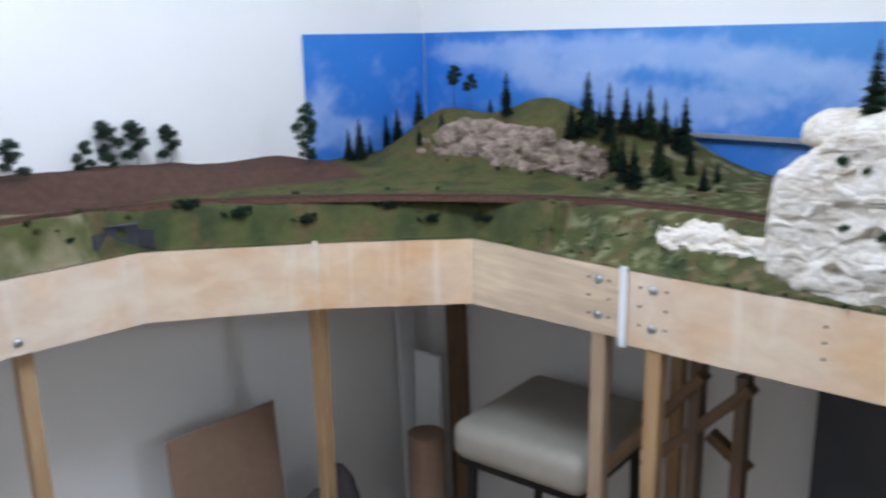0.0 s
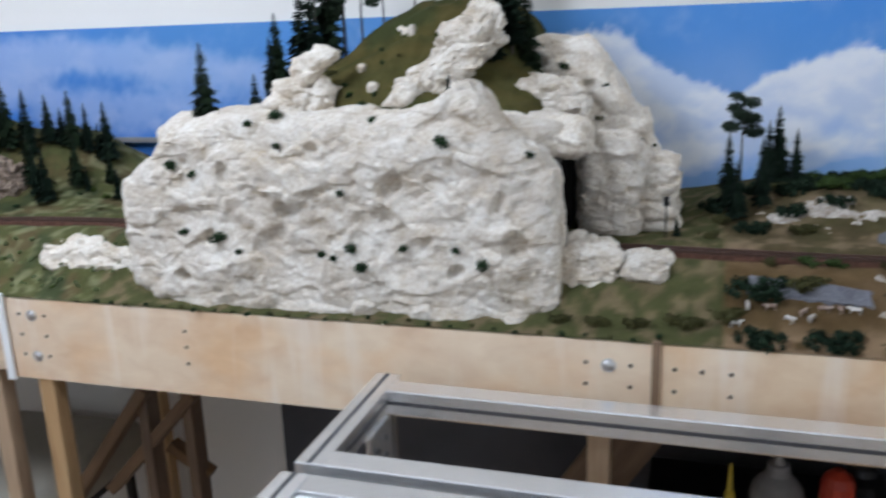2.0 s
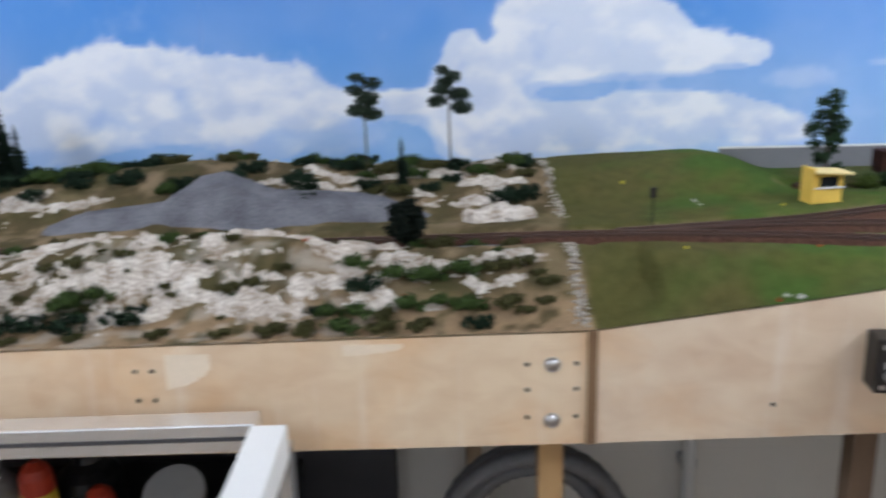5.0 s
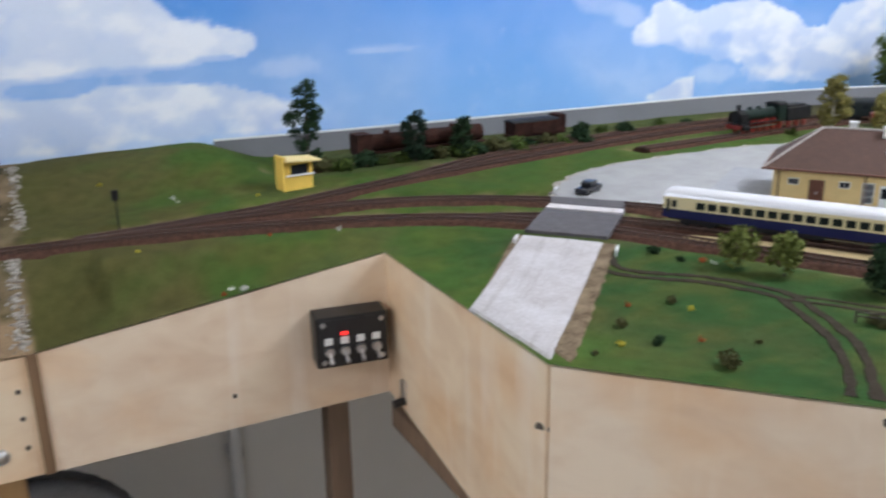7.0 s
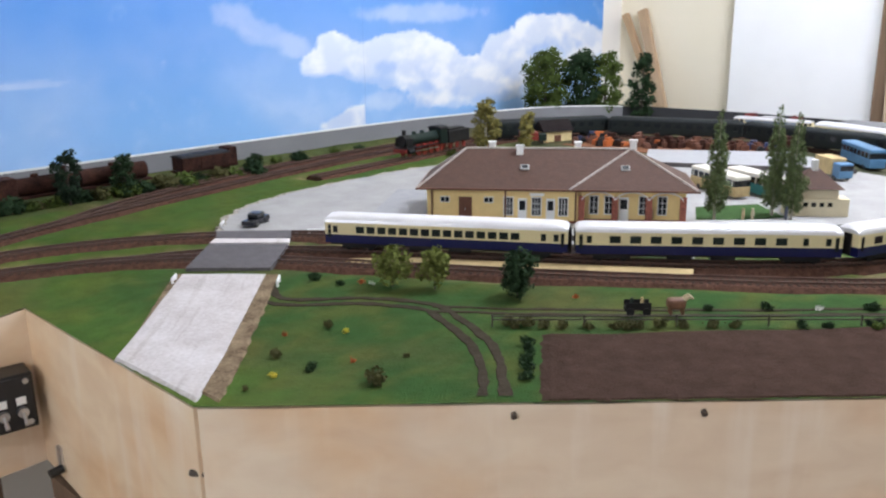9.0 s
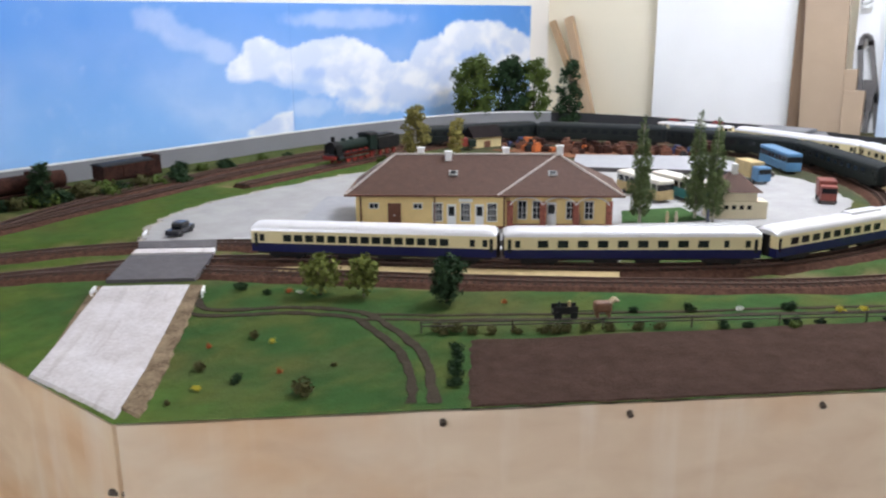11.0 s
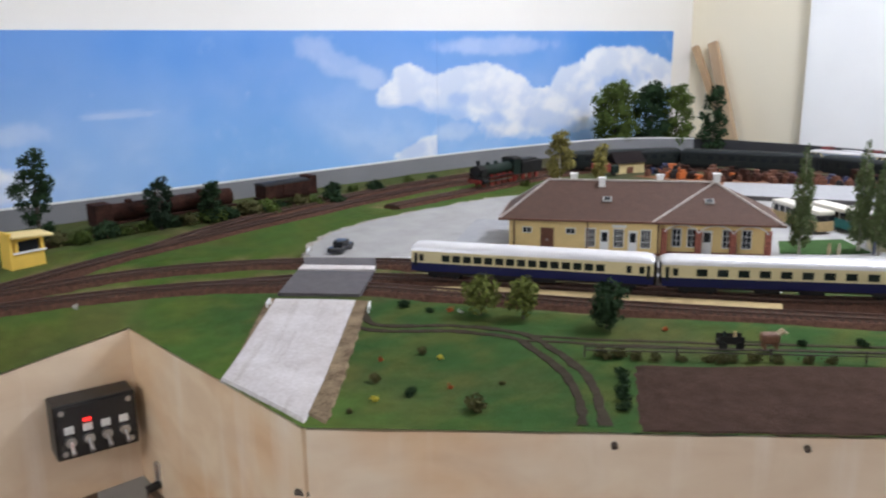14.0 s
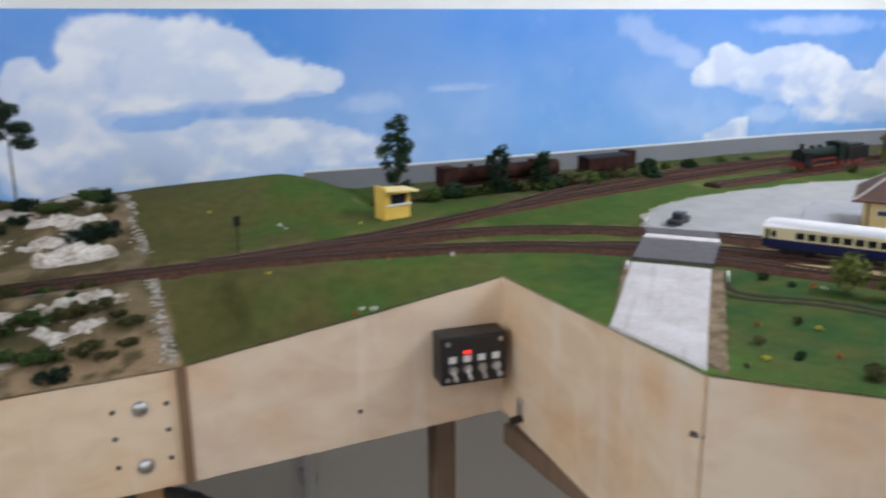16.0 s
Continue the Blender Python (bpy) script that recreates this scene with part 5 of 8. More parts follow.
def station(m):
    c = thing("station_building", "yellow railway station with a brown hipped roof and arcade", "station", m)
    L1, L2, D = 0.2055, 0.349, 0.105
    E = 0.058
    part("wall", one(box, 0.0, L1, 0.0, D, 0.012, E), M_YELLOW, c)
    part("wall", one(box, L1, L2, 0.016, D, 0.012, E), M_YELLOW, c)
    part("plinth", one(box, -0.0008, L1, -0.0008, D, 0.0, 0.0125), M_BASE, c)
    part("plinth", one(box, L1, L2 + 0.0008, 0.015, D, 0.0, 0.0125), M_BASE, c)
    part("arcade_floor", one(box, L1, L2, -0.0005, 0.0155, 0.0, 0.0085), M_PAVE, c)
    bm = bmesh.new()
    hip_roof(bm, -0.012, L1 + 0.132, -0.012, D + 0.012, E, 0.103, 0.062)
    part("roof", bm, M_ROOFT, c)
    bm = bmesh.new()
    hip_roof(bm, L1 - 0.012, L2 + 0.012, -0.0135, D + 0.0135, E + 0.0005, 0.1045, 0.085)
    part("wing_roof", bm, M_ROOFT, c)
    part("eaves_board", one(box, -0.0135, L2 + 0.0135, -0.0145, D + 0.0145, E - 0.0022, E + 0.0004), M_DOOR, c)
    ym = D / 2
    hips = [((-0.012, -0.012, E), (0.05, ym, 0.103)), ((L1 - 0.012, -0.0135, E), (L1 + 0.073, ym, 0.1045)), ((L2 + 0.012, -0.0135, E), (L2 - 0.073, ym, 0.1045)), ((-0.012, D + 0.012, E), (0.05, ym, 0.103)),
            ((0.05, ym, 0.103), (L1 + 0.07, ym, 0.1035))]
    for a, b in hips:
        part("ridge_tiles", one(tube, a, b, 0.0017, n=6), mat("pale_ridge_tile", (0.42, 0.37, 0.33), 0.8, vary=0.2, scale=200), c)
    for x, y, z in ((0.085, 0.066, 0.098), (0.125, 0.045, 0.096), (0.205, 0.066, 0.098), (L1 + 0.074, ym, 0.103)):
        ch = part("chimney", one(box, x - 0.0045, x + 0.0045, y - 0.0035, y + 0.0035, z - 0.012, z + 0.011, 0.0006), M_WHITE, c, "white chimney stack")
        part("chimney_cap", one(box, x - 0.0056, x + 0.0056, y - 0.0046, y + 0.0046, z + 0.011, z + 0.0128), M_WHITE, ch)
    for x in (0.133, 0.268):
        sk = part("skylight", one(box, -0.006, 0.006, -0.0045, 0.0045, -0.0005, 0.0022, 0.0004), M_PAVE, c)
        sk.matrix_basis = Matrix.Translation((x, 0.020, 0.0815)) @ Matrix.Rotation(math.atan2(0.045, 0.0645), 4, "X")
        part("pane", one(box, -0.004, 0.004, -0.003, 0.003, 0.002, 0.0027), M_GLASS, sk)
    for x in (0.025, 0.085):
        f = part("window", one(box, x - 0.0065, x + 0.0065, -0.0008, 0.002, 0.036, 0.0445), M_WHITE, c)
        for q in (-1, 1):
            part("pane", one(box, x + q * 0.003 - 0.0025, x + q * 0.003 + 0.0025, -0.0013, 0.001, 0.037, 0.0435), M_GLASS, f)
    part("door_step", one(box, 0.030, 0.088, -0.014, 0.0, 0.0, 0.013, 0.001), M_BRICK, c, "dark red brick step")
    d = part("door", one(box, 0.044, 0.062, -0.0012, 0.002, 0.012, 0.044), M_DOOR, c, "brown double plank door")
    part("door_handle", one(box, 0.0525, 0.0535, -0.0022, -0.001, 0.026, 0.029), M_STEEL, d)
    for x in (0.112, 0.150, 0.186):
        sash(c, x, 0.020, 0.044, 0.0115, 0.0, 3)
    for x in (0.131, 0.169):
        d = part("door", one(box, x - 0.006, x + 0.006, -0.0012, 0.002, 0.010, 0.043), M_WHITE, c, "white half-glazed door")
        part("pane", one(box, x - 0.004, x + 0.004, -0.0018, 0.0, 0.027, 0.040), M_GLASS, d)
    for x in (L1 + 0.022, L1 + 0.042, L1 + 0.088, L1 + 0.113):
        sash(c, x, 0.020, 0.044, 0.0105, 0.016, 2)
    d = part("door", one(box, L1 + 0.0555, L1 + 0.0685, 0.0148, 0.018, 0.010, 0.043), M_WHITE, c, "white half-glazed door")
    part("pane", one(box, L1 + 0.0575, L1 + 0.0665, 0.0142, 0.017, 0.027, 0.040), M_GLASS, d)
    for x in (0.007, 0.108, L1 - 0.003):
        part("downpipe", one(tube, (x, -0.002, 0.01), (x, -0.002, E), 0.0011, n=8), M_DOOR, c)
    # arcade: four brick piers and three flat arches
    for k in range(4):
        x = L1 + 0.005 + k * 0.0445
        part("pier", one(box, x - 0.0042, x + 0.0042, 0.0, 0.006, 0.008, 0.047, 0.0005), M_BRICK, c, "red brick arcade pier")
    for k in range(3):
        x0 = L1 + 0.005 + k * 0.0445
        bm = bmesh.new()
        n = 12
        low = [(x0 + 0.0445 * i / n, 0.0425 + 0.0105 * math.sin(math.pi * i / n) ** 0.6) for i in range(n + 1)]
        f0 = [bm.verts.new((x, 0.0005, z)) for x, z in low] + [bm.verts.new((x0 + 0.0445, 0.0005, E - 0.002)), bm.verts.new((x0, 0.0005, E - 0.002))]
        f1 = [bm.verts.new((v.co.x, 0.0055, v.co.z)) for v in f0]
        bm.faces.new(f0)
        bm.faces.new(f1[::-1])
        for i in range(len(f0)):
            j = (i + 1) % len(f0)
            bm.faces.new((f0[j], f0[i], f1[i], f1[j]))
        bmesh.ops.recalc_face_normals(bm, faces=bm.faces[:])
        ar = part("arch", bm, M_YELLOW, c)
        bm = bmesh.new()
        for (xa, za), (xb, zb) in zip(low, low[1:]):
            tube(bm, (xa, 0.0, za), (xb, 0.0, zb), 0.0009, n=5)
        part("arch_trim", bm, M_WHITE, ar)
    part("name_board", one(box, 0.141, 0.160, -0.0012, 0.0, 0.0465, 0.0505), M_WHITE, c, "white name board")
    return c


station(ST)
# loading ramp and platforms
rampm = thing("loading_ramp", "grey concrete loading ramp beside the station", "ramp")
part("deck", one(prism, [(1.124, -2.142), (1.243, -2.318), (1.182, -2.36), (1.060, -2.195), (0.985, -2.245)], 1.205, 1.2275), M_CONC, rampm)


def arch_platform(name, a, b, w, top, label, taper=0.0):
    """A platform with a row of dark openings along its track side."""
    a, b = Vector(a), Vector(b)
    d = (b - a)
    L = d.length
    m = Matrix.Translation((*a, 0)) @ Matrix.Rotation(math.atan2(d.y, d.x), 4, "Z")
    t = thing(name, label, "platform", m)
    z0 = 1.2105
    bm = bmesh.new()
    lo = [(0, z0), (taper, top), (L - taper, top), (L, z0)]
    f0 = [bm.verts.new((x, 0, z)) for x, z in lo]
    f1 = [bm.verts.new((x, w, z)) for x, z in lo]
    bm.faces.new(f0)
    bm.faces.new(f1[::-1])
    for i in range(4):
        j = (i + 1) % 4
        bm.faces.new((f0[j], f0[i], f1[i], f1[j]))
    bmesh.ops.recalc_face_normals(bm, faces=bm.faces[:])
    part("deck", bm, M_PAVE, t)
    me = None
    n = int((L - 2 * taper) / 0.0195)
    for side in (0, 1):
        for k in range(n):
            if me is None:
                ob = part("opening", one(box, -0.0055, 0.0055, -0.0008, 0.0006, z0 + 0.001, top - 0.0045, 0.0003), M_BLACK, t, "dark recess under the edge")
                me = ob.data
            else:
                ob = new("opening", me)
                ob.parent = t
            ob.location = (taper + (k + 0.5) * (L - 2 * taper) / n, 0 if side == 0 else w, 0)


arch_platform("island_platform", (1.068, -2.098), (0.722, -2.317), 0.017, 1.2225, "low white island platform with dark recesses", 0.02)
stp = thing("station_platform", "pale paved platform before the station", "platform")
part("deck", one(prism, [(0.975, -2.24), (0.95, -2.222), (0.715, -2.372), (0.62, -2.50), (0.66, -2.56), (0.79, -2.45), (0.80, -2.42), (1.02, -2.262)], 1.205, 1.2235), M_PAVE, stp)
for k in range(14):
    f = (k + 0.5) / 14
    p = Vector((0.95, -2.222)).lerp(Vector((0.715, -2.372)), f)
    ob = part("opening", one(box, -0.0045, 0.0045, -0.0008, 0.0008, 1.212, 1.2195), M_BLACK, stp, "dark recess under the edge")
    ob.matrix_basis = Matrix.Translation((p.x, p.y, 0)) @ Matrix.Rotation(math.atan2(-0.15, -0.235), 4, "Z")

# privy house with pavilion roof
PH = Matrix.Translation((0.722, -2.585, 1.214)) @ Matrix.Rotation(math.atan2(-0.586, -0.81), 4, "Z")
c = thing("small_station_house", "small cream house with a brown pavilion roof", "house", PH)
part("wall", one(box, 0, 0.085, 0, 0.03, 0.0, 0.026), mat("cream_render", (0.66, 0.58, 0.40), 0.8, vary=0.06), c)
part("wall", one(box, 0.012, 0.07, 0.004, 0.05, 0.0, 0.040), mat("cream_render_upper", (0.66, 0.58, 0.40), 0.8, vary=0.06), c)
bm = bmesh.new()
hip_roof(bm, 0.005, 0.077, -0.003, 0.057, 0.040, 0.066, 0.03)
part("roof", bm, M_ROOFT, c)
part("chimney", one(box, 0.037, 0.045, 0.023, 0.031, 0.06, 0.078, 0.0005), M_WHITE, c)
for x in (0.026, 0.037, 0.048, 0.059):
    part("window", one(box, x - 0.003, x + 0.003, -0.0006, 0.001, 0.015, 0.021), M_GLASS, c)

# crossing keeper's hut
HUT = Matrix.Translation((1.525, -1.706, 1.2075)) @ Matrix.Rotation(radians(98), 4, "Z")
M_HUT = mat("yellow_paint", (0.80, 0.53, 0.085), 0.7, vary=0.06, scale=60)
c = thing("keepers_hut", "yellow crossing keeper's hut with a flat roof", "hut", HUT)
part("wall", one(box, -0.022, 0.022, -0.014, 0.014, 0, 0.025, 0.0006), M_HUT, c)
part("rear_wall", one(box, -0.022, 0.022, -0.014, -0.012, 0.025, 0.046), M_HUT, c)
part("side_wall", one(box, 0.022, 0.027, -0.014, 0.016, 0, 0.055, 0.0006), M_HUT, c)
part("window", one(box, -0.014, 0.014, 0.0115, 0.0125, 0.027, 0.042), M_GLASS, c)
part("side_window", one(box, -0.0215, -0.0205, -0.010, 0.010, 0.027, 0.042), M_GLASS, c)
part("lintel", one(box, -0.022, 0.022, 0.0108, 0.0138, 0.042, 0.046), M_HUT, c)
for x in (-0.0195, 0.0165):
    part("corner_post", one(box, x - 0.0025, x + 0.0025, 0.009, 0.0138, 0.025, 0.044), M_HUT, c)
part("sill", one(box, -0.024, 0.022, -0.0125, 0.0165, 0.0247, 0.0268), M_WHITE, c)
rf = part("roof", one(box, -0.033, 0.024, -0.019, 0.024, 0.0, 0.0035, 0.001), mat("pale_yellow_roof", (0.78, 0.62, 0.28), 0.7, vary=0.06), c)
rf.matrix_basis = Matrix.Translation((0, 0, 0.0465)) @ Matrix.Rotation(radians(-4), 4, "Y")


from mathutils import bvhtree

# ---- plants ----
def leaf_mat(name, colour, vary=0.35):
    return mat(name, colour, 0.85, vary=vary, scale=130, bump=0.0, fine=500, spec=0.1)


M_FIR = leaf_mat("dark_fir_needles", (0.011, 0.02, 0.012))
M_FIR2 = leaf_mat("green_fir_needles", (0.018, 0.03, 0.014))
M_PINEN = leaf_mat("pine_needles", (0.03, 0.045, 0.028))
M_LEAF = leaf_mat("broad_leaf_green", (0.07, 0.10, 0.022))
M_LEAF_D = leaf_mat("dark_leaf_green", (0.022, 0.042, 0.018))
M_LEAF_Y = leaf_mat("yellow_green_leaf", (0.13, 0.15, 0.035))
M_BIRCH = leaf_mat("birch_leaf", (0.19, 0.165, 0.048))
M_POPLAR = leaf_mat("poplar_leaf", (0.115, 0.15, 0.06))
M_SCRUB = leaf_mat("olive_scrub", (0.075, 0.072, 0.027))
M_BLACKLEAF = leaf_mat("blackish_leaf", (0.009, 0.013, 0.009))
M_BARK = mat("dark_bark", (0.06, 0.045, 0.035), 0.9, vary=0.3, scale=150)
M_BIRCHBARK = mat("birch_bark", (0.4, 0.37, 0.3), 0.9, vary=0.3, scale=150)
RNG = random.Random(7)


def leaf_cloud(blobs, n, size, seed, flat=0.0):
    """Many small leaves round a set of clumps: centre, radii."""
    r = random.Random(seed)
    vs, fs = [], []
    tot = sum(b[3] * b[4] * b[5] for b in blobs) ** 1.0
    for x, y, z, a, b, c in blobs:
        k = max(12, int(n * (a * b * c) / tot))
        for _ in range(k):
            d = Vector((r.gauss(0, 1), r.gauss(0, 1), r.gauss(0, 1))).normalized()
            q = r.random() ** 0.4
            p = Vector((x + d.x * a * q, y + d.y * b * q, z + d.z * c * q))
            u = Vector((r.gauss(0, 1), r.gauss(0, 1), r.gauss(0, 1 - flat))).normalized()
            w = u.cross(d if abs(u.dot(d)) < 0.95 else Vector((0, 0, 1))).normalized()
            s = size * r.uniform(0.6, 1.3)
            i = len(vs)
            vs += [p - u * s, p + w * s * 0.6, p + u * s, p - w * s * 0.6]
            fs.append((i, i + 1, i + 2, i + 3))
    return vs, fs


def raw_part(name, vs, fs, material, parent, label=""):
    me = bpy.data.meshes.new(name)
    me.from_pydata([tuple(v) for v in vs], [], fs)
    me.materials.append(material)
    ob = new(name, me)
    ob.parent = parent
    if label:
        ob["label"] = label
    return ob


def trunk(parent, h, r, material=None, lean=0.0, limbs=()):
    bm = bmesh.new()
    tube(bm, (0, 0, -0.006), (lean * 0.5, 0, h * 0.5), r, r * 0.75, 8)
    tube(bm, (lean * 0.5, 0, h * 0.5), (lean, 0, h), r * 0.75, r * 0.3, 8)
    for z, dx, dy, dz in limbs:
        tube(bm, (lean * z / h, 0, z), (lean * z / h + dx, dy, z + dz), r * 0.45, r * 0.15, 5)
    return part("trunk", bm, material or M_BARK, parent)


def conifer(h, w, seed, material, label):
    """A fir: tiers of drooping branches of needles, narrowing upwards."""
    r = random.Random(seed)
    t = thing("fir_tree", label, "tree")
    trunk(t, h * 0.97, h * 0.018)
    vs, fs = [], []
    n = int(12 + h * 190)
    for k in range(n):
        f = k / (n - 1)
        z = h * (0.1 + 0.88 * f)
        rad = w * ((1 - f) ** 0.75 * 0.95 + 0.05) * r.uniform(0.6, 1.2)
        m = int(11 + 15 * (1 - f))
        a0 = r.random() * 6.3
        for j in range(m):
            a = a0 + j * 6.283 / m + r.uniform(-0.2, 0.2)
            L = rad * r.uniform(0.65, 1.15)
            d = Vector((math.cos(a), math.sin(a), 0))
            side = Vector((-d.y, d.x, 0)) * (0.16 * L + 0.0012)
            dz = -L * r.uniform(0.15, 0.5)
            i = len(vs)
            p0 = d * L * 0.1 + Vector((0, 0, z))
            vs += [p0, d * L * 0.6 + side + Vector((0, 0, z + dz * 0.4)), d * L + Vector((0, 0, z + dz)), d * L * 0.6 - side + Vector((0, 0, z + dz * 0.55 - 0.001))]
            fs.append((i, i + 1, i + 2, i + 3))
    raw_part("crown", vs, fs, material, t)
    return t


def pine(h, seed, label, bare=0.6, spread=0.12, n=7):
    """A tall pine: a bare stem and flat clumps at the top."""
    r = random.Random(seed)
    t = thing("pine_tree", label, "tree")
    blobs = []
    limbs = []
    for k in range(n):
        z = h * (bare + (0.97 - bare) * k / (n - 1))
        if k == n - 1:
            limbs.append((z - 0.006, 0.0, 0.0, 0.006))
        a = r.random() * 6.3
        q = h * spread * (1.1 - 0.6 * k / n)
        x, y = q * math.cos(a), q * math.sin(a)
        limbs.append((z - 0.004, x, y, 0.004))
        s = h * r.uniform(0.085, 0.135)
        blobs.append((x, y, z, s, s, s * 0.62))
    trunk(t, h * 0.95, h * 0.012, limbs=limbs)
    vs, fs = leaf_cloud(blobs, 2600, 0.0024, seed, 0.5)
    raw_part("crown", vs, fs, M_PINEN, t)
    return t


def broadleaf(h, w, seed, material, label, low=0.3, size=0.0036, n=2200, bark=None, name="broadleaf_tree", clumps=16):
    r = random.Random(seed)
    t = thing(name, label, "tree")
    blobs, limbs = [], []
    for k in range(clumps):
        f = k / (clumps - 1)
        z = h * (low + (0.93 - low) * f)
        rad = w * math.sin(math.pi * (0.18 + 0.72 * f)) ** 0.7
        a = k * 2.4 + r.uniform(-0.4, 0.4)
        q = rad * r.uniform(0.35, 0.75)
        s = w * r.uniform(0.34, 0.52)
        blobs.append((q * math.cos(a), q * math.sin(a), z, s, s, s * 0.8))
        limbs.append((z * 0.8, q * 0.8 * math.cos(a), q * 0.8 * math.sin(a), z * 0.18))
    trunk(t, h * 0.8, h * 0.022, bark, limbs=limbs[::2])
    vs, fs = leaf_cloud(blobs, n, size, seed)
    raw_part("crown", vs, fs, material, t)
    return t


def put(ob, x, y, z=None, s=1.0, turn=None):
    z = surface(x, y) if z is None else z
    a = RNG.random() * 6.28 if turn is None else turn
    return copy_thing(ob, Matrix.Translation((x, y, z)) @ Matrix.Rotation(a, 4, "Z") @ Matrix.Scale(s, 4))


def settle_first(ob, x, y, z=None, s=1.0):
    z = surface(x, y) if z is None else z
    ob.matrix_world = Matrix.Translation((x, y, z)) @ Matrix.Scale(s, 4)


class Stock:
    """Builds a plant once and copies it from then on."""

    def __init__(self, make):
        self.make, self.first = make, None

    def at(self, x, y, s=1.0, z=None):
        if self.first is None:
            self.first = self.make()
            settle_first(self.first, x, y, z, s)
            self.s0 = s
            return self.first
        ob = put(self.first, x, y, z, 1.0)
        ob.scale = (s, s, s)
        return ob


FIR = [Stock(lambda: conifer(0.1, 0.021, 11, M_FIR, "dark green model fir tree")), Stock(lambda: conifer(0.1, 0.0225, 12, M_FIR2, "mid green model fir tree")), Stock(lambda: conifer(0.1, 0.019, 13, M_FIR, "slim dark model fir tree"))]
PINE = [Stock(lambda: pine(0.13, 21, "tall model pine with a bare stem")), Stock(lambda: pine(0.13, 22, "tall model pine with flat clumps", 0.45)), Stock(lambda: pine(0.13, 23, "model pine with a ragged round crown", 0.5, 0.15, 12))]

# firs on the hill beside the rock face: x, y, height
for i, (x, y, h) in enumerate([(1.510, 1.738, 0.087), (1.510, 1.696, 0.112), (1.700, 1.784, 0.101), (1.700, 1.737, 0.103), (1.700, 1.654, 0.106), (1.540, 1.508, 0.060), (1.590, 1.474, 0.058), (1.700, 1.403, 0.040), (1.660, 1.324, 0.114), (1.650, 1.128, 0.091), (1.670, 1.098, 0.151), (1.665, 1.038, 0.146), (1.700, 1.014, 0.106), (1.700, 0.955, 0.123), (1.700, 0.917, 0.107), (1.700, 0.870, 0.126), (1.605, 0.989, 0.105), (1.610, 0.856, 0.056), (1.555, 0.912, 0.109), (1.650, 0.831, 0.072), (1.700, 1.082, 0.065), (1.700, 0.980, 0.082), (1.620, 0.889, 0.108), (1.700, 0.890, 0.074), (1.600, 0.777, 0.063), (1.560, 1.707, 0.054), (1.570, 0.948, 0.109), (1.660, 0.774, 0.045)]):
    FIR[i % 3].at(x, y, h / 0.1)
for x, y, h in [(1.700, 1.523, 0.110), (1.700, 1.468, 0.093)]:
    PINE[0].at(x, y, h / 0.13)
# on the mountain
for i, (x, y, h) in enumerate([(1.60, 0.455, .115), (1.62, 0.43, .13), (1.60, 0.405, .14), (1.62, 0.365, .16), (1.60, 0.335, .15), (1.64, 0.32, .16), (1.56, 0.0, .15), (1.58, -0.025, .17), (1.60, -0.045, .15), (1.50, 0.105, .05), (1.545, -0.10, .05),
                               (1.66, 0.05, .13), (1.62, 0.015, .16)]):
    FIR[(i * 2) % 3].at(x, y, h / 0.1)
FIR[1].at(1.368, 0.412, 1.18, 1.392)
FIR[2].at(1.475, 0.052, 0.5, 1.40)
for x, y, h in ((1.63, 0.34, .17), (1.66, 0.30, .16), (1.65, 0.26, .16), (1.68, 0.23, .15), (1.68, 0.17, .15), (1.70, 0.14, .14), (1.70, 0.09, .15), (1.67, 0.07, .14), (1.71, 0.04, .14), (1.69, 0.31, .16)):
    PINE[1].at(x, y, h / 0.13)
# beside the tunnel
for i, (x, y, h) in enumerate([(1.60, -0.362, .113), (1.57, -0.375, .085), (1.60, -0.412, .105), (1.70, -0.44, .12), (1.69, -0.468, .085), (1.50, -0.29, .03), (1.68, -0.425, .10)]):
    FIR[0 if i % 2 else 2].at(x, y, 1.1 * h / 0.1)
PINE[0].at(1.72, -0.385, 1.22)
PINE[0].at(1.66, -1.035, 1.22)
PINE[0].at(1.70, -1.168, 1.22)
FIR[2].at(1.605, -1.092, 0.8)
# pines before the white wall
for x, y, h in ((0.68, 1.85, .108), (0.83, 1.85, .092), (0.90, 1.86, .122), (0.96, 1.85, .118), (1.045, 1.85, .105), (0.88, 1.82, .06)):
    PINE[2].at(x, y, 1.22 * h / 0.13, 1.205)
BUSHY = Stock(lambda: broadleaf(0.115, 0.027, 31, M_LEAF_D, "slender dark green leafy tree", 0.12, 0.003, 1600))
BUSHY.at(1.292, 1.647, 1.3)
BUSHY.at(1.655, -1.768, 1.36)
# station trees
def poplar(h, w, seed):
    """A column of upright leafy twigs, narrow at both ends."""
    r = random.Random(seed)
    t = thing("poplar_tree", "tall slim grey-green poplar", "tree")
    trunk(t, h * 0.9, h * 0.014, M_BIRCHBARK)
    blobs = []
    for k in range(60):
        f = k / 59
        rad = w * (0.35 + 0.65 * math.sin(math.pi * min(1, 0.12 + f * 0.9)) ** 0.8) * (1 - 0.45 * f)
        a, q = k * 2.4, rad * r.uniform(0.25, 0.8)
        s = rad * r.uniform(0.28, 0.46)
        blobs.append((q * math.cos(a), q * math.sin(a), h * (0.13 + 0.83 * f), s, s, s * 1.8))
    vs, fs = leaf_cloud(blobs, 5200, 0.0019, seed)
    raw_part("crown", vs, fs, M_POPLAR, t)
    return t


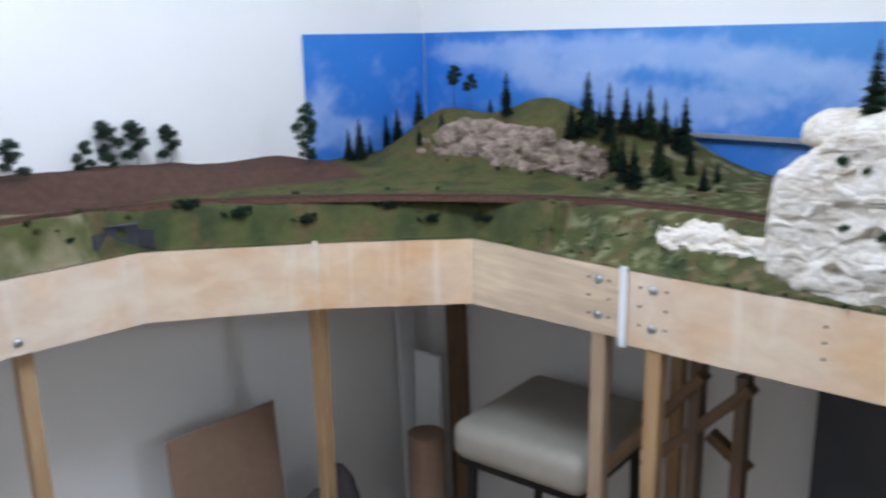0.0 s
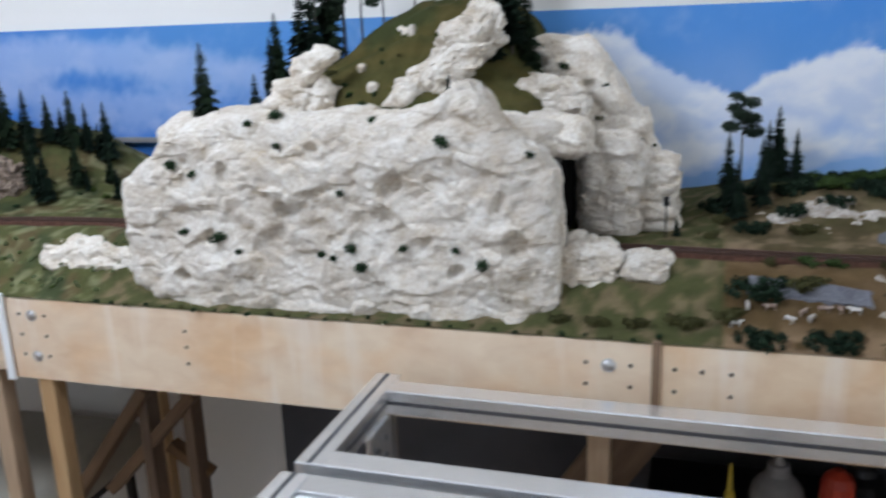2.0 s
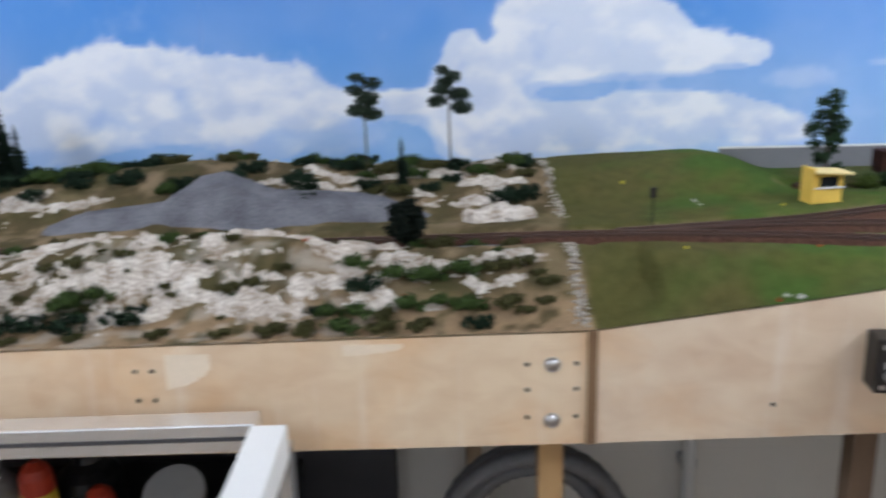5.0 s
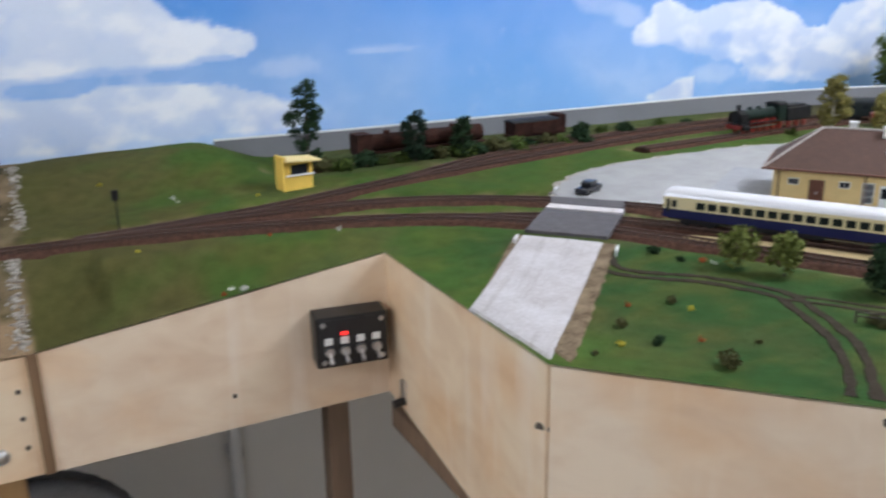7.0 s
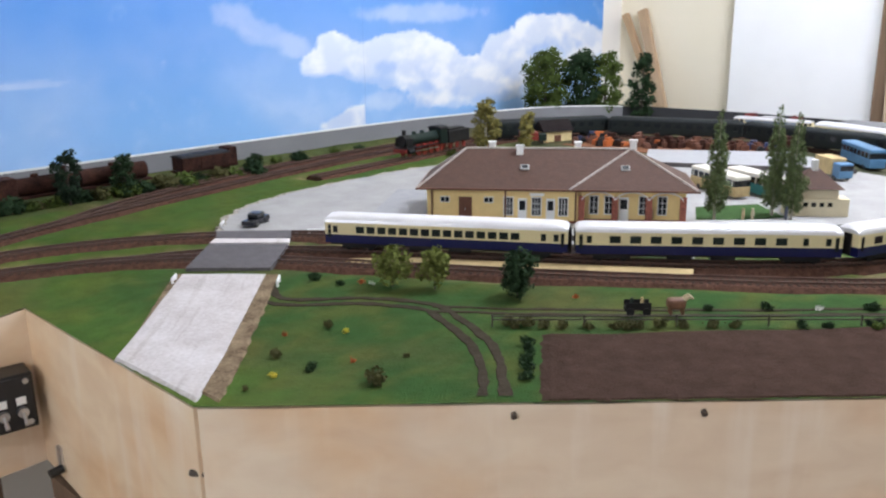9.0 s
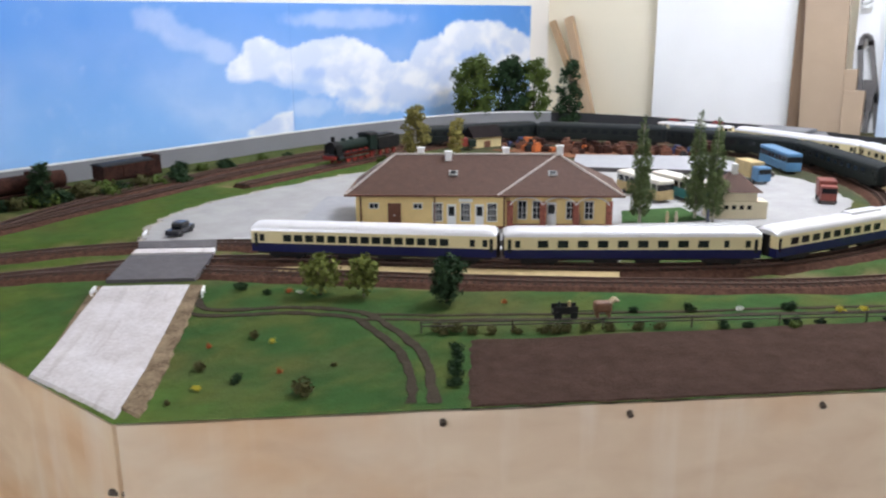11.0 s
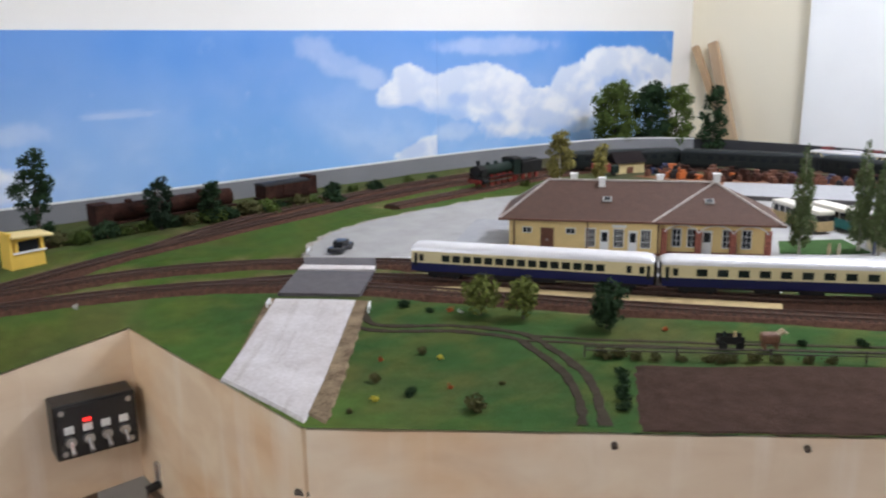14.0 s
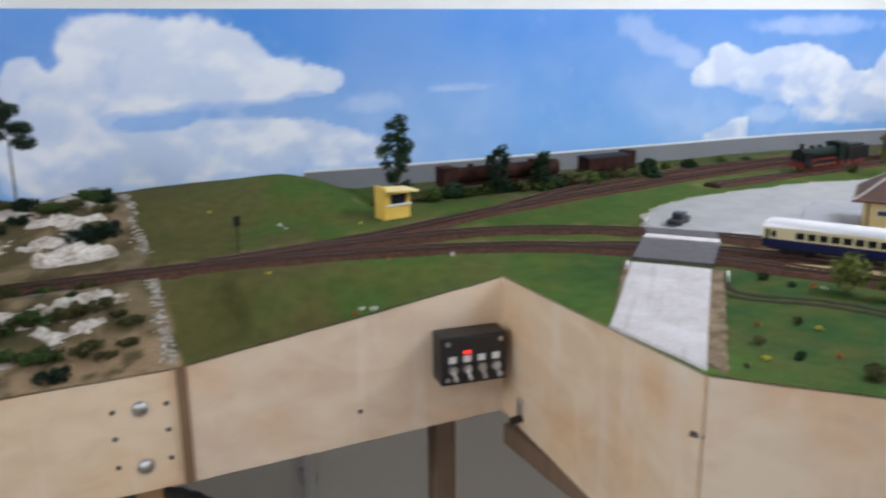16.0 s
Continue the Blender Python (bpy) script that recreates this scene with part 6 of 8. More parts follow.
POP = Stock(lambda: poplar(0.165, 0.023, 33))
for x, y, k in ((0.786, -2.495, 0.98), (0.736, -2.571, 1.0), (0.707, -2.566, 0.95)):
    POP.at(x, y, k, 1.2115)
settle_first(broadleaf(0.19, 0.075, 34, M_LEAF, "large round green leafy tree", 0.15, 0.005, 5200), 1.70, -3.32, 1.208)
settle_first(broadleaf(0.185, 0.062, 35, M_LEAF_D, "large dark green leafy tree", 0.14, 0.005, 4200), 1.636, -3.40, 1.208)
settle_first(broadleaf(0.185, 0.052, 36, M_LEAF, "green leafy tree beside the dark coaches", 0.14, 0.0045, 3400), 1.583, -3.44, 1.208)
settle_first(broadleaf(0.18, 0.044, 37, M_LEAF_D, "dark green clumpy tree", 0.1, 0.0055, 1500), 1.478, -3.46, 1.208)
settle_first(broadleaf(0.13, 0.033, 38, M_BIRCH, "yellow-green birch with a pale trunk", 0.3, 0.003, 2600, M_BIRCHBARK, "birch_tree"), 1.385, -2.70, 1.2055)
settle_first(broadleaf(0.095, 0.022, 39, M_BIRCH, "small yellow-green birch tree", 0.3, 0.003, 1500, M_BIRCHBARK, "birch_tree"), 1.35, -2.79, 1.2055)
# trees in the meadow
settle_first(broadleaf(0.042, 0.026, 40, M_LEAF_Y, "pale yellow-green young tree", 0.3, 0.003, 700), 0.912, -1.995)
settle_first(broadleaf(0.045, 0.021, 41, M_LEAF_Y, "pale yellow-green young tree", 0.3, 0.003, 700), 0.872, -2.02)
settle_first(broadleaf(0.05, 0.026, 42, M_LEAF_D, "dark green bushy tree", 0.2, 0.003, 1100), 0.79, -2.06)
settle_first(broadleaf(0.092, 0.028, 43, M_BLACKLEAF, "dark knobbly tree on the rocky bank", 0.3, 0.004, 700, clumps=9), 1.282, -0.565)
settle_first(broadleaf(0.06, 0.032, 44, M_BLACKLEAF, "nearly black bushy tree before the line", 0.2, 0.004, 1500), 1.375, -1.105)


def bush(seed, material, label, n=260):
    t = thing("bush", label, "bush")
    r = random.Random(seed)
    blobs = [(r.uniform(-0.006, 0.006), r.uniform(-0.006, 0.006), r.uniform(0.003, 0.008), r.uniform(0.006, 0.009), r.uniform(0.006, 0.009), r.uniform(0.005, 0.007)) for _ in range(4)]
    vs, fs = leaf_cloud(blobs, n, 0.0022, seed)
    raw_part("foliage", vs, fs, material, t)
    return t


BUSH = [Stock(lambda: bush(51, M_LEAF_D, "dark green scrub bush")), Stock(lambda: bush(52, M_SCRUB, "olive green scrub bush")), Stock(lambda: bush(53, M_LEAF, "fresh green scrub bush")), Stock(lambda: bush(54, M_SCRUB, "olive green scrub bush"))]


def scrub(seed, material, label, n=900):
    """A low ragged hedge-like clump of foam and twigs."""
    t = thing("scrub_clump", label, "scrub")
    r = random.Random(seed)
    blobs = []
    for k in range(11):
        f = k / 10 - 0.5
        s = 0.0075 * (1.15 - 1.3 * abs(f)) * r.uniform(0.7, 1.25)
        blobs.append((r.uniform(-0.009, 0.009), f * 0.038, r.uniform(0.002, 0.009), s, s, s * 0.8))
    vs, fs = leaf_cloud(blobs, n, 0.0019, seed)
    raw_part("foliage", vs, fs, material, t)
    return t


M_SCRUB_D = leaf_mat("dark_scrub", (0.018, 0.032, 0.018))
M_SCRUB_G = leaf_mat("green_scrub", (0.05, 0.08, 0.022))
SCRUB = [Stock(lambda: scrub(71, M_SCRUB_D, "dark green ragged scrub")), Stock(lambda: scrub(72, M_SCRUB, "olive brown ragged scrub")), Stock(lambda: scrub(73, M_SCRUB_G, "mid green ragged scrub")), Stock(lambda: scrub(74, M_SCRUB, "dry olive ragged scrub"))]


def scrub_at(j, x, y, s):
    ob = SCRUB[j].at(x, y, s * 1.6)
    ob.rotation_euler = (0, 0, r.gauss(0, 0.45))
    return ob


r = random.Random(99)
# ridge behind the line
for i in range(62):
    y = r.uniform(-1.29, -0.42)
    x = 1.56 + 0.22 * ((i * 0.382) % 1)
    if y > -0.72 and x < 1.62:
        x += 0.08
    scrub_at(r.choice((0, 0, 1, 2)), x, y, r.uniform(0.55, 1.0))
for i in range(22):
    scrub_at(r.choice((0, 0, 2)), r.uniform(1.72, 1.80), -0.44 - 0.85 * r.random(), r.uniform(0.45, 0.95))
# bank before the line: x, y, size, kind
BANK = [(1.279, -0.619, 1.0, 0), (1.278, -0.648, 0.9, 0), (1.293, -0.703, 1.2, 2), (1.274, -0.694, 1.1, 0), (1.298, -0.731, 0.9, 2), (1.277, -0.767, 1.0, 0), (1.325, -0.663, 0.6, 1), (1.324, -0.70, 0.8, 1), (1.326, -0.758, 0.6, 1),
        (1.304, -0.815, 0.5, 1), (1.299, -0.892, 0.7, 1), (1.302, -0.92, 0.6, 1), (1.311, -0.955, 0.5, 1), (1.319, -1.042, 0.8, 2), (1.297, -1.056, 0.9, 0), (1.313, -1.093, 0.9, 2), (1.311, -1.133, 1.0, 2)]
BANK += [(1.317, -1.175, 0.9, 2), (1.321, -1.217, 0.8, 1), (1.324, -1.251, 0.7, 3), (1.298, -1.278, 0.6, 1), (1.274, -0.993, 0.45, 0), (1.27, -1.013, 0.8, 2), (1.27, -1.046, 0.8, 2), (1.267, -1.079, 0.7, 1), (1.276, -1.107, 0.9, 2),
         (1.279, -1.147, 0.7, 2), (1.27, -1.182, 0.9, 2), (1.272, -1.225, 0.8, 1), (1.262, -1.246, 0.5, 3), (1.273, -1.27, 0.5, 1)]
BANK += [(1.262, -0.40, 1.1, 0), (1.262, -0.486, 1.2, 0), (1.262, -0.555, 0.6, 1), (1.262, -0.59, 0.8, 0), (1.258, -0.633, 0.5, 1), (1.258, -0.71, 0.5, 1), (1.256, -0.81, 0.6, 1), (1.252, -0.885, 0.55, 1), (1.252, -0.945, 0.8, 1),
         (1.25, -0.985, 0.8, 1), (1.25, -1.029, 0.85, 2), (1.248, -1.074, 0.75, 1), (1.248, -1.12, 0.75, 1), (1.246, -1.189, 0.7, 0), (1.326, -0.40, 1.4, 0), (1.337, -0.458, 1.0, 1), (1.298, -0.366, 0.9, 1), (1.286, -0.318, 0.8, 1)]
for x, y, k, j in BANK:
    scrub_at(j, x, y, 0.85 * k)
for i in range(20):
    scrub_at(r.choice((1, 1, 2, 3)), r.uniform(1.368, 1.386), -0.42 - 0.85 * i / 20 + r.uniform(-0.015, 0.015), r.uniform(0.4, 0.75))
for i in range(22):
    scrub_at(r.choice((1, 3, 1, 2)), 1.275 + 0.085 * ((i * 0.618) % 1), r.uniform(-1.28, -0.62), r.uniform(0.22, 0.42))
for x, y, k in ((1.285, -0.15, .5), (1.283, -0.2, .6), (1.284, -0.25, .6), (1.29, -0.3, .6), (1.60, -0.345, .9), (1.56, -0.36, .7), (1.53, -0.40, .8), (1.65, -0.40, .9), (1.53, -0.47, .7), (1.58, -0.46, .8), (1.60, -0.52, .8), (1.67, -0.50, 1.0), (1.50, -0.34, .5)):
    scrub_at(0 if k > .75 else 1, x, y, k)
for i in range(30):
    BUSH[(0, 0, 1)[i % 3]].at(r.uniform(1.252, 1.268), -0.28 + 0.92 * i / 30, r.uniform(0.28, 0.5))
for i in range(34):
    x, y = r.uniform(1.41, 1.58), r.uniform(-0.02, 0.42)
    BUSH[(0, 1, 0, 2)[i % 4]].at(x, y, r.uniform(0.3, 0.7), slope_z(x, y) - 0.001)
for i in range(22):
    y = r.uniform(0.72, 1.4)
    BUSH[i % 3].at(1.52 + 0.1 * r.random(), y, r.uniform(0.4, 0.8))
for x, y, k in ((1.12, 1.49, .9), (1.03, 1.52, .8), (1.2, 1.33, .9), (1.25, 1.25, .8), (1.30, 1.05, .7), (0.92, 1.58, .6), (0.72, 1.66, .9), (0.62, 1.66, .9), (0.66, 1.68, .8), (0.55, 1.665, 1.0), (0.8, 1.63, .7)):
    BUSH[1 if k > .75 else 2].at(x, y, k)
for i in range(26):
    BUSH[1 + i % 2].at(r.uniform(1.29, 1.345), r.uniform(0.66, 1.0), r.uniform(0.25, 0.5))
for i in range(26):
    f = (i + r.random()) / 26
    p0 = edge_at(1.2 + 2.6 * f)
    x, y = p0.x + 0.03 + 0.05 * r.random(), p0.y + 0.02 + 0.06 * r.random()
    BUSH[(1, 1, 0, 2)[i % 4]].at(x, y, r.uniform(0.35, 0.8))
for x, y, k in ((1.21, 1.303, 1.5), (1.077, 1.415, 1.4), (1.327, 1.129, 1.3), (0.90, 1.575, 1.4), (0.973, 1.504, 1.6), (1.261, 1.229, 1.3)):
    ob = SCRUB[0].at(x, y, k * 0.95)
    ob.rotation_euler = (0, 0, 0.75)
LICHEN = Stock(lambda: bush(57, leaf_mat("pale_lichen", (0.16, 0.2, 0.09)), "pale green lichen clump", 200))
for i in range(56):
    LICHEN.at(r.uniform(1.29, 1.38), 0.58 + 0.42 * ((i * 0.618) % 1), r.uniform(0.25, 0.6))
# tufts on the face of the cliff
BVH = bvhtree.BVHTree.FromPolygons([v.co.copy() for v in CLIFF.data.vertices], [tuple(p.vertices) for p in CLIFF.data.polygons])
for k, (y, z) in enumerate(((0.425, 1.333), (0.391, 1.324), (0.293, 1.397), (0.255, 1.404), (0.150, 1.414), (0.113, 1.399), (0.009, 1.371), (-0.107, 1.354), (0.159, 1.301), (0.355, 1.228), (0.318, 1.211), (0.171, 1.207), (0.127, 1.194), (0.067, 1.225), (-0.010, 1.225), (-0.047, 1.208), (0.415, 1.236), (0.189, 1.212), (0.143, 1.219), (0.246, 1.366))):
    hit = BVH.ray_cast(Vector((1.0, y, z)), Vector((1, 0, 0)))[0]
    if hit:
        BUSH[0].at(hit.x - 0.001, y, 0.72 + 0.4 * (k % 3 == 0), z - 0.006)
BVM = bvhtree.BVHTree.FromPolygons([v.co.copy() for v in MOUNTAIN.data.vertices], [tuple(p.vertices) for p in MOUNTAIN.data.polygons])
for k, (y, z) in enumerate(((-0.05, 1.43), (-0.09, 1.40), (-0.13, 1.375), (-0.16, 1.365), (-0.19, 1.345), (-0.22, 1.33), (-0.245, 1.32), (-0.10, 1.45), (-0.17, 1.42))):
    hit = BVM.ray_cast(Vector((1.0, y, z)), Vector((1, 0, 0)))[0]
    if hit:
        BUSH[0 if k % 3 else 1].at(hit.x - 0.001, y, 0.5 + 0.3 * (k % 2), z - 0.006)
# beside the old wagons and the hut
for x, y, k in ((1.60, -1.80, 1.2), (1.605, -1.88, 1.2), (1.61, -1.95, 1.5), (1.615, -2.0, 1.2), (1.62, -2.08, 1.4), (1.62, -2.14, 1.3), (1.63, -2.2, 1.2), (1.63, -2.26, 1.0), (1.67, -2.45, 1.5), (1.69, -2.40, 1.2), (1.68, -2.62, 1.3), (1.70, -2.56, 1.2), (1.62, -1.73, 1.2), (1.46, -2.68, 1.0)):
    BUSH[2 if k < 1.25 else 0].at(x, y, k)
for i in range(16):
    BUSH[i % 3].at(1.605 + r.uniform(-0.008, 0.012) + 0.03 * i / 16, -1.74 - 0.6 * i / 16, r.uniform(1.5, 2.4))
settle_first(broadleaf(0.088, 0.026, 45, M_SCRUB_D, "dark ragged bush before the old wagons", 0.08, 0.003, 1500), 1.601, -1.941)
settle_first(broadleaf(0.074, 0.024, 46, M_LEAF_D, "dark leafy bush before the old wagons", 0.08, 0.003, 1300), 1.612, -2.04)
settle_first(broadleaf(0.03, 0.02, 47, M_LEAF_D, "low round dark green bush", 0.2, 0.0028, 700), 1.685, -2.345)
settle_first(broadleaf(0.024, 0.022, 48, M_LEAF_D, "low spreading dark green bush", 0.2, 0.0028, 700), 1.67, -2.44)
# meadow and hedge
for x, y, k, j in ((0.735, -1.815, 1.0, 1), (0.80, -1.795, .55, 0), (0.845, -1.79, .6, 1), (0.868, -1.872, .55, 1), (0.993, -1.953, .7, 0), (0.958, -1.96, .45, 0), (0.80, -1.73, .3, 1), (0.76, -1.87, .3, 1)):
    BUSH[j].at(x, y, k)
for x, y, k, j in ((0.652, -1.90, .6, 0), (0.664, -1.915, .6, 0), (0.675, -1.93, .6, 0), (0.686, -1.945, .6, 0), (0.697, -1.958, .6, 0), (0.745, -1.985, .7, 1), (0.728, -1.998, .75, 1), (0.70, -2.012, .6, 1), (0.655, -2.055, .7, 1), (0.63, -2.078, .7, 1),
                   (0.535, -2.165, .6, 0), (0.515, -2.18, .5, 0), (0.48, -2.205, .6, 2), (0.58, -2.19, .6, 0), (0.50, -2.255, .7, 0), (0.62, -2.15, .5, 0), (0.40, -2.35, 1.1, 0), (0.36, -2.33, 1.0, 2)):
    BUSH[j].at(x, y, k)
for f, k in ((0.03, .5), (0.07, .55), (0.13, .45), (0.17, .5), (0.2, .45), (0.26, .5), (0.3, .5), (0.33, .45), (0.52, .5), (0.56, .35), (0.66, .4), (0.74, .45)):
    scrub_at(0 if f > 0.4 else 1, 0.75 - 0.51 * f, -1.972 - 0.468 * f, k * 0.6)
M_FLOWER_Y = leaf_mat("yellow_flowers", (0.60, 0.50, 0.06), 0.15)
M_FLOWER_R = leaf_mat("orange_red_flowers", (0.38, 0.09, 0.03), 0.2)
M_FLOWER_W = leaf_mat("white_flowers", (0.68, 0.66, 0.62), 0.1)
FLW = [Stock(lambda: bush(61, M_FLOWER_Y, "clump of yellow flowers", 90)), Stock(lambda: bush(62, M_FLOWER_R, "clump of orange-red flowers", 90)), Stock(lambda: bush(63, M_FLOWER_W, "clump of white flowers", 90))]
for x, y, k, j in ((0.807, -1.763, .45, 0), (0.845, -1.872, .4, 0), (0.882, -1.828, .35, 1), (0.787, -1.83, .35, 1), (0.945, -1.98, .5, 1), (0.935, -1.985, .3, 2), (0.74, -2.095, .4, 1), (1.20, -1.542, .5, 2), (1.21, -1.53, .4, 2), (1.205, -1.52, .4, 1), (1.308, -1.446, .35, 0),
                   (1.267, -1.682, .4, 2), (1.62, -1.435, .4, 0), (1.548, -1.527, .4, 2), (1.53, -1.53, .3, 2), (1.50, -1.64, .4, 0), (1.29, -1.60, .35, 1), (0.54, -2.22, .45, 2), (0.46, -2.28, .5, 0), (0.44, -2.295, .5, 0), (1.34, -0.98, .4, 1), (1.29, -1.1, .4, 1)):
    FLW[j].at(x, y, k)


# ---- small things of the landscape ----
def animal(m, material, label):
    c = thing("model_cow", label, "animal figure", m @ Matrix.Scale(0.68, 4), "grazing cattle")
    bm = bmesh.new()
    box(bm, -0.011, 0.009, -0.003, 0.003, 0.006, 0.0125, 0.0015)
    box(bm, 0.008, 0.0145, -0.0018, 0.0018, 0.009, 0.0135, 0.001)
    for x in (-0.009, 0.007):
        for y in (-0.002, 0.002):
            tube(bm, (x, y, 0), (x, y, 0.007), 0.0009, n=6)
    part("figure", bm, material, c)


M_COW_W = mat("white_cow_paint", (0.7, 0.66, 0.6), 0.7, vary=0.1, scale=300)
M_COW_B = mat("brown_white_cow_paint", (0.36, 0.16, 0.08), 0.7, vary=0.5, scale=250, second=(0.6, 0.5, 0.42))
for i, (x, y) in enumerate(((1.312, -0.387), (1.311, -0.414), (1.297, -0.437), (1.306, -0.453), (1.309, -0.512), (1.310, -0.496), (1.289, -0.373), (1.272, -0.414), (1.299, -0.462), (1.311, -0.478))):
    animal(Matrix.Translation((x, y, surface(x, y))) @ Matrix.Rotation(i * 1.9, 4, "Z"), M_COW_W if i % 2 == 0 else M_COW_B, "white model cow grazing" if i % 2 == 0 else "brown and white model cow grazing")

M_HORSE = mat("chestnut_horse_paint", (0.16, 0.07, 0.035), 0.6, vary=0.3, scale=250)
# horse cart: a cart, a horse and two seated dolls as plain shapes
c = thing("horse_cart", "dark wooden farm cart on four wheels", "cart", Matrix.Translation((0.664, -2.088, 1.2165)) @ Matrix.Rotation(math.atan2(-0.68, -0.73), 4, "Z") @ Matrix.Scale(0.72, 4))
part("bed", one(box, -0.017, 0.017, -0.008, 0.008, 0.008, 0.011), M_SOOT, c)
for q in (-1, 1):
    part("side_board", one(box, -0.017, 0.017, q * 0.008 - 0.0006, q * 0.008 + 0.0006, 0.011, 0.018), M_SOOT, c)
    for x in (-0.011, 0.011):
        part("wheel", one(tube, (x, q * 0.0088, 0.0055), (x, q * 0.0102, 0.0055), 0.0055, n=16), M_SOOT, c)
part("shaft", one(box, 0.017, 0.045, -0.0006, 0.0006, 0.008, 0.009), M_SOOT, c)
for x, mtl in ((0.006, M_SAND), (-0.008, M_OLIVE)):
    bm = bmesh.new()
    tube(bm, (0, 0, 0), (0, 0, 0.009), 0.0028, 0.002, 10)
    tube(bm, (0, 0, 0.009), (0, 0, 0.0125), 0.0018, 0.0015, 10)
    ob = tagged(part("cart_doll", bm, mtl), "tiny painted doll seated on the cart", "doll")
    ob.matrix_world = c.matrix_world @ Matrix.Translation((x, 0, 0.011))
c = thing("model_horse", "pair of brown model horses with cream manes", "animal figure", Matrix.Translation((0.636, -2.114, 1.2165)) @ Matrix.Rotation(math.atan2(-0.68, -0.73), 4, "Z") @ Matrix.Scale(0.82, 4))
bm = bmesh.new()
box(bm, -0.012, 0.010, -0.0075, 0.0075, 0.006, 0.0195, 0.004)
for x in (-0.0075, 0.0065):
    for y in (-0.0042, 0.0042):
        tube(bm, (x, y, 0), (x, y, 0.0095), 0.0018, n=8)
part("figure", bm, M_HORSE, c)
bm = bmesh.new()
for y in (-0.0034, 0.0034):
    tube(bm, (0.007, y, 0.0165), (0.0135, y, 0.0225), 0.0026, 0.002, 8)
    tube(bm, (0.0125, y, 0.022), (0.018, y, 0.0195), 0.002, 0.0014, 8)
part("head", bm, mat("cream_mane_paint", (0.40, 0.31, 0.2), 0.6, vary=0.2, scale=300), c, "cream painted heads and manes")

for x, y, z, hue in ((0.752, -2.512, 1.2165, (0.45, 0.33, 0.2)), (0.742, -2.52, 1.2165, (0.5, 0.42, 0.3)), (0.70, -2.53, 1.2235, (0.07, 0.08, 0.12)), (0.83, -2.40, 1.2235, (0.3, 0.2, 0.13))):
    bm = bmesh.new()
    tube(bm, (0, 0, 0), (0, 0, 0.008), 0.0016, 0.0022, 10)
    tube(bm, (0, 0, 0.008), (0, 0, 0.0145), 0.0026, 0.0018, 10)
    tube(bm, (0, 0, 0.0145), (0, 0, 0.018), 0.0014, 0.0015, 10)
    tagged(part("platform_doll", bm, mat("doll_paint", hue, 0.7, vary=0.15, scale=300)), "tiny painted doll standing beside the station", "doll").location = (x, y, z)
# field fence
fn = thing("field_fence", "dark weathered wooden field fence", "fence")
fpts = [Vector((0.75, -1.972, 1.2175)).lerp(Vector((0.24, -2.44, 1.2135)), k / 32) for k in range(33)]
M_FENCE = mat("weathered_wood", (0.055, 0.045, 0.035), 0.9, vary=0.3, scale=120)
for p in fpts[::4]:
    part("post", one(tube, (p.x, p.y, p.z - 0.003), (p.x, p.y, p.z + 0.009), 0.0009, n=6), M_FENCE, fn)
for dz in (0.004, 0.0075):
    for k in range(0, 32, 4):
        part("rail", one(tube, fpts[k] + Vector((0, 0, dz)), fpts[k + 4] + Vector((0, 0, dz)), 0.0007, n=6), M_FENCE, fn)

# white barrier rails beside the crossing
for a, b in (((1.115, -1.85), (1.10, -1.836)), ((1.022, -1.925), (1.006, -1.91)), ((1.30, -2.03), (1.284, -2.014)), ((1.18, -2.085), (1.125, -2.132))):
    c = thing("crossing_rail", "white crossing rail on short posts", "rail")
    za = surface(*a)
    part("rail", one(box, 0, (Vector(a) - Vector(b)).length, -0.001, 0.001, 0.004, 0.008, 0.0004), M_WHITE, c)
    for x in (0.003, (Vector(a) - Vector(b)).length - 0.003):
        part("post", one(box, x - 0.001, x + 0.001, -0.001, 0.001, -0.004, 0.006), M_WHITE, c)
    c.matrix_world = Matrix.Translation((*a, max(za, 1.208))) @ Matrix.Rotation(math.atan2(b[1] - a[1], b[0] - a[0]), 4, "Z")


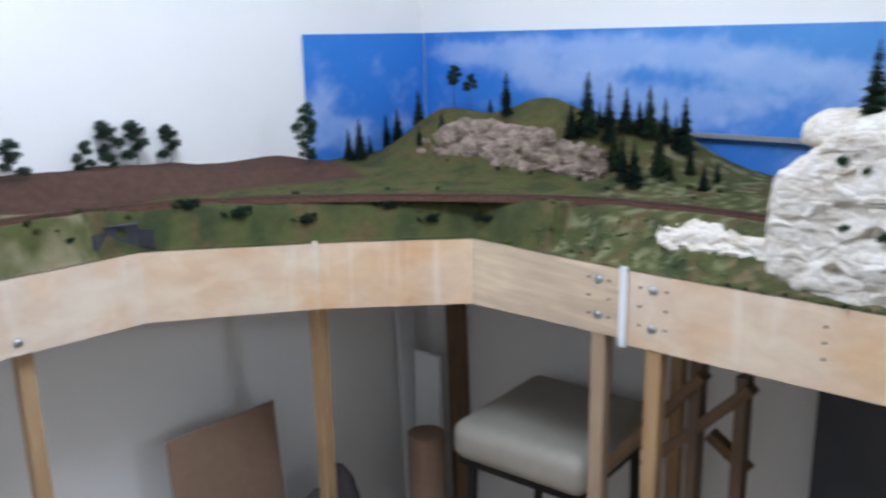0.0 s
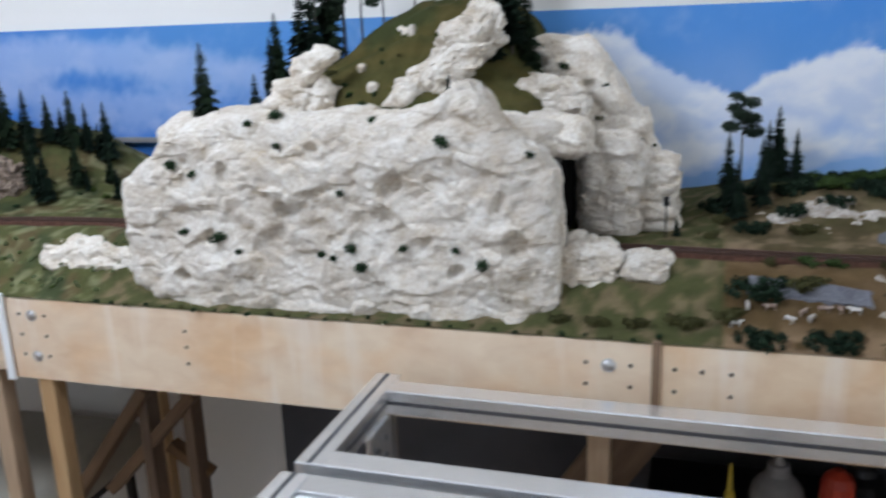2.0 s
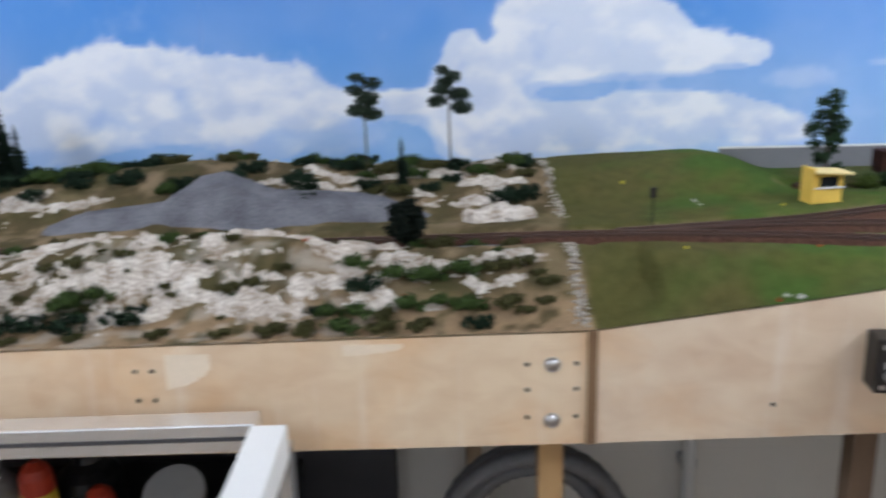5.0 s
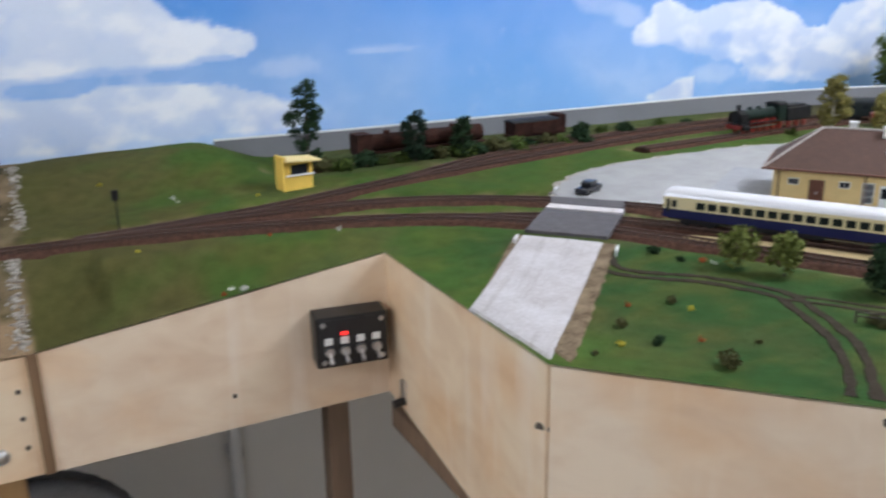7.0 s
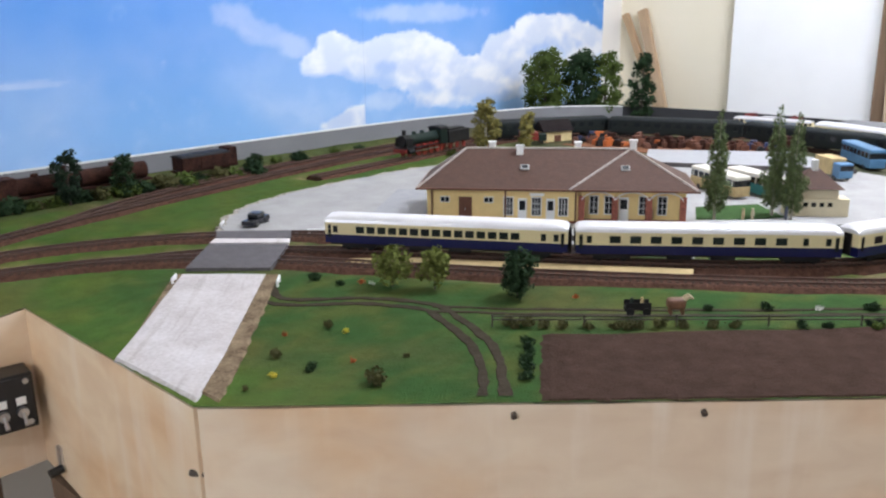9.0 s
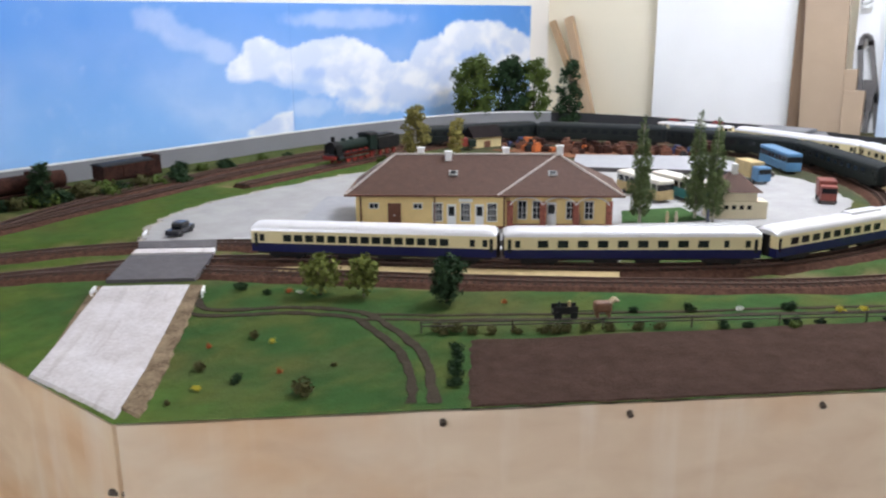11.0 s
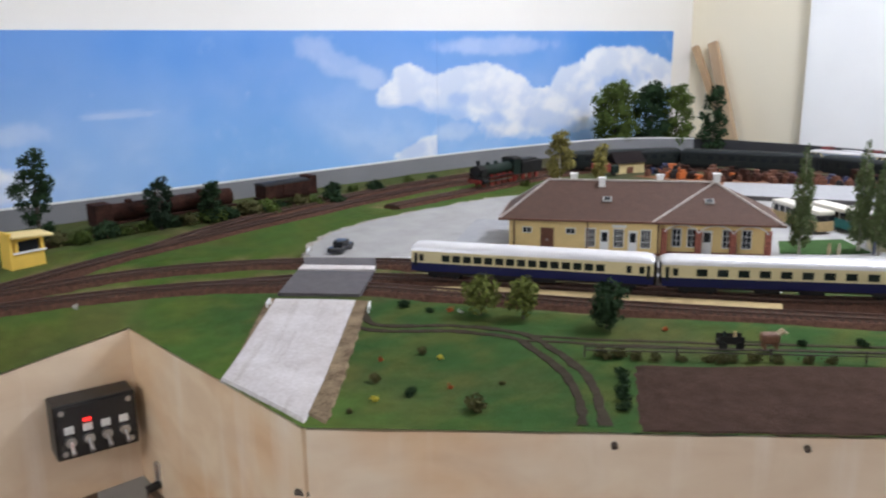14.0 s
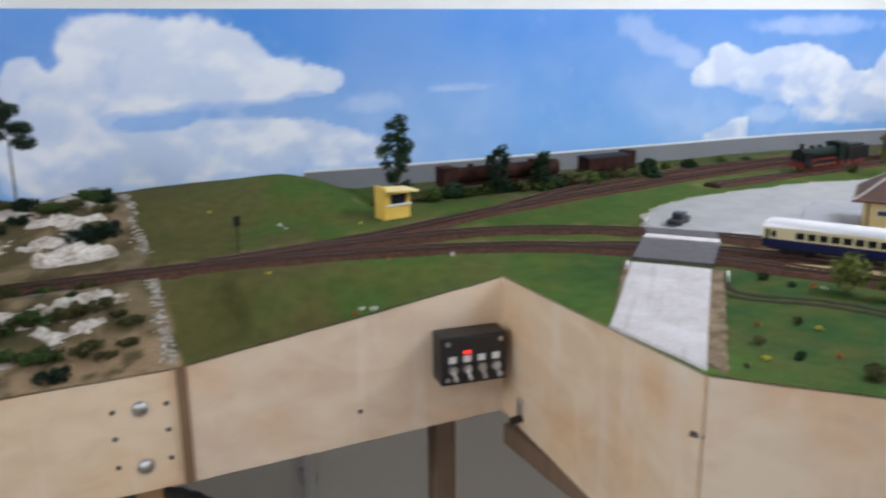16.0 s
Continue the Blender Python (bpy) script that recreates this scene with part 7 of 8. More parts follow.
def road_vehicle(m, L, W, H, paint, label, kind, stripe=None):
    names = {"car": ("toy_car", "car"), "bus": ("toy_bus", "bus"), "truck": ("toy_truck", "truck")}
    c = thing(names[kind][0], label, names[kind][1], m)
    h = L / 2
    if kind == "car":
        part("body", one(box, -h, h, -W / 2, W / 2, 0.0025, H * 0.58, 0.0015), paint, c)
        part("cabin", one(box, -h * 0.55, h * 0.4, -W * 0.42, W * 0.42, H * 0.55, H, 0.002), M_GLASS, c)
        part("roof", one(box, -h * 0.4, h * 0.2, -W * 0.4, W * 0.4, H - 0.0006, H + 0.0006, 0.0003), paint, c)
    elif kind == "bus":
        part("body", one(box, -h, h, -W / 2, W / 2, 0.004, H * 0.55, 0.0015), stripe or paint, c)
        part("window_band", one(box, -h * 0.985, h * 0.985, -W * 0.49, W * 0.49, H * 0.54, H * 0.82, 0.0008), M_GLASS, c)
        part("roof", one(box, -h, h, -W / 2, W / 2, H * 0.81, H, 0.002), paint, c)
        for k in range(8):
            x = -h + L * (k + 0.5) / 8
            part("pillar", one(box, x - 0.0008, x + 0.0008, -W / 2 - 0.0001, W / 2 + 0.0001, H * 0.53, H * 0.82), paint, c)
    else:
        part("load_box", one(box, -h, h * 0.35, -W / 2, W / 2, 0.008, H, 0.0008), paint, c)
        part("cab", one(box, h * 0.4, h, -W * 0.46, W * 0.46, 0.005, H * 0.85, 0.002), stripe or paint, c)
        part("cab_window", one(box, h * 0.45, h * 1.005, -W * 0.42, W * 0.42, H * 0.5, H * 0.75, 0.0005), M_GLASS, c)
    for x in (-h * 0.6, h * 0.6):
        for q in (-1, 1):
            part("wheel", one(tube, (x, q * (W / 2 - 0.003), 0.0042), (x, q * (W / 2 + 0.0003), 0.0042), 0.0042, n=14), M_BLACK, c)


def heading(x, y, a, z=1.2152):
    return Matrix.Translation((x, y, z)) @ Matrix.Rotation(radians(a), 4, "Z")


M_TEAL = mat("teal_paint", (0.03, 0.22, 0.23), 0.35, vary=0.05)
M_IVORY = mat("ivory_paint", (0.72, 0.68, 0.58), 0.35, vary=0.04)
M_SKYB = mat("faded_blue_paint", (0.08, 0.19, 0.33), 0.4, vary=0.1)
M_ORANGE = mat("orange_paint", (0.50, 0.13, 0.03), 0.5, vary=0.15)
M_DKCAR = mat("charcoal_paint", (0.02, 0.02, 0.026), 0.25, vary=0.1)
road_vehicle(heading(1.262, -2.058, 118), 0.05, 0.0195, 0.0165, M_DKCAR, "charcoal toy car parked beside the crossing", "car")
road_vehicle(heading(0.813, -2.702, 154), 0.125, 0.029, 0.036, M_IVORY, "ivory and teal toy coach parked in the yard", "bus", M_TEAL)
road_vehicle(heading(0.868, -2.677, 151), 0.12, 0.029, 0.036, M_IVORY, "ivory and ochre toy bus behind the station", "bus", M_SAND)
road_vehicle(heading(0.780, -3.079, 131), 0.13, 0.029, 0.038, M_SKYB, "faded blue toy bus in the yard", "bus")
road_vehicle(heading(0.774, -2.916, 141), 0.075, 0.028, 0.036, M_SAND, "tan and blue toy truck in the yard", "truck", M_SKYB)
road_vehicle(heading(0.621, -2.815, 113), 0.055, 0.026, 0.034, mat("brick_red_paint", (0.19, 0.045, 0.03), 0.6, vary=0.15), "small brick-red toy van beside the inner loop", "truck")

# grey sheds and the junk yard behind the station
M_SLAB_FACE = mat("dark_slab_face", (0.07, 0.063, 0.06), 0.9, vary=0.3, scale=80)
lay("yard_2", [(1.42, -2.94), (1.165, -2.965), (0.93, -3.11), (0.95, -3.19), (1.07, -3.20), (1.22, -3.12), (1.36, -3.02)], 1.2135, mat("rusty_earth", (0.19, 0.085, 0.045), 0.95, vary=0.3, scale=90, spec=0.1), "rust-brown scrap yard ground", "yard", 0.01)
lay("yard_3", [(1.09, -2.82), (0.76, -2.985), (0.80, -3.03), (0.93, -3.11), (1.165, -2.965)], 1.2205, M_CONC, "pale concrete slab in the yard", "slab", 0.015)
lay("yard_4", [(1.088, -2.8145), (1.0935, -2.8185), (0.7605, -2.985), (0.756, -2.980)], 1.2225, M_SLAB_FACE, "dark strip along the front of the loading slab", "slab face", 0.016)
c = thing("storage_shed", "small tan shed with a dark gable roof", "shed", heading(1.425, -2.985, 247, 1.2055) @ Matrix.Scale(1.2, 4))
part("wall", one(box, -0.03, 0.03, -0.018, 0.018, 0, 0.028), mat("tan_boards", (0.55, 0.44, 0.22), 0.8, vary=0.15, scale=90), c)
bm = bmesh.new()
v = [bm.verts.new(p) for p in ((-0.033, -0.022, 0.026), (0.033, -0.022, 0.026), (0.033, 0.022, 0.026), (-0.033, 0.022, 0.026), (-0.033, 0, 0.046), (0.033, 0, 0.046))]
for f in ((0, 1, 5, 4), (2, 3, 4, 5), (0, 4, 3), (1, 2, 5), (3, 2, 1, 0)):
    bm.faces.new([v[i] for i in f])
part("roof", bm, mat("dark_slate_roof", (0.018, 0.014, 0.014), 0.9, vary=0.2, spec=0.05), c)
part("door", one(box, -0.008, 0.006, -0.0188, -0.017, 0.0, 0.019), M_DOOR, c)
rr = random.Random(5)
M_RUST2 = mat("flaking_rust", (0.11, 0.04, 0.02), 0.85, vary=0.35, scale=90, bump=0.4)
M_NAVY = mat("navy_paint", (0.02, 0.03, 0.09), 0.5, vary=0.15)
JUNK = [M_ORANGE, M_RUST, M_RUST2, M_RUST, M_RUST2, M_SOOT, M_RUST2, M_NAVY]
for i in range(64):
    x = 0.95 + 0.42 * ((i * 0.618) % 1.0)
    y = -3.115 - 0.07 * rr.random() + (x - 0.95) * 0.40
    L, W, H = rr.uniform(0.014, 0.036), rr.uniform(0.009, 0.016), rr.uniform(0.009, 0.026)
    bm = bmesh.new()
    box(bm, -L / 2, L / 2, -W / 2, W / 2, 0, H * 0.7, 0.0012)
    box(bm, -L / 4, L / 3, -W / 2.4, W / 2.4, H * 0.6, H, 0.001)
    ob = tagged(part("scrap_part", bm, JUNK[i % 8]), "battered scrap vehicle part in the yard", "scrap", "scrap in the yard")
    ob.matrix_world = heading(x, y, rr.uniform(0, 180), 1.2135)
road_vehicle(heading(1.425, -2.908, -132), 0.06, 0.022, 0.026, M_RED, "red and green toy truck beside the birches", "truck", M_OLIVE)
road_vehicle(heading(0.955, -3.15, 150), 0.06, 0.024, 0.03, M_RUST, "rust-red freight box in the yard", "truck", M_RUST)
lay("lawn", [(0.800, -2.470), (0.720, -2.575), (0.782, -2.628), (0.843, -2.551)], 1.2165, mat("lawn_green", (0.045, 0.09, 0.028), 0.95, vary=0.25, scale=90, spec=0.1), "small green lawn beside the station", "lawn", 0.006)
# trackside signal and lineside posts
for x, y, h in ((1.45, -1.44, .05), (1.49, -0.275, .06)):
    c = thing("signal_post", "slim dark trackside post", "post", heading(x, y, 0, surface(x, y)))
    part("post", one(tube, (0, 0, -0.004), (0, 0, h), 0.0011, n=8), M_SOOT, c)
    part("head", one(box, -0.002, 0.002, -0.004, 0.004, h - 0.012, h + 0.002, 0.0005), M_SOOT, c)
M_STONE_D = mat("dark_stone", (0.04, 0.038, 0.042), 0.9, vary=0.3, scale=80)
# culvert mouth in the bank
c = thing("culvert", "dark stone culvert mouth in the bank", "culvert", Matrix.Translation((0.780, 1.621, 1.157)) @ Matrix.Rotation(radians(-22), 4, "Z"))
bm = bmesh.new()
rim = [(0.0105 * math.cos(2 * math.pi * k / 24), 0.0105 * math.sin(2 * math.pi * k / 24)) for k in range(24)]
out = [(max(-0.03, min(0.03, 0.045 * math.cos(2 * math.pi * k / 24))), max(-0.03, min(0.014, 0.035 * math.sin(2 * math.pi * k / 24)))) for k in range(24)]
rings = [[bm.verts.new((x, y, z)) for x, z in r] for r, y in ((out, 0.02), (out, -0.006), (rim, -0.006), (rim, 0.02))]
for a, b in zip(rings, rings[1:]):
    for k in range(24):
        bm.faces.new((a[k], a[(k + 1) % 24], b[(k + 1) % 24], b[k]))
bmesh.ops.recalc_face_normals(bm, faces=bm.faces[:])
part("headwall", bm, M_STONE_D, c)
part("pipe", one(tube, (0, 0.004, 0), (0, 0.02, 0), 0.0104, n=18), M_BLACK, c)
part("coping", one(box, -0.033, 0.033, -0.009, 0.012, 0.0135, 0.017, 0.001), M_STONE_D, c)
for q in (-1, 1):
    wg = part("wing_wall", one(prism, [(0, -0.006), (q * 0.006, -0.006), (q * 0.03, -0.024), (q * 0.024, -0.026)], -0.03, 0.006), M_STONE_D, c)
    wg.location.x = q * 0.028
c = thing("far_viaduct", "pale grey viaduct strip along the backdrop", "viaduct")
part("deck", one(box, 1.83, 1.8535, 0.42, 0.95, 1.287, 1.296, 0.001), M_CONC, c)
part("parapet", one(box, 1.828, 1.831, 0.42, 0.95, 1.293, 1.299), M_CONC, c)


# ---- timber legs, bolts and screws of the layout ----
def leg(x, y, z1, w=0.03, d=0.03, material=None, label="square pine leg under the layout", lean=(0, 0)):
    bm = bmesh.new()
    box(bm, -w / 2, w / 2, -d / 2, d / 2, 0, z1, 0.002)
    for v in bm.verts:
        k = 1 - v.co.z / z1
        v.co.x += lean[0] * k
        v.co.y += lean[1] * k
    ob = tagged(part("timber_leg", bm, material or M_PINE), label, "table leg", "legs of the layout")
    ob.location = (x, y, 0)


leg(1.288, 0.823, 0.985)
leg(1.283, 0.708, 0.985)
leg(1.285, -0.205, 1.0)
leg(1.265, -1.275, 1.01)
leg(1.262, -1.66, 1.03, material=M_PINE_SHADED, label="timber leg at the corner in a shaded colour")
leg(1.105, 1.42, 0.985, lean=(0.10, 0.12))
leg(0.575, 1.665, 0.985)
leg(0.45, -2.08, 1.0)
leg(1.80, 0.9, 1.1)
leg(1.80, -1.2, 1.1)

M_FILLER = mat("pale_wood_filler", (0.81, 0.675, 0.51), 0.8, vary=0.06, scale=40, bump=0.1)
M_SCREW = mat("dark_screw_hole", (0.09, 0.07, 0.055), 0.6, 0.3, vary=0.2, scale=300)


def bolt(x, y, z, nx=-1.0, ny=0.0):
    c = thing("carriage_bolt", "shiny zinc carriage bolt in the front board", "bolt", Matrix.Translation((x, y, z)) @ Matrix.Rotation(math.atan2(ny, nx), 4, "Z"), "bolts of the front boards")
    bm = bmesh.new()
    bmesh.ops.create_uvsphere(bm, u_segments=16, v_segments=10, radius=0.0075)
    for v in bm.verts:
        v.co.x *= 0.6
    part("head", bm, M_STEEL, c, smooth=True)
    part("washer", one(tube, (-0.004, 0, 0), (0.0012, 0, 0), 0.0095, n=18), M_STEEL, c)


def edge_x(y):
    for a, b in zip(EDGE[4:], EDGE[5:9]):
        if a[1] >= y >= b[1]:
            return a[0] + (b[0] - a[0]) * (y - a[1]) / (b[1] - a[1])
    return 1.25


def screw(y, z):
    ob = tagged(part("screw", one(tube, (edge_x(y) - 0.0012, y, z), (edge_x(y) + 0.003, y, z), 0.0027, n=10), M_SCREW), "dark countersunk screw in the front board", "screw", "screws of the front boards")


for y, z in ((0.823, 1.087), (0.823, 1.019), (0.71, 1.087), (0.71, 1.016), (-0.219, 1.088), (-1.272, 1.097), (-1.272, 1.026)):
    bolt(edge_x(y), y, z)
bolt(0.556, 1.6235, 0.99, 0.0, -1.0)
for y in (0.845, 0.80, 0.735, 0.685):
    for z in (1.088, 1.053, 1.018):
        screw(y, z)
for y in (-0.19, -0.247, -0.302, -0.37):
    for z in (1.09, 1.06):
        screw(y, z)
screw(-0.335, 1.09)
for y in (-0.786, -0.806):
    for z in (1.099, 1.062):
        screw(y, z)
for y in (-1.243, -1.30):
    for z in (1.098, 1.066, 1.031):
        screw(y, z)
for z in (1.083, 1.057, 1.03):
    screw(0.42, z)
screw(-1.52, 1.052)
d = (Vector(EDGE[10][:2]) - Vector(EDGE[9][:2])).normalized()
for q in ((0.640, -1.866), (0.541, -1.974), (0.43, -2.087), (0.33, -2.19)):
    k = (Vector(q) - Vector(EDGE[9][:2])).dot(d)
    p = Vector(EDGE[9][:2]) + d * k
    zt = EDGE[9][2] + (EDGE[10][2] - EDGE[9][2]) * k / (Vector(EDGE[10][:2]) - Vector(EDGE[9][:2])).length
    n = Vector((-d.y, d.x)) if Vector((-d.y, d.x)).dot(Vector((-1, 1))) > 0 else Vector((d.y, -d.x))
    tagged(part("edge_screw", one(tube, (p.x + n.x * 0.003, p.y + n.y * 0.003, zt - 0.013), (p.x - n.x * 0.002, p.y - n.y * 0.002, zt - 0.011), 0.0024, n=14), M_SCREW), "round zinc screw head in the board", "screw", "screws of the front boards")
for z in (1.16, 1.05):
    tagged(part("screw", one(tube, (0.802, -1.6905, z), (0.812, -1.684, z), 0.0027, n=10), M_SCREW), "dark countersunk screw in the front board", "screw", "screws of the front boards")
for y0, y1, z0, z1 in ((-0.822, -0.875, 1.076, 1.119), (-1.03, -1.10, 1.113, 1.1265)):
    bm = bmesh.new()
    n = 28
    vs = [(y0 + (y1 - y0) * k / n, z0 + 0.003 * noise.noise(Vector((k * 0.5, z0 * 9, 1))) + (z1 - z0) * 0.55 * (k / n) ** 2) for k in range(n + 1)]
    lo = [bm.verts.new((edge_x(y) - 0.0006, y, z)) for y, z in vs]
    hi = [bm.verts.new((edge_x(y) - 0.0006, y, z1)) for y, z in vs]
    lo2 = [bm.verts.new((edge_x(y) + 0.002, y, z)) for y, z in vs]
    hi2 = [bm.verts.new((edge_x(y) + 0.002, y, z1)) for y, z in vs]
    for k in range(n):
        for a, b in ((lo, hi), (lo2, lo), (hi, hi2)):
            bm.faces.new((a[k], a[k + 1], b[k + 1], b[k]))
    bmesh.ops.recalc_face_normals(bm, faces=bm.faces[:])
    tagged(part("filler_patch", bm, M_FILLER), "pale smeared filler on the plywood board", "filler")
# cover strips at the joints
tagged(part("joint_strip", one(box, 1.256, 1.2615, 0.758, 0.772, 0.972, 1.123, 0.001), M_WHITE), "white joint strip between two boards", "joint strip")
tagged(part("joint_strip", one(box, 1.2485, 1.262, -0.2845, -0.2735, 0.985, 1.124), M_PINE_SHADED), "brown timber end at the board joint", "joint strip")
tagged(part("joint_strip", one(box, 1.222, 1.236, -1.3235, -1.3125, 0.995, 1.138), M_PINE_SHADED), "brown timber end at the board joint", "joint strip")
bm = one(box, -0.006, 0.006, -0.001, 0.001, 0.969, 1.117)
ob = tagged(part("joint_strip", bm, M_PLY), "pale filled joint between two boards", "joint strip")
ob.matrix_world = Matrix.Translation((1.0755, 1.3845, 0)) @ Matrix.Rotation(math.atan2(-0.22, 0.25), 4, "Z") @ Matrix.Translation((0, -0.001, 0))
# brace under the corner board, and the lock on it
tagged(part("brace", one(box, 0.80, 1.16, -1.715, -1.700, 0.985, 1.012), M_PINE_SHADED), "timber brace under the board in a shaded colour", "brace")
c = thing("board_latch", "dark metal latch with a small knob", "latch")
part("plate", one(box, 1.117, 1.127, -1.7035, -1.698, 1.035, 1.062, 0.001), M_STEEL, c)
part("knob", one(tube, (1.118, -1.699, 1.038), (1.118, -1.685, 1.036), 0.0048, n=12), M_BLACK, c)

# ---- switch box on the front board ----
a, b = Vector((edge_x(-1.612), -1.612, 0)), Vector((edge_x(-1.697), -1.697, 0))
ang = math.atan2((b - a).y, (b - a).x)
c = thing("switch_box", "black plastic switch box with four toggles and a red lamp", "switch box", Matrix.Translation((a.x, a.y, 1.084)) @ Matrix.Rotation(ang, 4, "Z"))
part("housing", one(box, 0, 0.084, -0.034, 0.0, 0, 0.062, 0.002), M_BLACK, c)
LED = bpy.data.materials.new("red_led")
LED.use_nodes = True
LED.node_tree.nodes["Principled BSDF"].inputs["Base Color"].default_value = (0.8, 0.02, 0.02, 1)
LED.node_tree.nodes["Principled BSDF"].inputs["Emission Color"].default_value = (1, 0.03, 0.02, 1)
LED.node_tree.nodes["Principled BSDF"].inputs["Emission Strength"].default_value = 1.6
part("face", one(box, 0.003, 0.081, -0.0352, -0.0335, 0.003, 0.059, 0.0006), mat("black_panel", (0.018, 0.018, 0.02), 0.3, vary=0.1), c)
for k in range(4):
    x = 0.014 + 0.0185 * k
    part("label_plate", one(box, x - 0.0048, x + 0.0048, -0.0362, -0.035, 0.029, 0.0375, 0.0003), M_WHITE, c, "small white blank plate")
    t = part("toggle", one(tube, (x, -0.035, 0.021), (x, -0.040, 0.021), 0.0055, n=14), M_STEEL, c)
    part("lever", one(tube, (x, -0.039, 0.021), (x, -0.051, 0.012), 0.0016, 0.0026, 10), M_STEEL, t)
for x, z in ((0.008, 0.054), (0.076, 0.054), (0.008, 0.008), (0.076, 0.008)):
    part("corner_screw", one(tube, (x, -0.035, z), (x, -0.0368, z), 0.003, n=12), M_STEEL, c)
part("led", one(box, 0.0285, 0.0365, -0.0385, -0.035, 0.0405, 0.0438, 0.0006), LED, c, "small glowing red display")


# ---- aluminium racks before the layout ----
def profile(parent, a, b, w=0.034, name="profile", white=False, plain_top=False):
    """A slotted aluminium bar from a to b."""
    a, b = Vector(a), Vector(b)
    L = (b - a).length
    ob = part(name, one(box, -w / 2, w / 2, -w / 2, w / 2, 0, L, 0.0015), M_WHITE if white else M_ALU, parent)
    q = Vector((0, 0, 1)).rotation_difference((b - a).normalized()).to_matrix().to_4x4()
    ob.matrix_basis = Matrix.Translation(a) @ q
    if not white:
        for s in (-1, 1):
            part("slot", one(box, s * w / 2 - 0.0005, s * w / 2 + 0.0005, -0.0026, 0.0026, 0.001, L - 0.001), M_ALU_DARK, ob, "dark slot along the bar")
            if plain_top:
                continue
            part("slot", one(box, -0.0026, 0.0026, s * w / 2 - 0.0005, s * w / 2 + 0.0005, 0.001, L - 0.001), M_ALU_DARK, ob, "dark slot along the bar")
    return ob


c = thing("aluminium_rack", "long rack of slotted aluminium bars", "rack")
zt = 1.043
profile(c, (1.19, 0.06, zt), (1.19, -0.935, zt), plain_top=True)
profile(c, (0.992, 0.06, zt), (0.992, -0.935, zt), plain_top=True)
profile(c, (0.975, 0.077, zt), (1.228, 0.077, zt))
profile(c, (0.975, -0.953, zt), (1.165, -0.953, zt), 0.04, "end_plate", True)
profile(c, (1.19, 0.077, 0.0), (1.19, 0.077, zt - 0.018), 0.034, "leg")
profile(c, (0.992, 0.077, 0.0), (0.992, 0.077, zt - 0.018), 0.034, "leg")
profile(c, (1.19, -0.953, 0.0), (1.19, -0.953, zt - 0.021), 0.034, "leg")
profile(c, (0.992, -0.953, 0.0), (0.992, -0.953, zt - 0.021), 0.034, "leg")
part("gusset", one(prism, [(1.10, 0.056), (1.17, 0.056), (1.17, 0.060), (1.10, 0.060)], 0.955, 1.026), M_ALU, c)
for x, z in ((1.12, 1.0), (1.15, 0.98), (1.15, 1.005)):
    part("rivet", one(tube, (x, 0.0565, z), (x, 0.054, z), 0.004, n=10), M_ALU_DARK, c)
c = thing("white_topped_rack", "aluminium rack with a white laminate top", "rack")
profile(c, (0.60, 0.082, zt), (0.955, 0.082, zt))
profile(c, (0.938, 0.064, zt), (0.938, -0.42, zt), plain_top=True)
profile(c, (0.60, -0.437, zt), (0.955, -0.437, zt))
part("top", one(box, 0.60, 0.919, -0.418, 0.063, zt - 0.004, zt + 0.014, 0.0015), M_WHITE, c, "white laminate top")
for x in (0.62, 0.938):
    for y in (0.082, -0.437):
        profile(c, (x, y, 0.0), (x, y, zt - 0.018), 0.034, "leg")

# ---- under the layout ----
c = thing("upholstered_stool", "stool with a cream vinyl seat on dark legs", "stool", Matrix.Translation((1.60, 1.125, 0.018)) @ Matrix.Rotation(radians(3), 4, "Z"))
M_VINYL = mat("cream_vinyl", (0.43, 0.39, 0.31), 0.45, vary=0.06, scale=30, bump=0.08)
bm = bmesh.new()
box(bm, -0.2, 0.2, -0.185, 0.185, 0.50, 0.60)
bmesh.ops.bevel(bm, geom=bm.edges[:], offset=0.035, segments=5, affect="EDGES", profile=0.5)
for v in bm.verts:
    if v.co.z > 0.58:
        v.co.z += 0.018 * (1 - (v.co.x / 0.2) ** 2) * (1 - (v.co.y / 0.185) ** 2)
part("seat", bm, M_VINYL, c, smooth=True)
part("seat_frame", one(box, -0.18, 0.18, -0.165, 0.165, 0.485, 0.503), M_BLACK, c)
for x in (-0.165, 0.165):
    for y in (-0.15, 0.15):
        part("leg", one(tube, (x, y, 0), (x * 0.95, y * 0.95, 0.49), 0.012, n=12), M_BLACK, c)


def plank(name, a, b, w, t, material, label, category, up=(0, 0, 1)):
    a, b = Vector(a), Vector(b)
    d = (b - a).normalized()
    s = d.cross(Vector(up)).normalized()
    n = s.cross(d)
    ob = tagged(part(name, one(box, -w / 2, w / 2, -t / 2, t / 2, 0, (b - a).length, 0.002), material), label, category)
    m = Matrix((s, n, d)).transposed().to_4x4()
    ob.matrix_world = Matrix.Translation(a) @ m


c = thing("wooden_trestle", "brown wooden trestle with slanting braces, darkened for shade", "trestle")


def stick(name, a, b, w=0.04):
    a, b = Vector(a), Vector(b)
    ob = part(name, one(box, -w / 2, w / 2, -0.012, 0.012, 0, (b - a).length, 0.002), M_PINE_SHADED, c)
    q = Vector((0, 0, 1)).rotation_difference((b - a).normalized()).to_matrix().to_4x4()
    ob.matrix_basis = Matrix.Translation(a) @ q


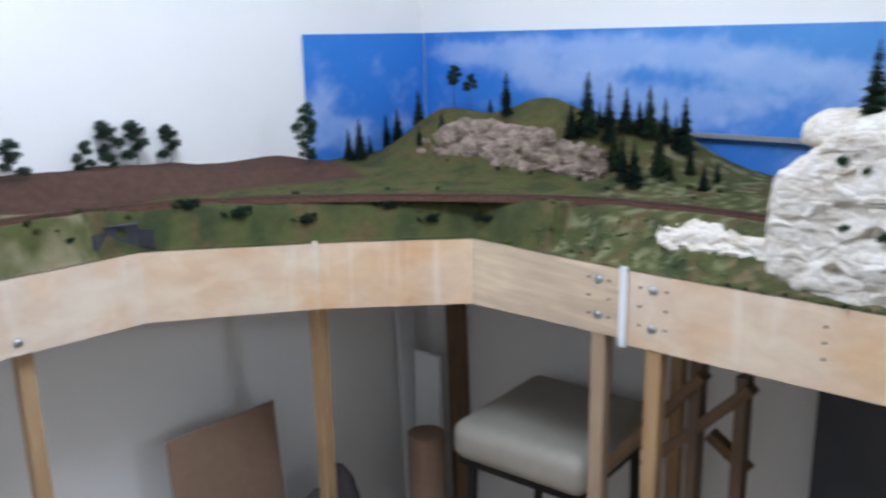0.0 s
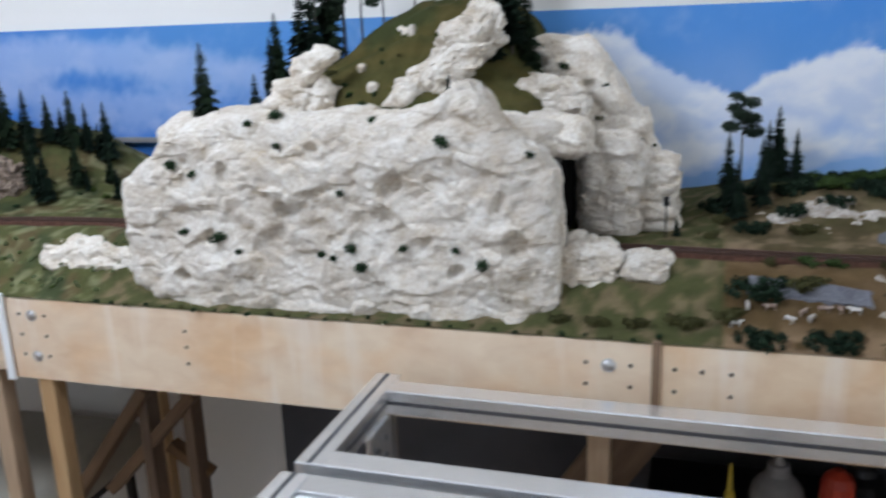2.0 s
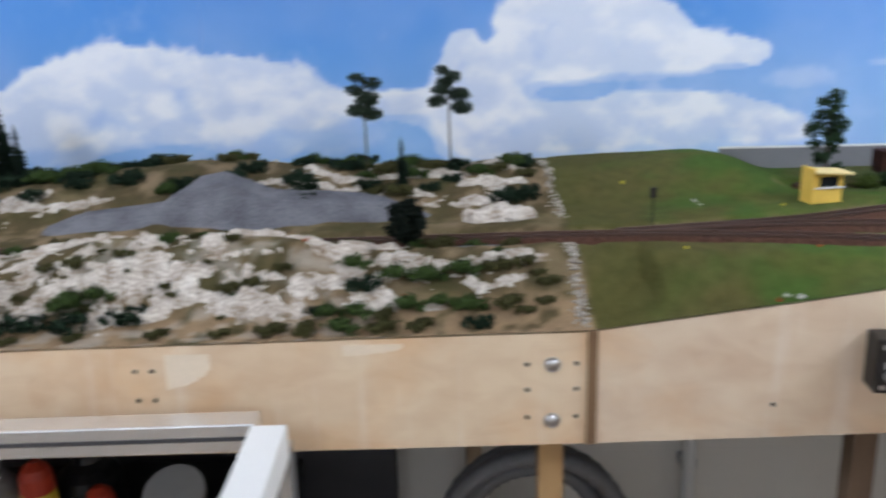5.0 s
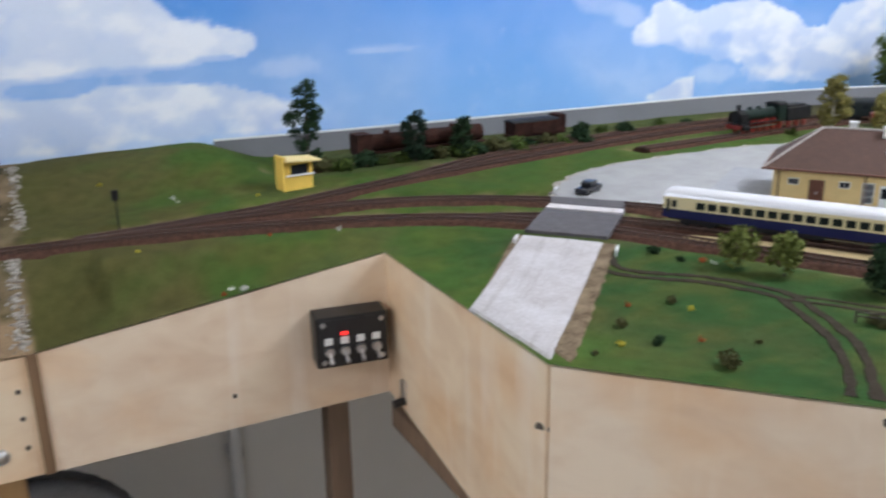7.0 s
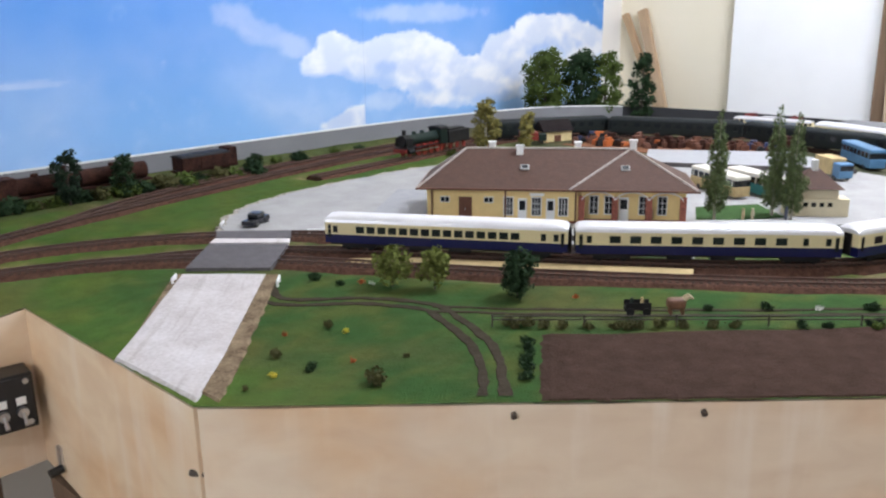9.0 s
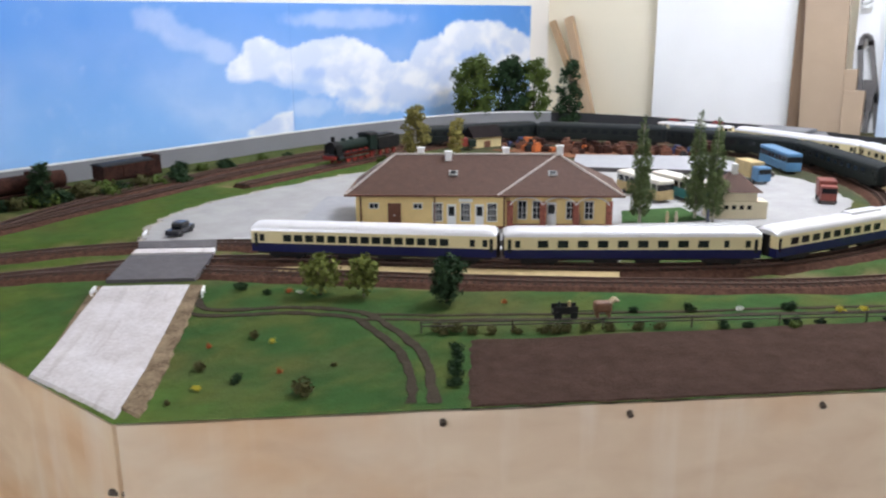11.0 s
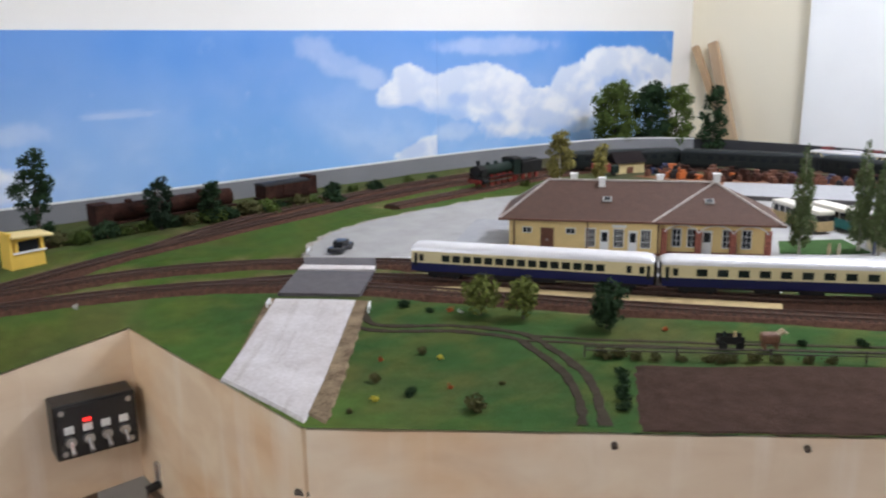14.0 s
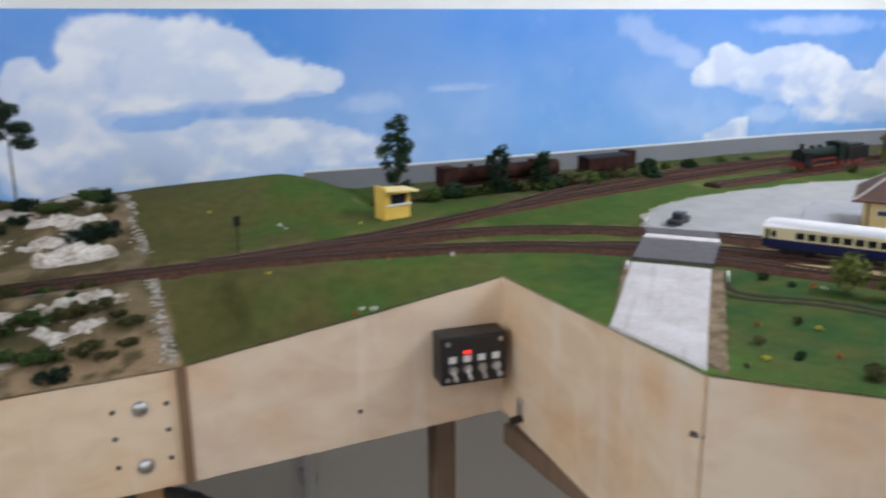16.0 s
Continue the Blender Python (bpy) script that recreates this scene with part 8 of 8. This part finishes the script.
stick("upright", (1.56, 0.745, 0.0), (1.56, 0.745, 0.93))
stick("upright", (1.58, 0.655, 0.0), (1.58, 0.655, 0.84))
stick("brace", (1.54, 0.98, 0.51), (1.54, 0.725, 0.837))
stick("brace", (1.56, 0.86, 0.58), (1.56, 0.63, 0.825), 0.035)
stick("brace", (1.60, 0.73, 0.68), (1.60, 0.64, 0.62), 0.03)
plank("white_board", (1.70, 1.70, 0.0), (1.71, 1.75, 1.0), 0.075, 0.012, M_WHITE, "narrow white board leaning under the layout", "board", (0, 1, 0))
plank("dark_plank", (1.81, 1.60, 0.0), (1.82, 1.64, 1.0), 0.075, 0.02, M_PINE_SHADED, "dark brown plank standing under the layout", "plank", (0, 1, 0))
M_CARD = mat("brown_cardboard", (0.25, 0.16, 0.1), 0.85, vary=0.1, scale=40, bump=0.1)
c = thing("cardboard_roll", "brown cardboard roll standing on end", "cardboard roll", Matrix.Translation((1.53, 1.50, 0)))
part("tube", one(tube, (0, 0, 0), (0, 0, 0.47), 0.052, n=28), M_CARD, c)
part("core_hole", one(tube, (0.0, 0, 0.438), (0.0, 0, 0.4415), 0.012, n=14), M_BLACK, c)
plank("cardboard_sheet", (1.03, 1.66, 0.0), (1.035, 1.72, 0.628), 0.31, 0.006, M_CARD, "brown cardboard sheet leaning against the wall", "cardboard", (0, 1, 0))
for x, y, sx, sz in ((1.22, 1.60, 0.07, 0.40), (1.31, 1.62, 0.06, 0.43), (1.10, 1.58, 0.05, 0.36)):
    bm = bmesh.new()
    bmesh.ops.create_icosphere(bm, subdivisions=4, radius=1)
    for v in bm.verts:
        k = 1 + 0.2 * noise.noise(v.co * 3 + Vector((x * 9, 0, 0)))
        v.co = Vector((x + v.co.x * sx * k, y + v.co.y * 0.07 * k, sz / 2 + v.co.z * sz / 2 * (0.9 + 0.1 * k)))
    tagged(part("dark_sack", bm, mat("dark_cloth", (0.07, 0.06, 0.06), 0.9, vary=0.3, scale=40), smooth=True), "dark crumpled cloth sack on the floor", "sack")
M_DBOARD = mat("slate_grey_board", (0.085, 0.085, 0.095), 0.8, vary=0.15, scale=10)
tagged(part("slate_board", one(box, 1.79, 1.81, -1.05, 0.57, 0.0, 0.98, 0.002), M_DBOARD), "dark slate-grey panel leaning behind the clutter", "panel")
c = thing("pipe_riser", "white heating pipe along the wall", "pipe")
part("pipe", one(tube, (1.825, -1.63, 0), (1.825, -1.63, 1.15), 0.013, n=14), M_WHITE, c)
part("clip", one(box, 1.822, 1.861, -1.645, -1.615, 0.6, 0.62), M_STEEL, c)
# black chest with bottles
c = thing("black_chest", "black storage chest under the layout", "chest")
part("body", one(box, 1.36, 1.70, -0.88, -0.26, 0.0, 0.70, 0.006), M_BLACK, c)
part("lid", one(box, 1.355, 1.705, -0.885, -0.255, 0.70, 0.72, 0.004), M_BLACK, c)


def bottle(x, y, r, h, body, cap, label, ch=0.05, cr=0.42, skirt=None):
    """A round bottle with a shoulder; the cap may be a cone or a rounded knob on a skirt."""
    c = thing("bottle", label, "bottle", Matrix.Translation((x, y, 0.72)))
    bm = bmesh.new()
    prof = [(0.0, 0.9), (0.04, 1.0), (0.62, 1.0), (0.74, 0.93), (0.84, 0.72), (0.92, 0.48), (1.0, 0.42)]
    for (a, p), (b, q) in zip(prof, prof[1:]):
        tube(bm, (0, 0, h * a), (0, 0, h * b), r * p, r * q, 20)
    part("body", bm, body, c)
    if skirt:
        part("collar", one(tube, (0, 0, h * 0.9), (0, 0, h + ch * 0.25), r * cr * 1.05, r * cr, 16), skirt, c)
    bm = bmesh.new()
    z = h + (ch * 0.2 if skirt else 0.0)
    rounded = [(0.0, 1.0), (0.55, 0.95), (0.8, 0.75), (1.0, 0.3)] if cr > 0.5 else [(0.0, 1.0), (0.3, 0.95), (0.35, 0.6), (1.0, 0.25)]
    for (a, p), (b, q) in zip(rounded, rounded[1:]):
        tube(bm, (0, 0, z + ch * a), (0, 0, z + ch * b), r * cr * p, r * cr * q, 16)
    part("cap", bm, cap, c)


M_YEL = mat("yellow_plastic", (0.65, 0.50, 0.05), 0.4, vary=0.05)
M_REDP = mat("red_plastic", (0.5, 0.05, 0.02), 0.4, vary=0.05)
M_CLEAR = mat("smoky_plastic", (0.30, 0.28, 0.27), 0.2, vary=0.1)
bottle(1.45, -0.385, 0.02, 0.07, M_YEL, M_YEL, "yellow glue bottle with a pointed cap", 0.07)
bottle(1.475, -0.455, 0.041, 0.13, M_CLEAR, M_CLEAR, "smoky clear plastic bottle", 0.02)
bottle(1.45, -0.535, 0.034, 0.09, M_YEL, M_REDP, "yellow bottle with a rounded red cap", 0.05, 0.75, M_YEL)
bottle(1.45, -0.625, 0.03, 0.06, M_BLACK, M_REDP, "black bottle with a rounded red cap", 0.045, 0.8)
bottle(1.525, -0.58, 0.05, 0.12, M_BLACK, M_BLACK, "squat black plastic bottle", 0.03)
c = thing("round_tub", "round tub with a pale grey lid", "tub", Matrix.Translation((1.46, -0.745, 0.72)) @ Matrix.Rotation(radians(-28), 4, "Y"))
part("tub", one(tube, (0.02, 0, 0.03), (0.02, 0, 0.10), 0.042, n=26), M_BLACK, c)
part("lid", one(tube, (0.02, 0, 0.10), (0.02, 0, 0.112), 0.045, n=26), mat("pale_grey_lid", (0.5, 0.5, 0.5), 0.5, vary=0.05), c)
plank("slanted_board", (1.62, -0.06, 0.55), (1.60, -0.30, 0.93), 0.10, 0.012, M_PINE_SHADED, "brown board leaning beside the chest", "board", (1, 0, 0))
# hose coil on a carton
tagged(part("carton", one(box, 1.42, 1.66, -1.44, -1.12, 0, 0.55, 0.004), M_CARD), "brown cardboard carton on the floor", "carton")
c = thing("hose_coil", "grey ribbed hose wound in a standing coil", "hose", Matrix.Translation((1.50, -1.28, 0.70)))
M_HOSE = mat("grey_hose", (0.17, 0.17, 0.18), 0.5, vary=0.15, scale=100)
for k, (rad, dx) in enumerate(((0.135, 0.0), (0.12, 0.03), (0.14, -0.032), (0.105, 0.0))):
    bm = bmesh.new()
    n, m = 72, 8
    rows = []
    for i in range(n):
        a = 2 * math.pi * i / n
        rr = 0.0155 * (1.0 if i % 2 else 0.88)
        rows.append([bm.verts.new((dx + rr * math.cos(2 * math.pi * j / m), (rad + rr * math.sin(2 * math.pi * j / m)) * math.cos(a), (rad + rr * math.sin(2 * math.pi * j / m)) * math.sin(a))) for j in range(m)])
    for i in range(n):
        for j in range(m):
            bm.faces.new((rows[i][j], rows[i][(j + 1) % m], rows[(i + 1) % n][(j + 1) % m], rows[(i + 1) % n][j]))
    bmesh.ops.recalc_face_normals(bm, faces=bm.faces[:])
    part("loop", bm, M_HOSE, c, smooth=True)

# ---- things at the station end of the room ----
c = thing("white_door_leaf", "plain white door leaf leaning on the wall", "door leaf")
part("leaf", one(box, 1.015, 1.435, -3.925, -3.885, 0.0, 2.1, 0.003), M_WHITE, c)
part("edge_band", one(box, 1.0125, 1.0155, -3.924, -3.886, 0.0, 2.1), M_WHITE_EDGE, c)
plank("batten", (1.39, -3.80, 0.7), (1.835, -3.935, 1.487), 0.022, 0.018, M_PINE, "pine batten leaning in the corner", "batten", (0, 1, 0))
plank("batten", (1.455, -3.80, 0.7), (1.772, -3.935, 1.50), 0.032, 0.018, M_PINE, "pine batten leaning in the corner", "batten", (0, 1, 0))
M_MDF = mat("brown_fibreboard", (0.34, 0.25, 0.17), 0.7, vary=0.06, scale=12)
plank("fibreboard", (0.80, -3.60, 0.0), (0.945, -3.80, 2.1), 0.105, 0.016, M_MDF, "tall brown fibreboard leaning on the wall", "board", (0, 1, 0))
plank("fibreboard", (0.80, -3.58, 0.0), (0.842, -3.73, 1.37), 0.06, 0.012, M_MDF, "brown fibreboard offcut leaning on the wall", "board", (0, 1, 0))
plank("fibreboard", (0.785, -3.56, 0.0), (0.81, -3.71, 1.32), 0.05, 0.012, M_MDF, "short brown fibreboard offcut leaning on the wall", "board", (0, 1, 0))
plank("dark_board", (0.955, -3.72, 0.0), (0.992, -3.85, 2.1), 0.03, 0.02, M_PINE_SHADED, "dark brown board edge beside the door leaf", "board", (0, 1, 0))
plank("white_frame_board", (0.735, -3.66, 0.0), (0.79, -3.83, 2.1), 0.13, 0.012, M_WHITE, "white board behind a grey clamp", "board", (0, 1, 0))
c = thing("grey_clamp", "grey metal clamp with a hoop handle", "clamp")
M_GREYMETAL = mat("grey_clamp_metal", (0.16, 0.15, 0.145), 0.5, 0.4, vary=0.15, scale=60)
hoop = [(0.806, 1.31), (0.818, 1.42), (0.816, 1.444), (0.808, 1.453), (0.799, 1.448), (0.793, 1.43), (0.768, 1.30), (0.752, 1.16), (0.742, 1.0)]
bm = bmesh.new()
for (xa, za), (xb, zb) in zip(hoop, hoop[1:]):
    d = Vector((xb - xa, 0, zb - za))
    n = Vector((d.z, 0, -d.x)).normalized() * 0.0055
    f0 = [Vector((xa, -3.755, za)) - n - d * 0.08, Vector((xa, -3.755, za)) + n - d * 0.08, Vector((xb, -3.755, zb)) + n + d * 0.08, Vector((xb, -3.755, zb)) - n + d * 0.08]
    v0 = [bm.verts.new(q) for q in f0]
    v1 = [bm.verts.new(q + Vector((0, 0.012, 0))) for q in f0]
    bm.faces.new(v0)
    bm.faces.new(v1[::-1])
    for k in range(4):
        bm.faces.new((v0[(k + 1) % 4], v0[k], v1[k], v1[(k + 1) % 4]))
bmesh.ops.recalc_face_normals(bm, faces=bm.faces[:])
part("hoop_handle", bm, M_GREYMETAL, c)
part("jaw_plate", one(prism, [(0.772, -3.744), (0.800, -3.744), (0.800, -3.738), (0.772, -3.738)], 1.265, 1.345), M_GREYMETAL, c)
part("crossbar", one(box, 0.742, 0.788, -3.744, -3.736, 1.178, 1.192, 0.001), M_GREYMETAL, c)
part("rear_leg", one(box, 0.776, 0.786, -3.744, -3.736, 1.0, 1.27, 0.001), M_GREYMETAL, c)
c = thing("wall_hook", "small pale hook with a hanging cord", "hook")
part("cord", one(tube, (0.829, -3.752, 1.62), (0.825, -3.752, 1.527), 0.004, n=8), M_GREYMETAL, c)
part("hook", one(tube, (0.825, -3.752, 1.53), (0.803, -3.752, 1.536), 0.006, 0.0045, 10), M_WHITE_EDGE, c)
plank("blue_sheet", (0.655, -3.60, 0.0), (0.72, -3.76, 2.1), 0.11, 0.01, mat("pale_blue_sheet", (0.42, 0.5, 0.62), 0.6, vary=0.05, scale=8), "pale blue sheet leaning on the wall", "sheet", (0, 1, 0))
plank("pale_board", (0.50, -3.58, 0.0), (0.50, -3.74, 2.1), 0.15, 0.012, M_WALL_CREAM, "cream board leaning on the wall", "board", (0, 1, 0))
for k, (x, y, a) in enumerate(((0.90, -3.53, 8), (0.88, -3.54, 22), (0.91, -3.52, -6), (0.74, -3.45, 14))):
    ob = tagged(part("paper_sheet", one(box, -0.06, 0.06, -0.04, 0.04, 0, 0.003 + 0.002 * k, 0.0008), M_WHITE if k == 0 else M_GREY_STRIP), "sheets of paper lying behind the train", "paper")
    ob.matrix_world = Matrix.Translation((x, y, 1.2135 + 0.009 * (k if k < 3 else 0))) @ Matrix.Rotation(radians(a), 4, "Z")
plank("laminate_board", (1.72, 1.66, 0.0), (1.72, 1.66, 0.61), 0.10, 0.012, M_WHITE, "narrow white laminate board standing in the corner", "board", (1, 0, 0))
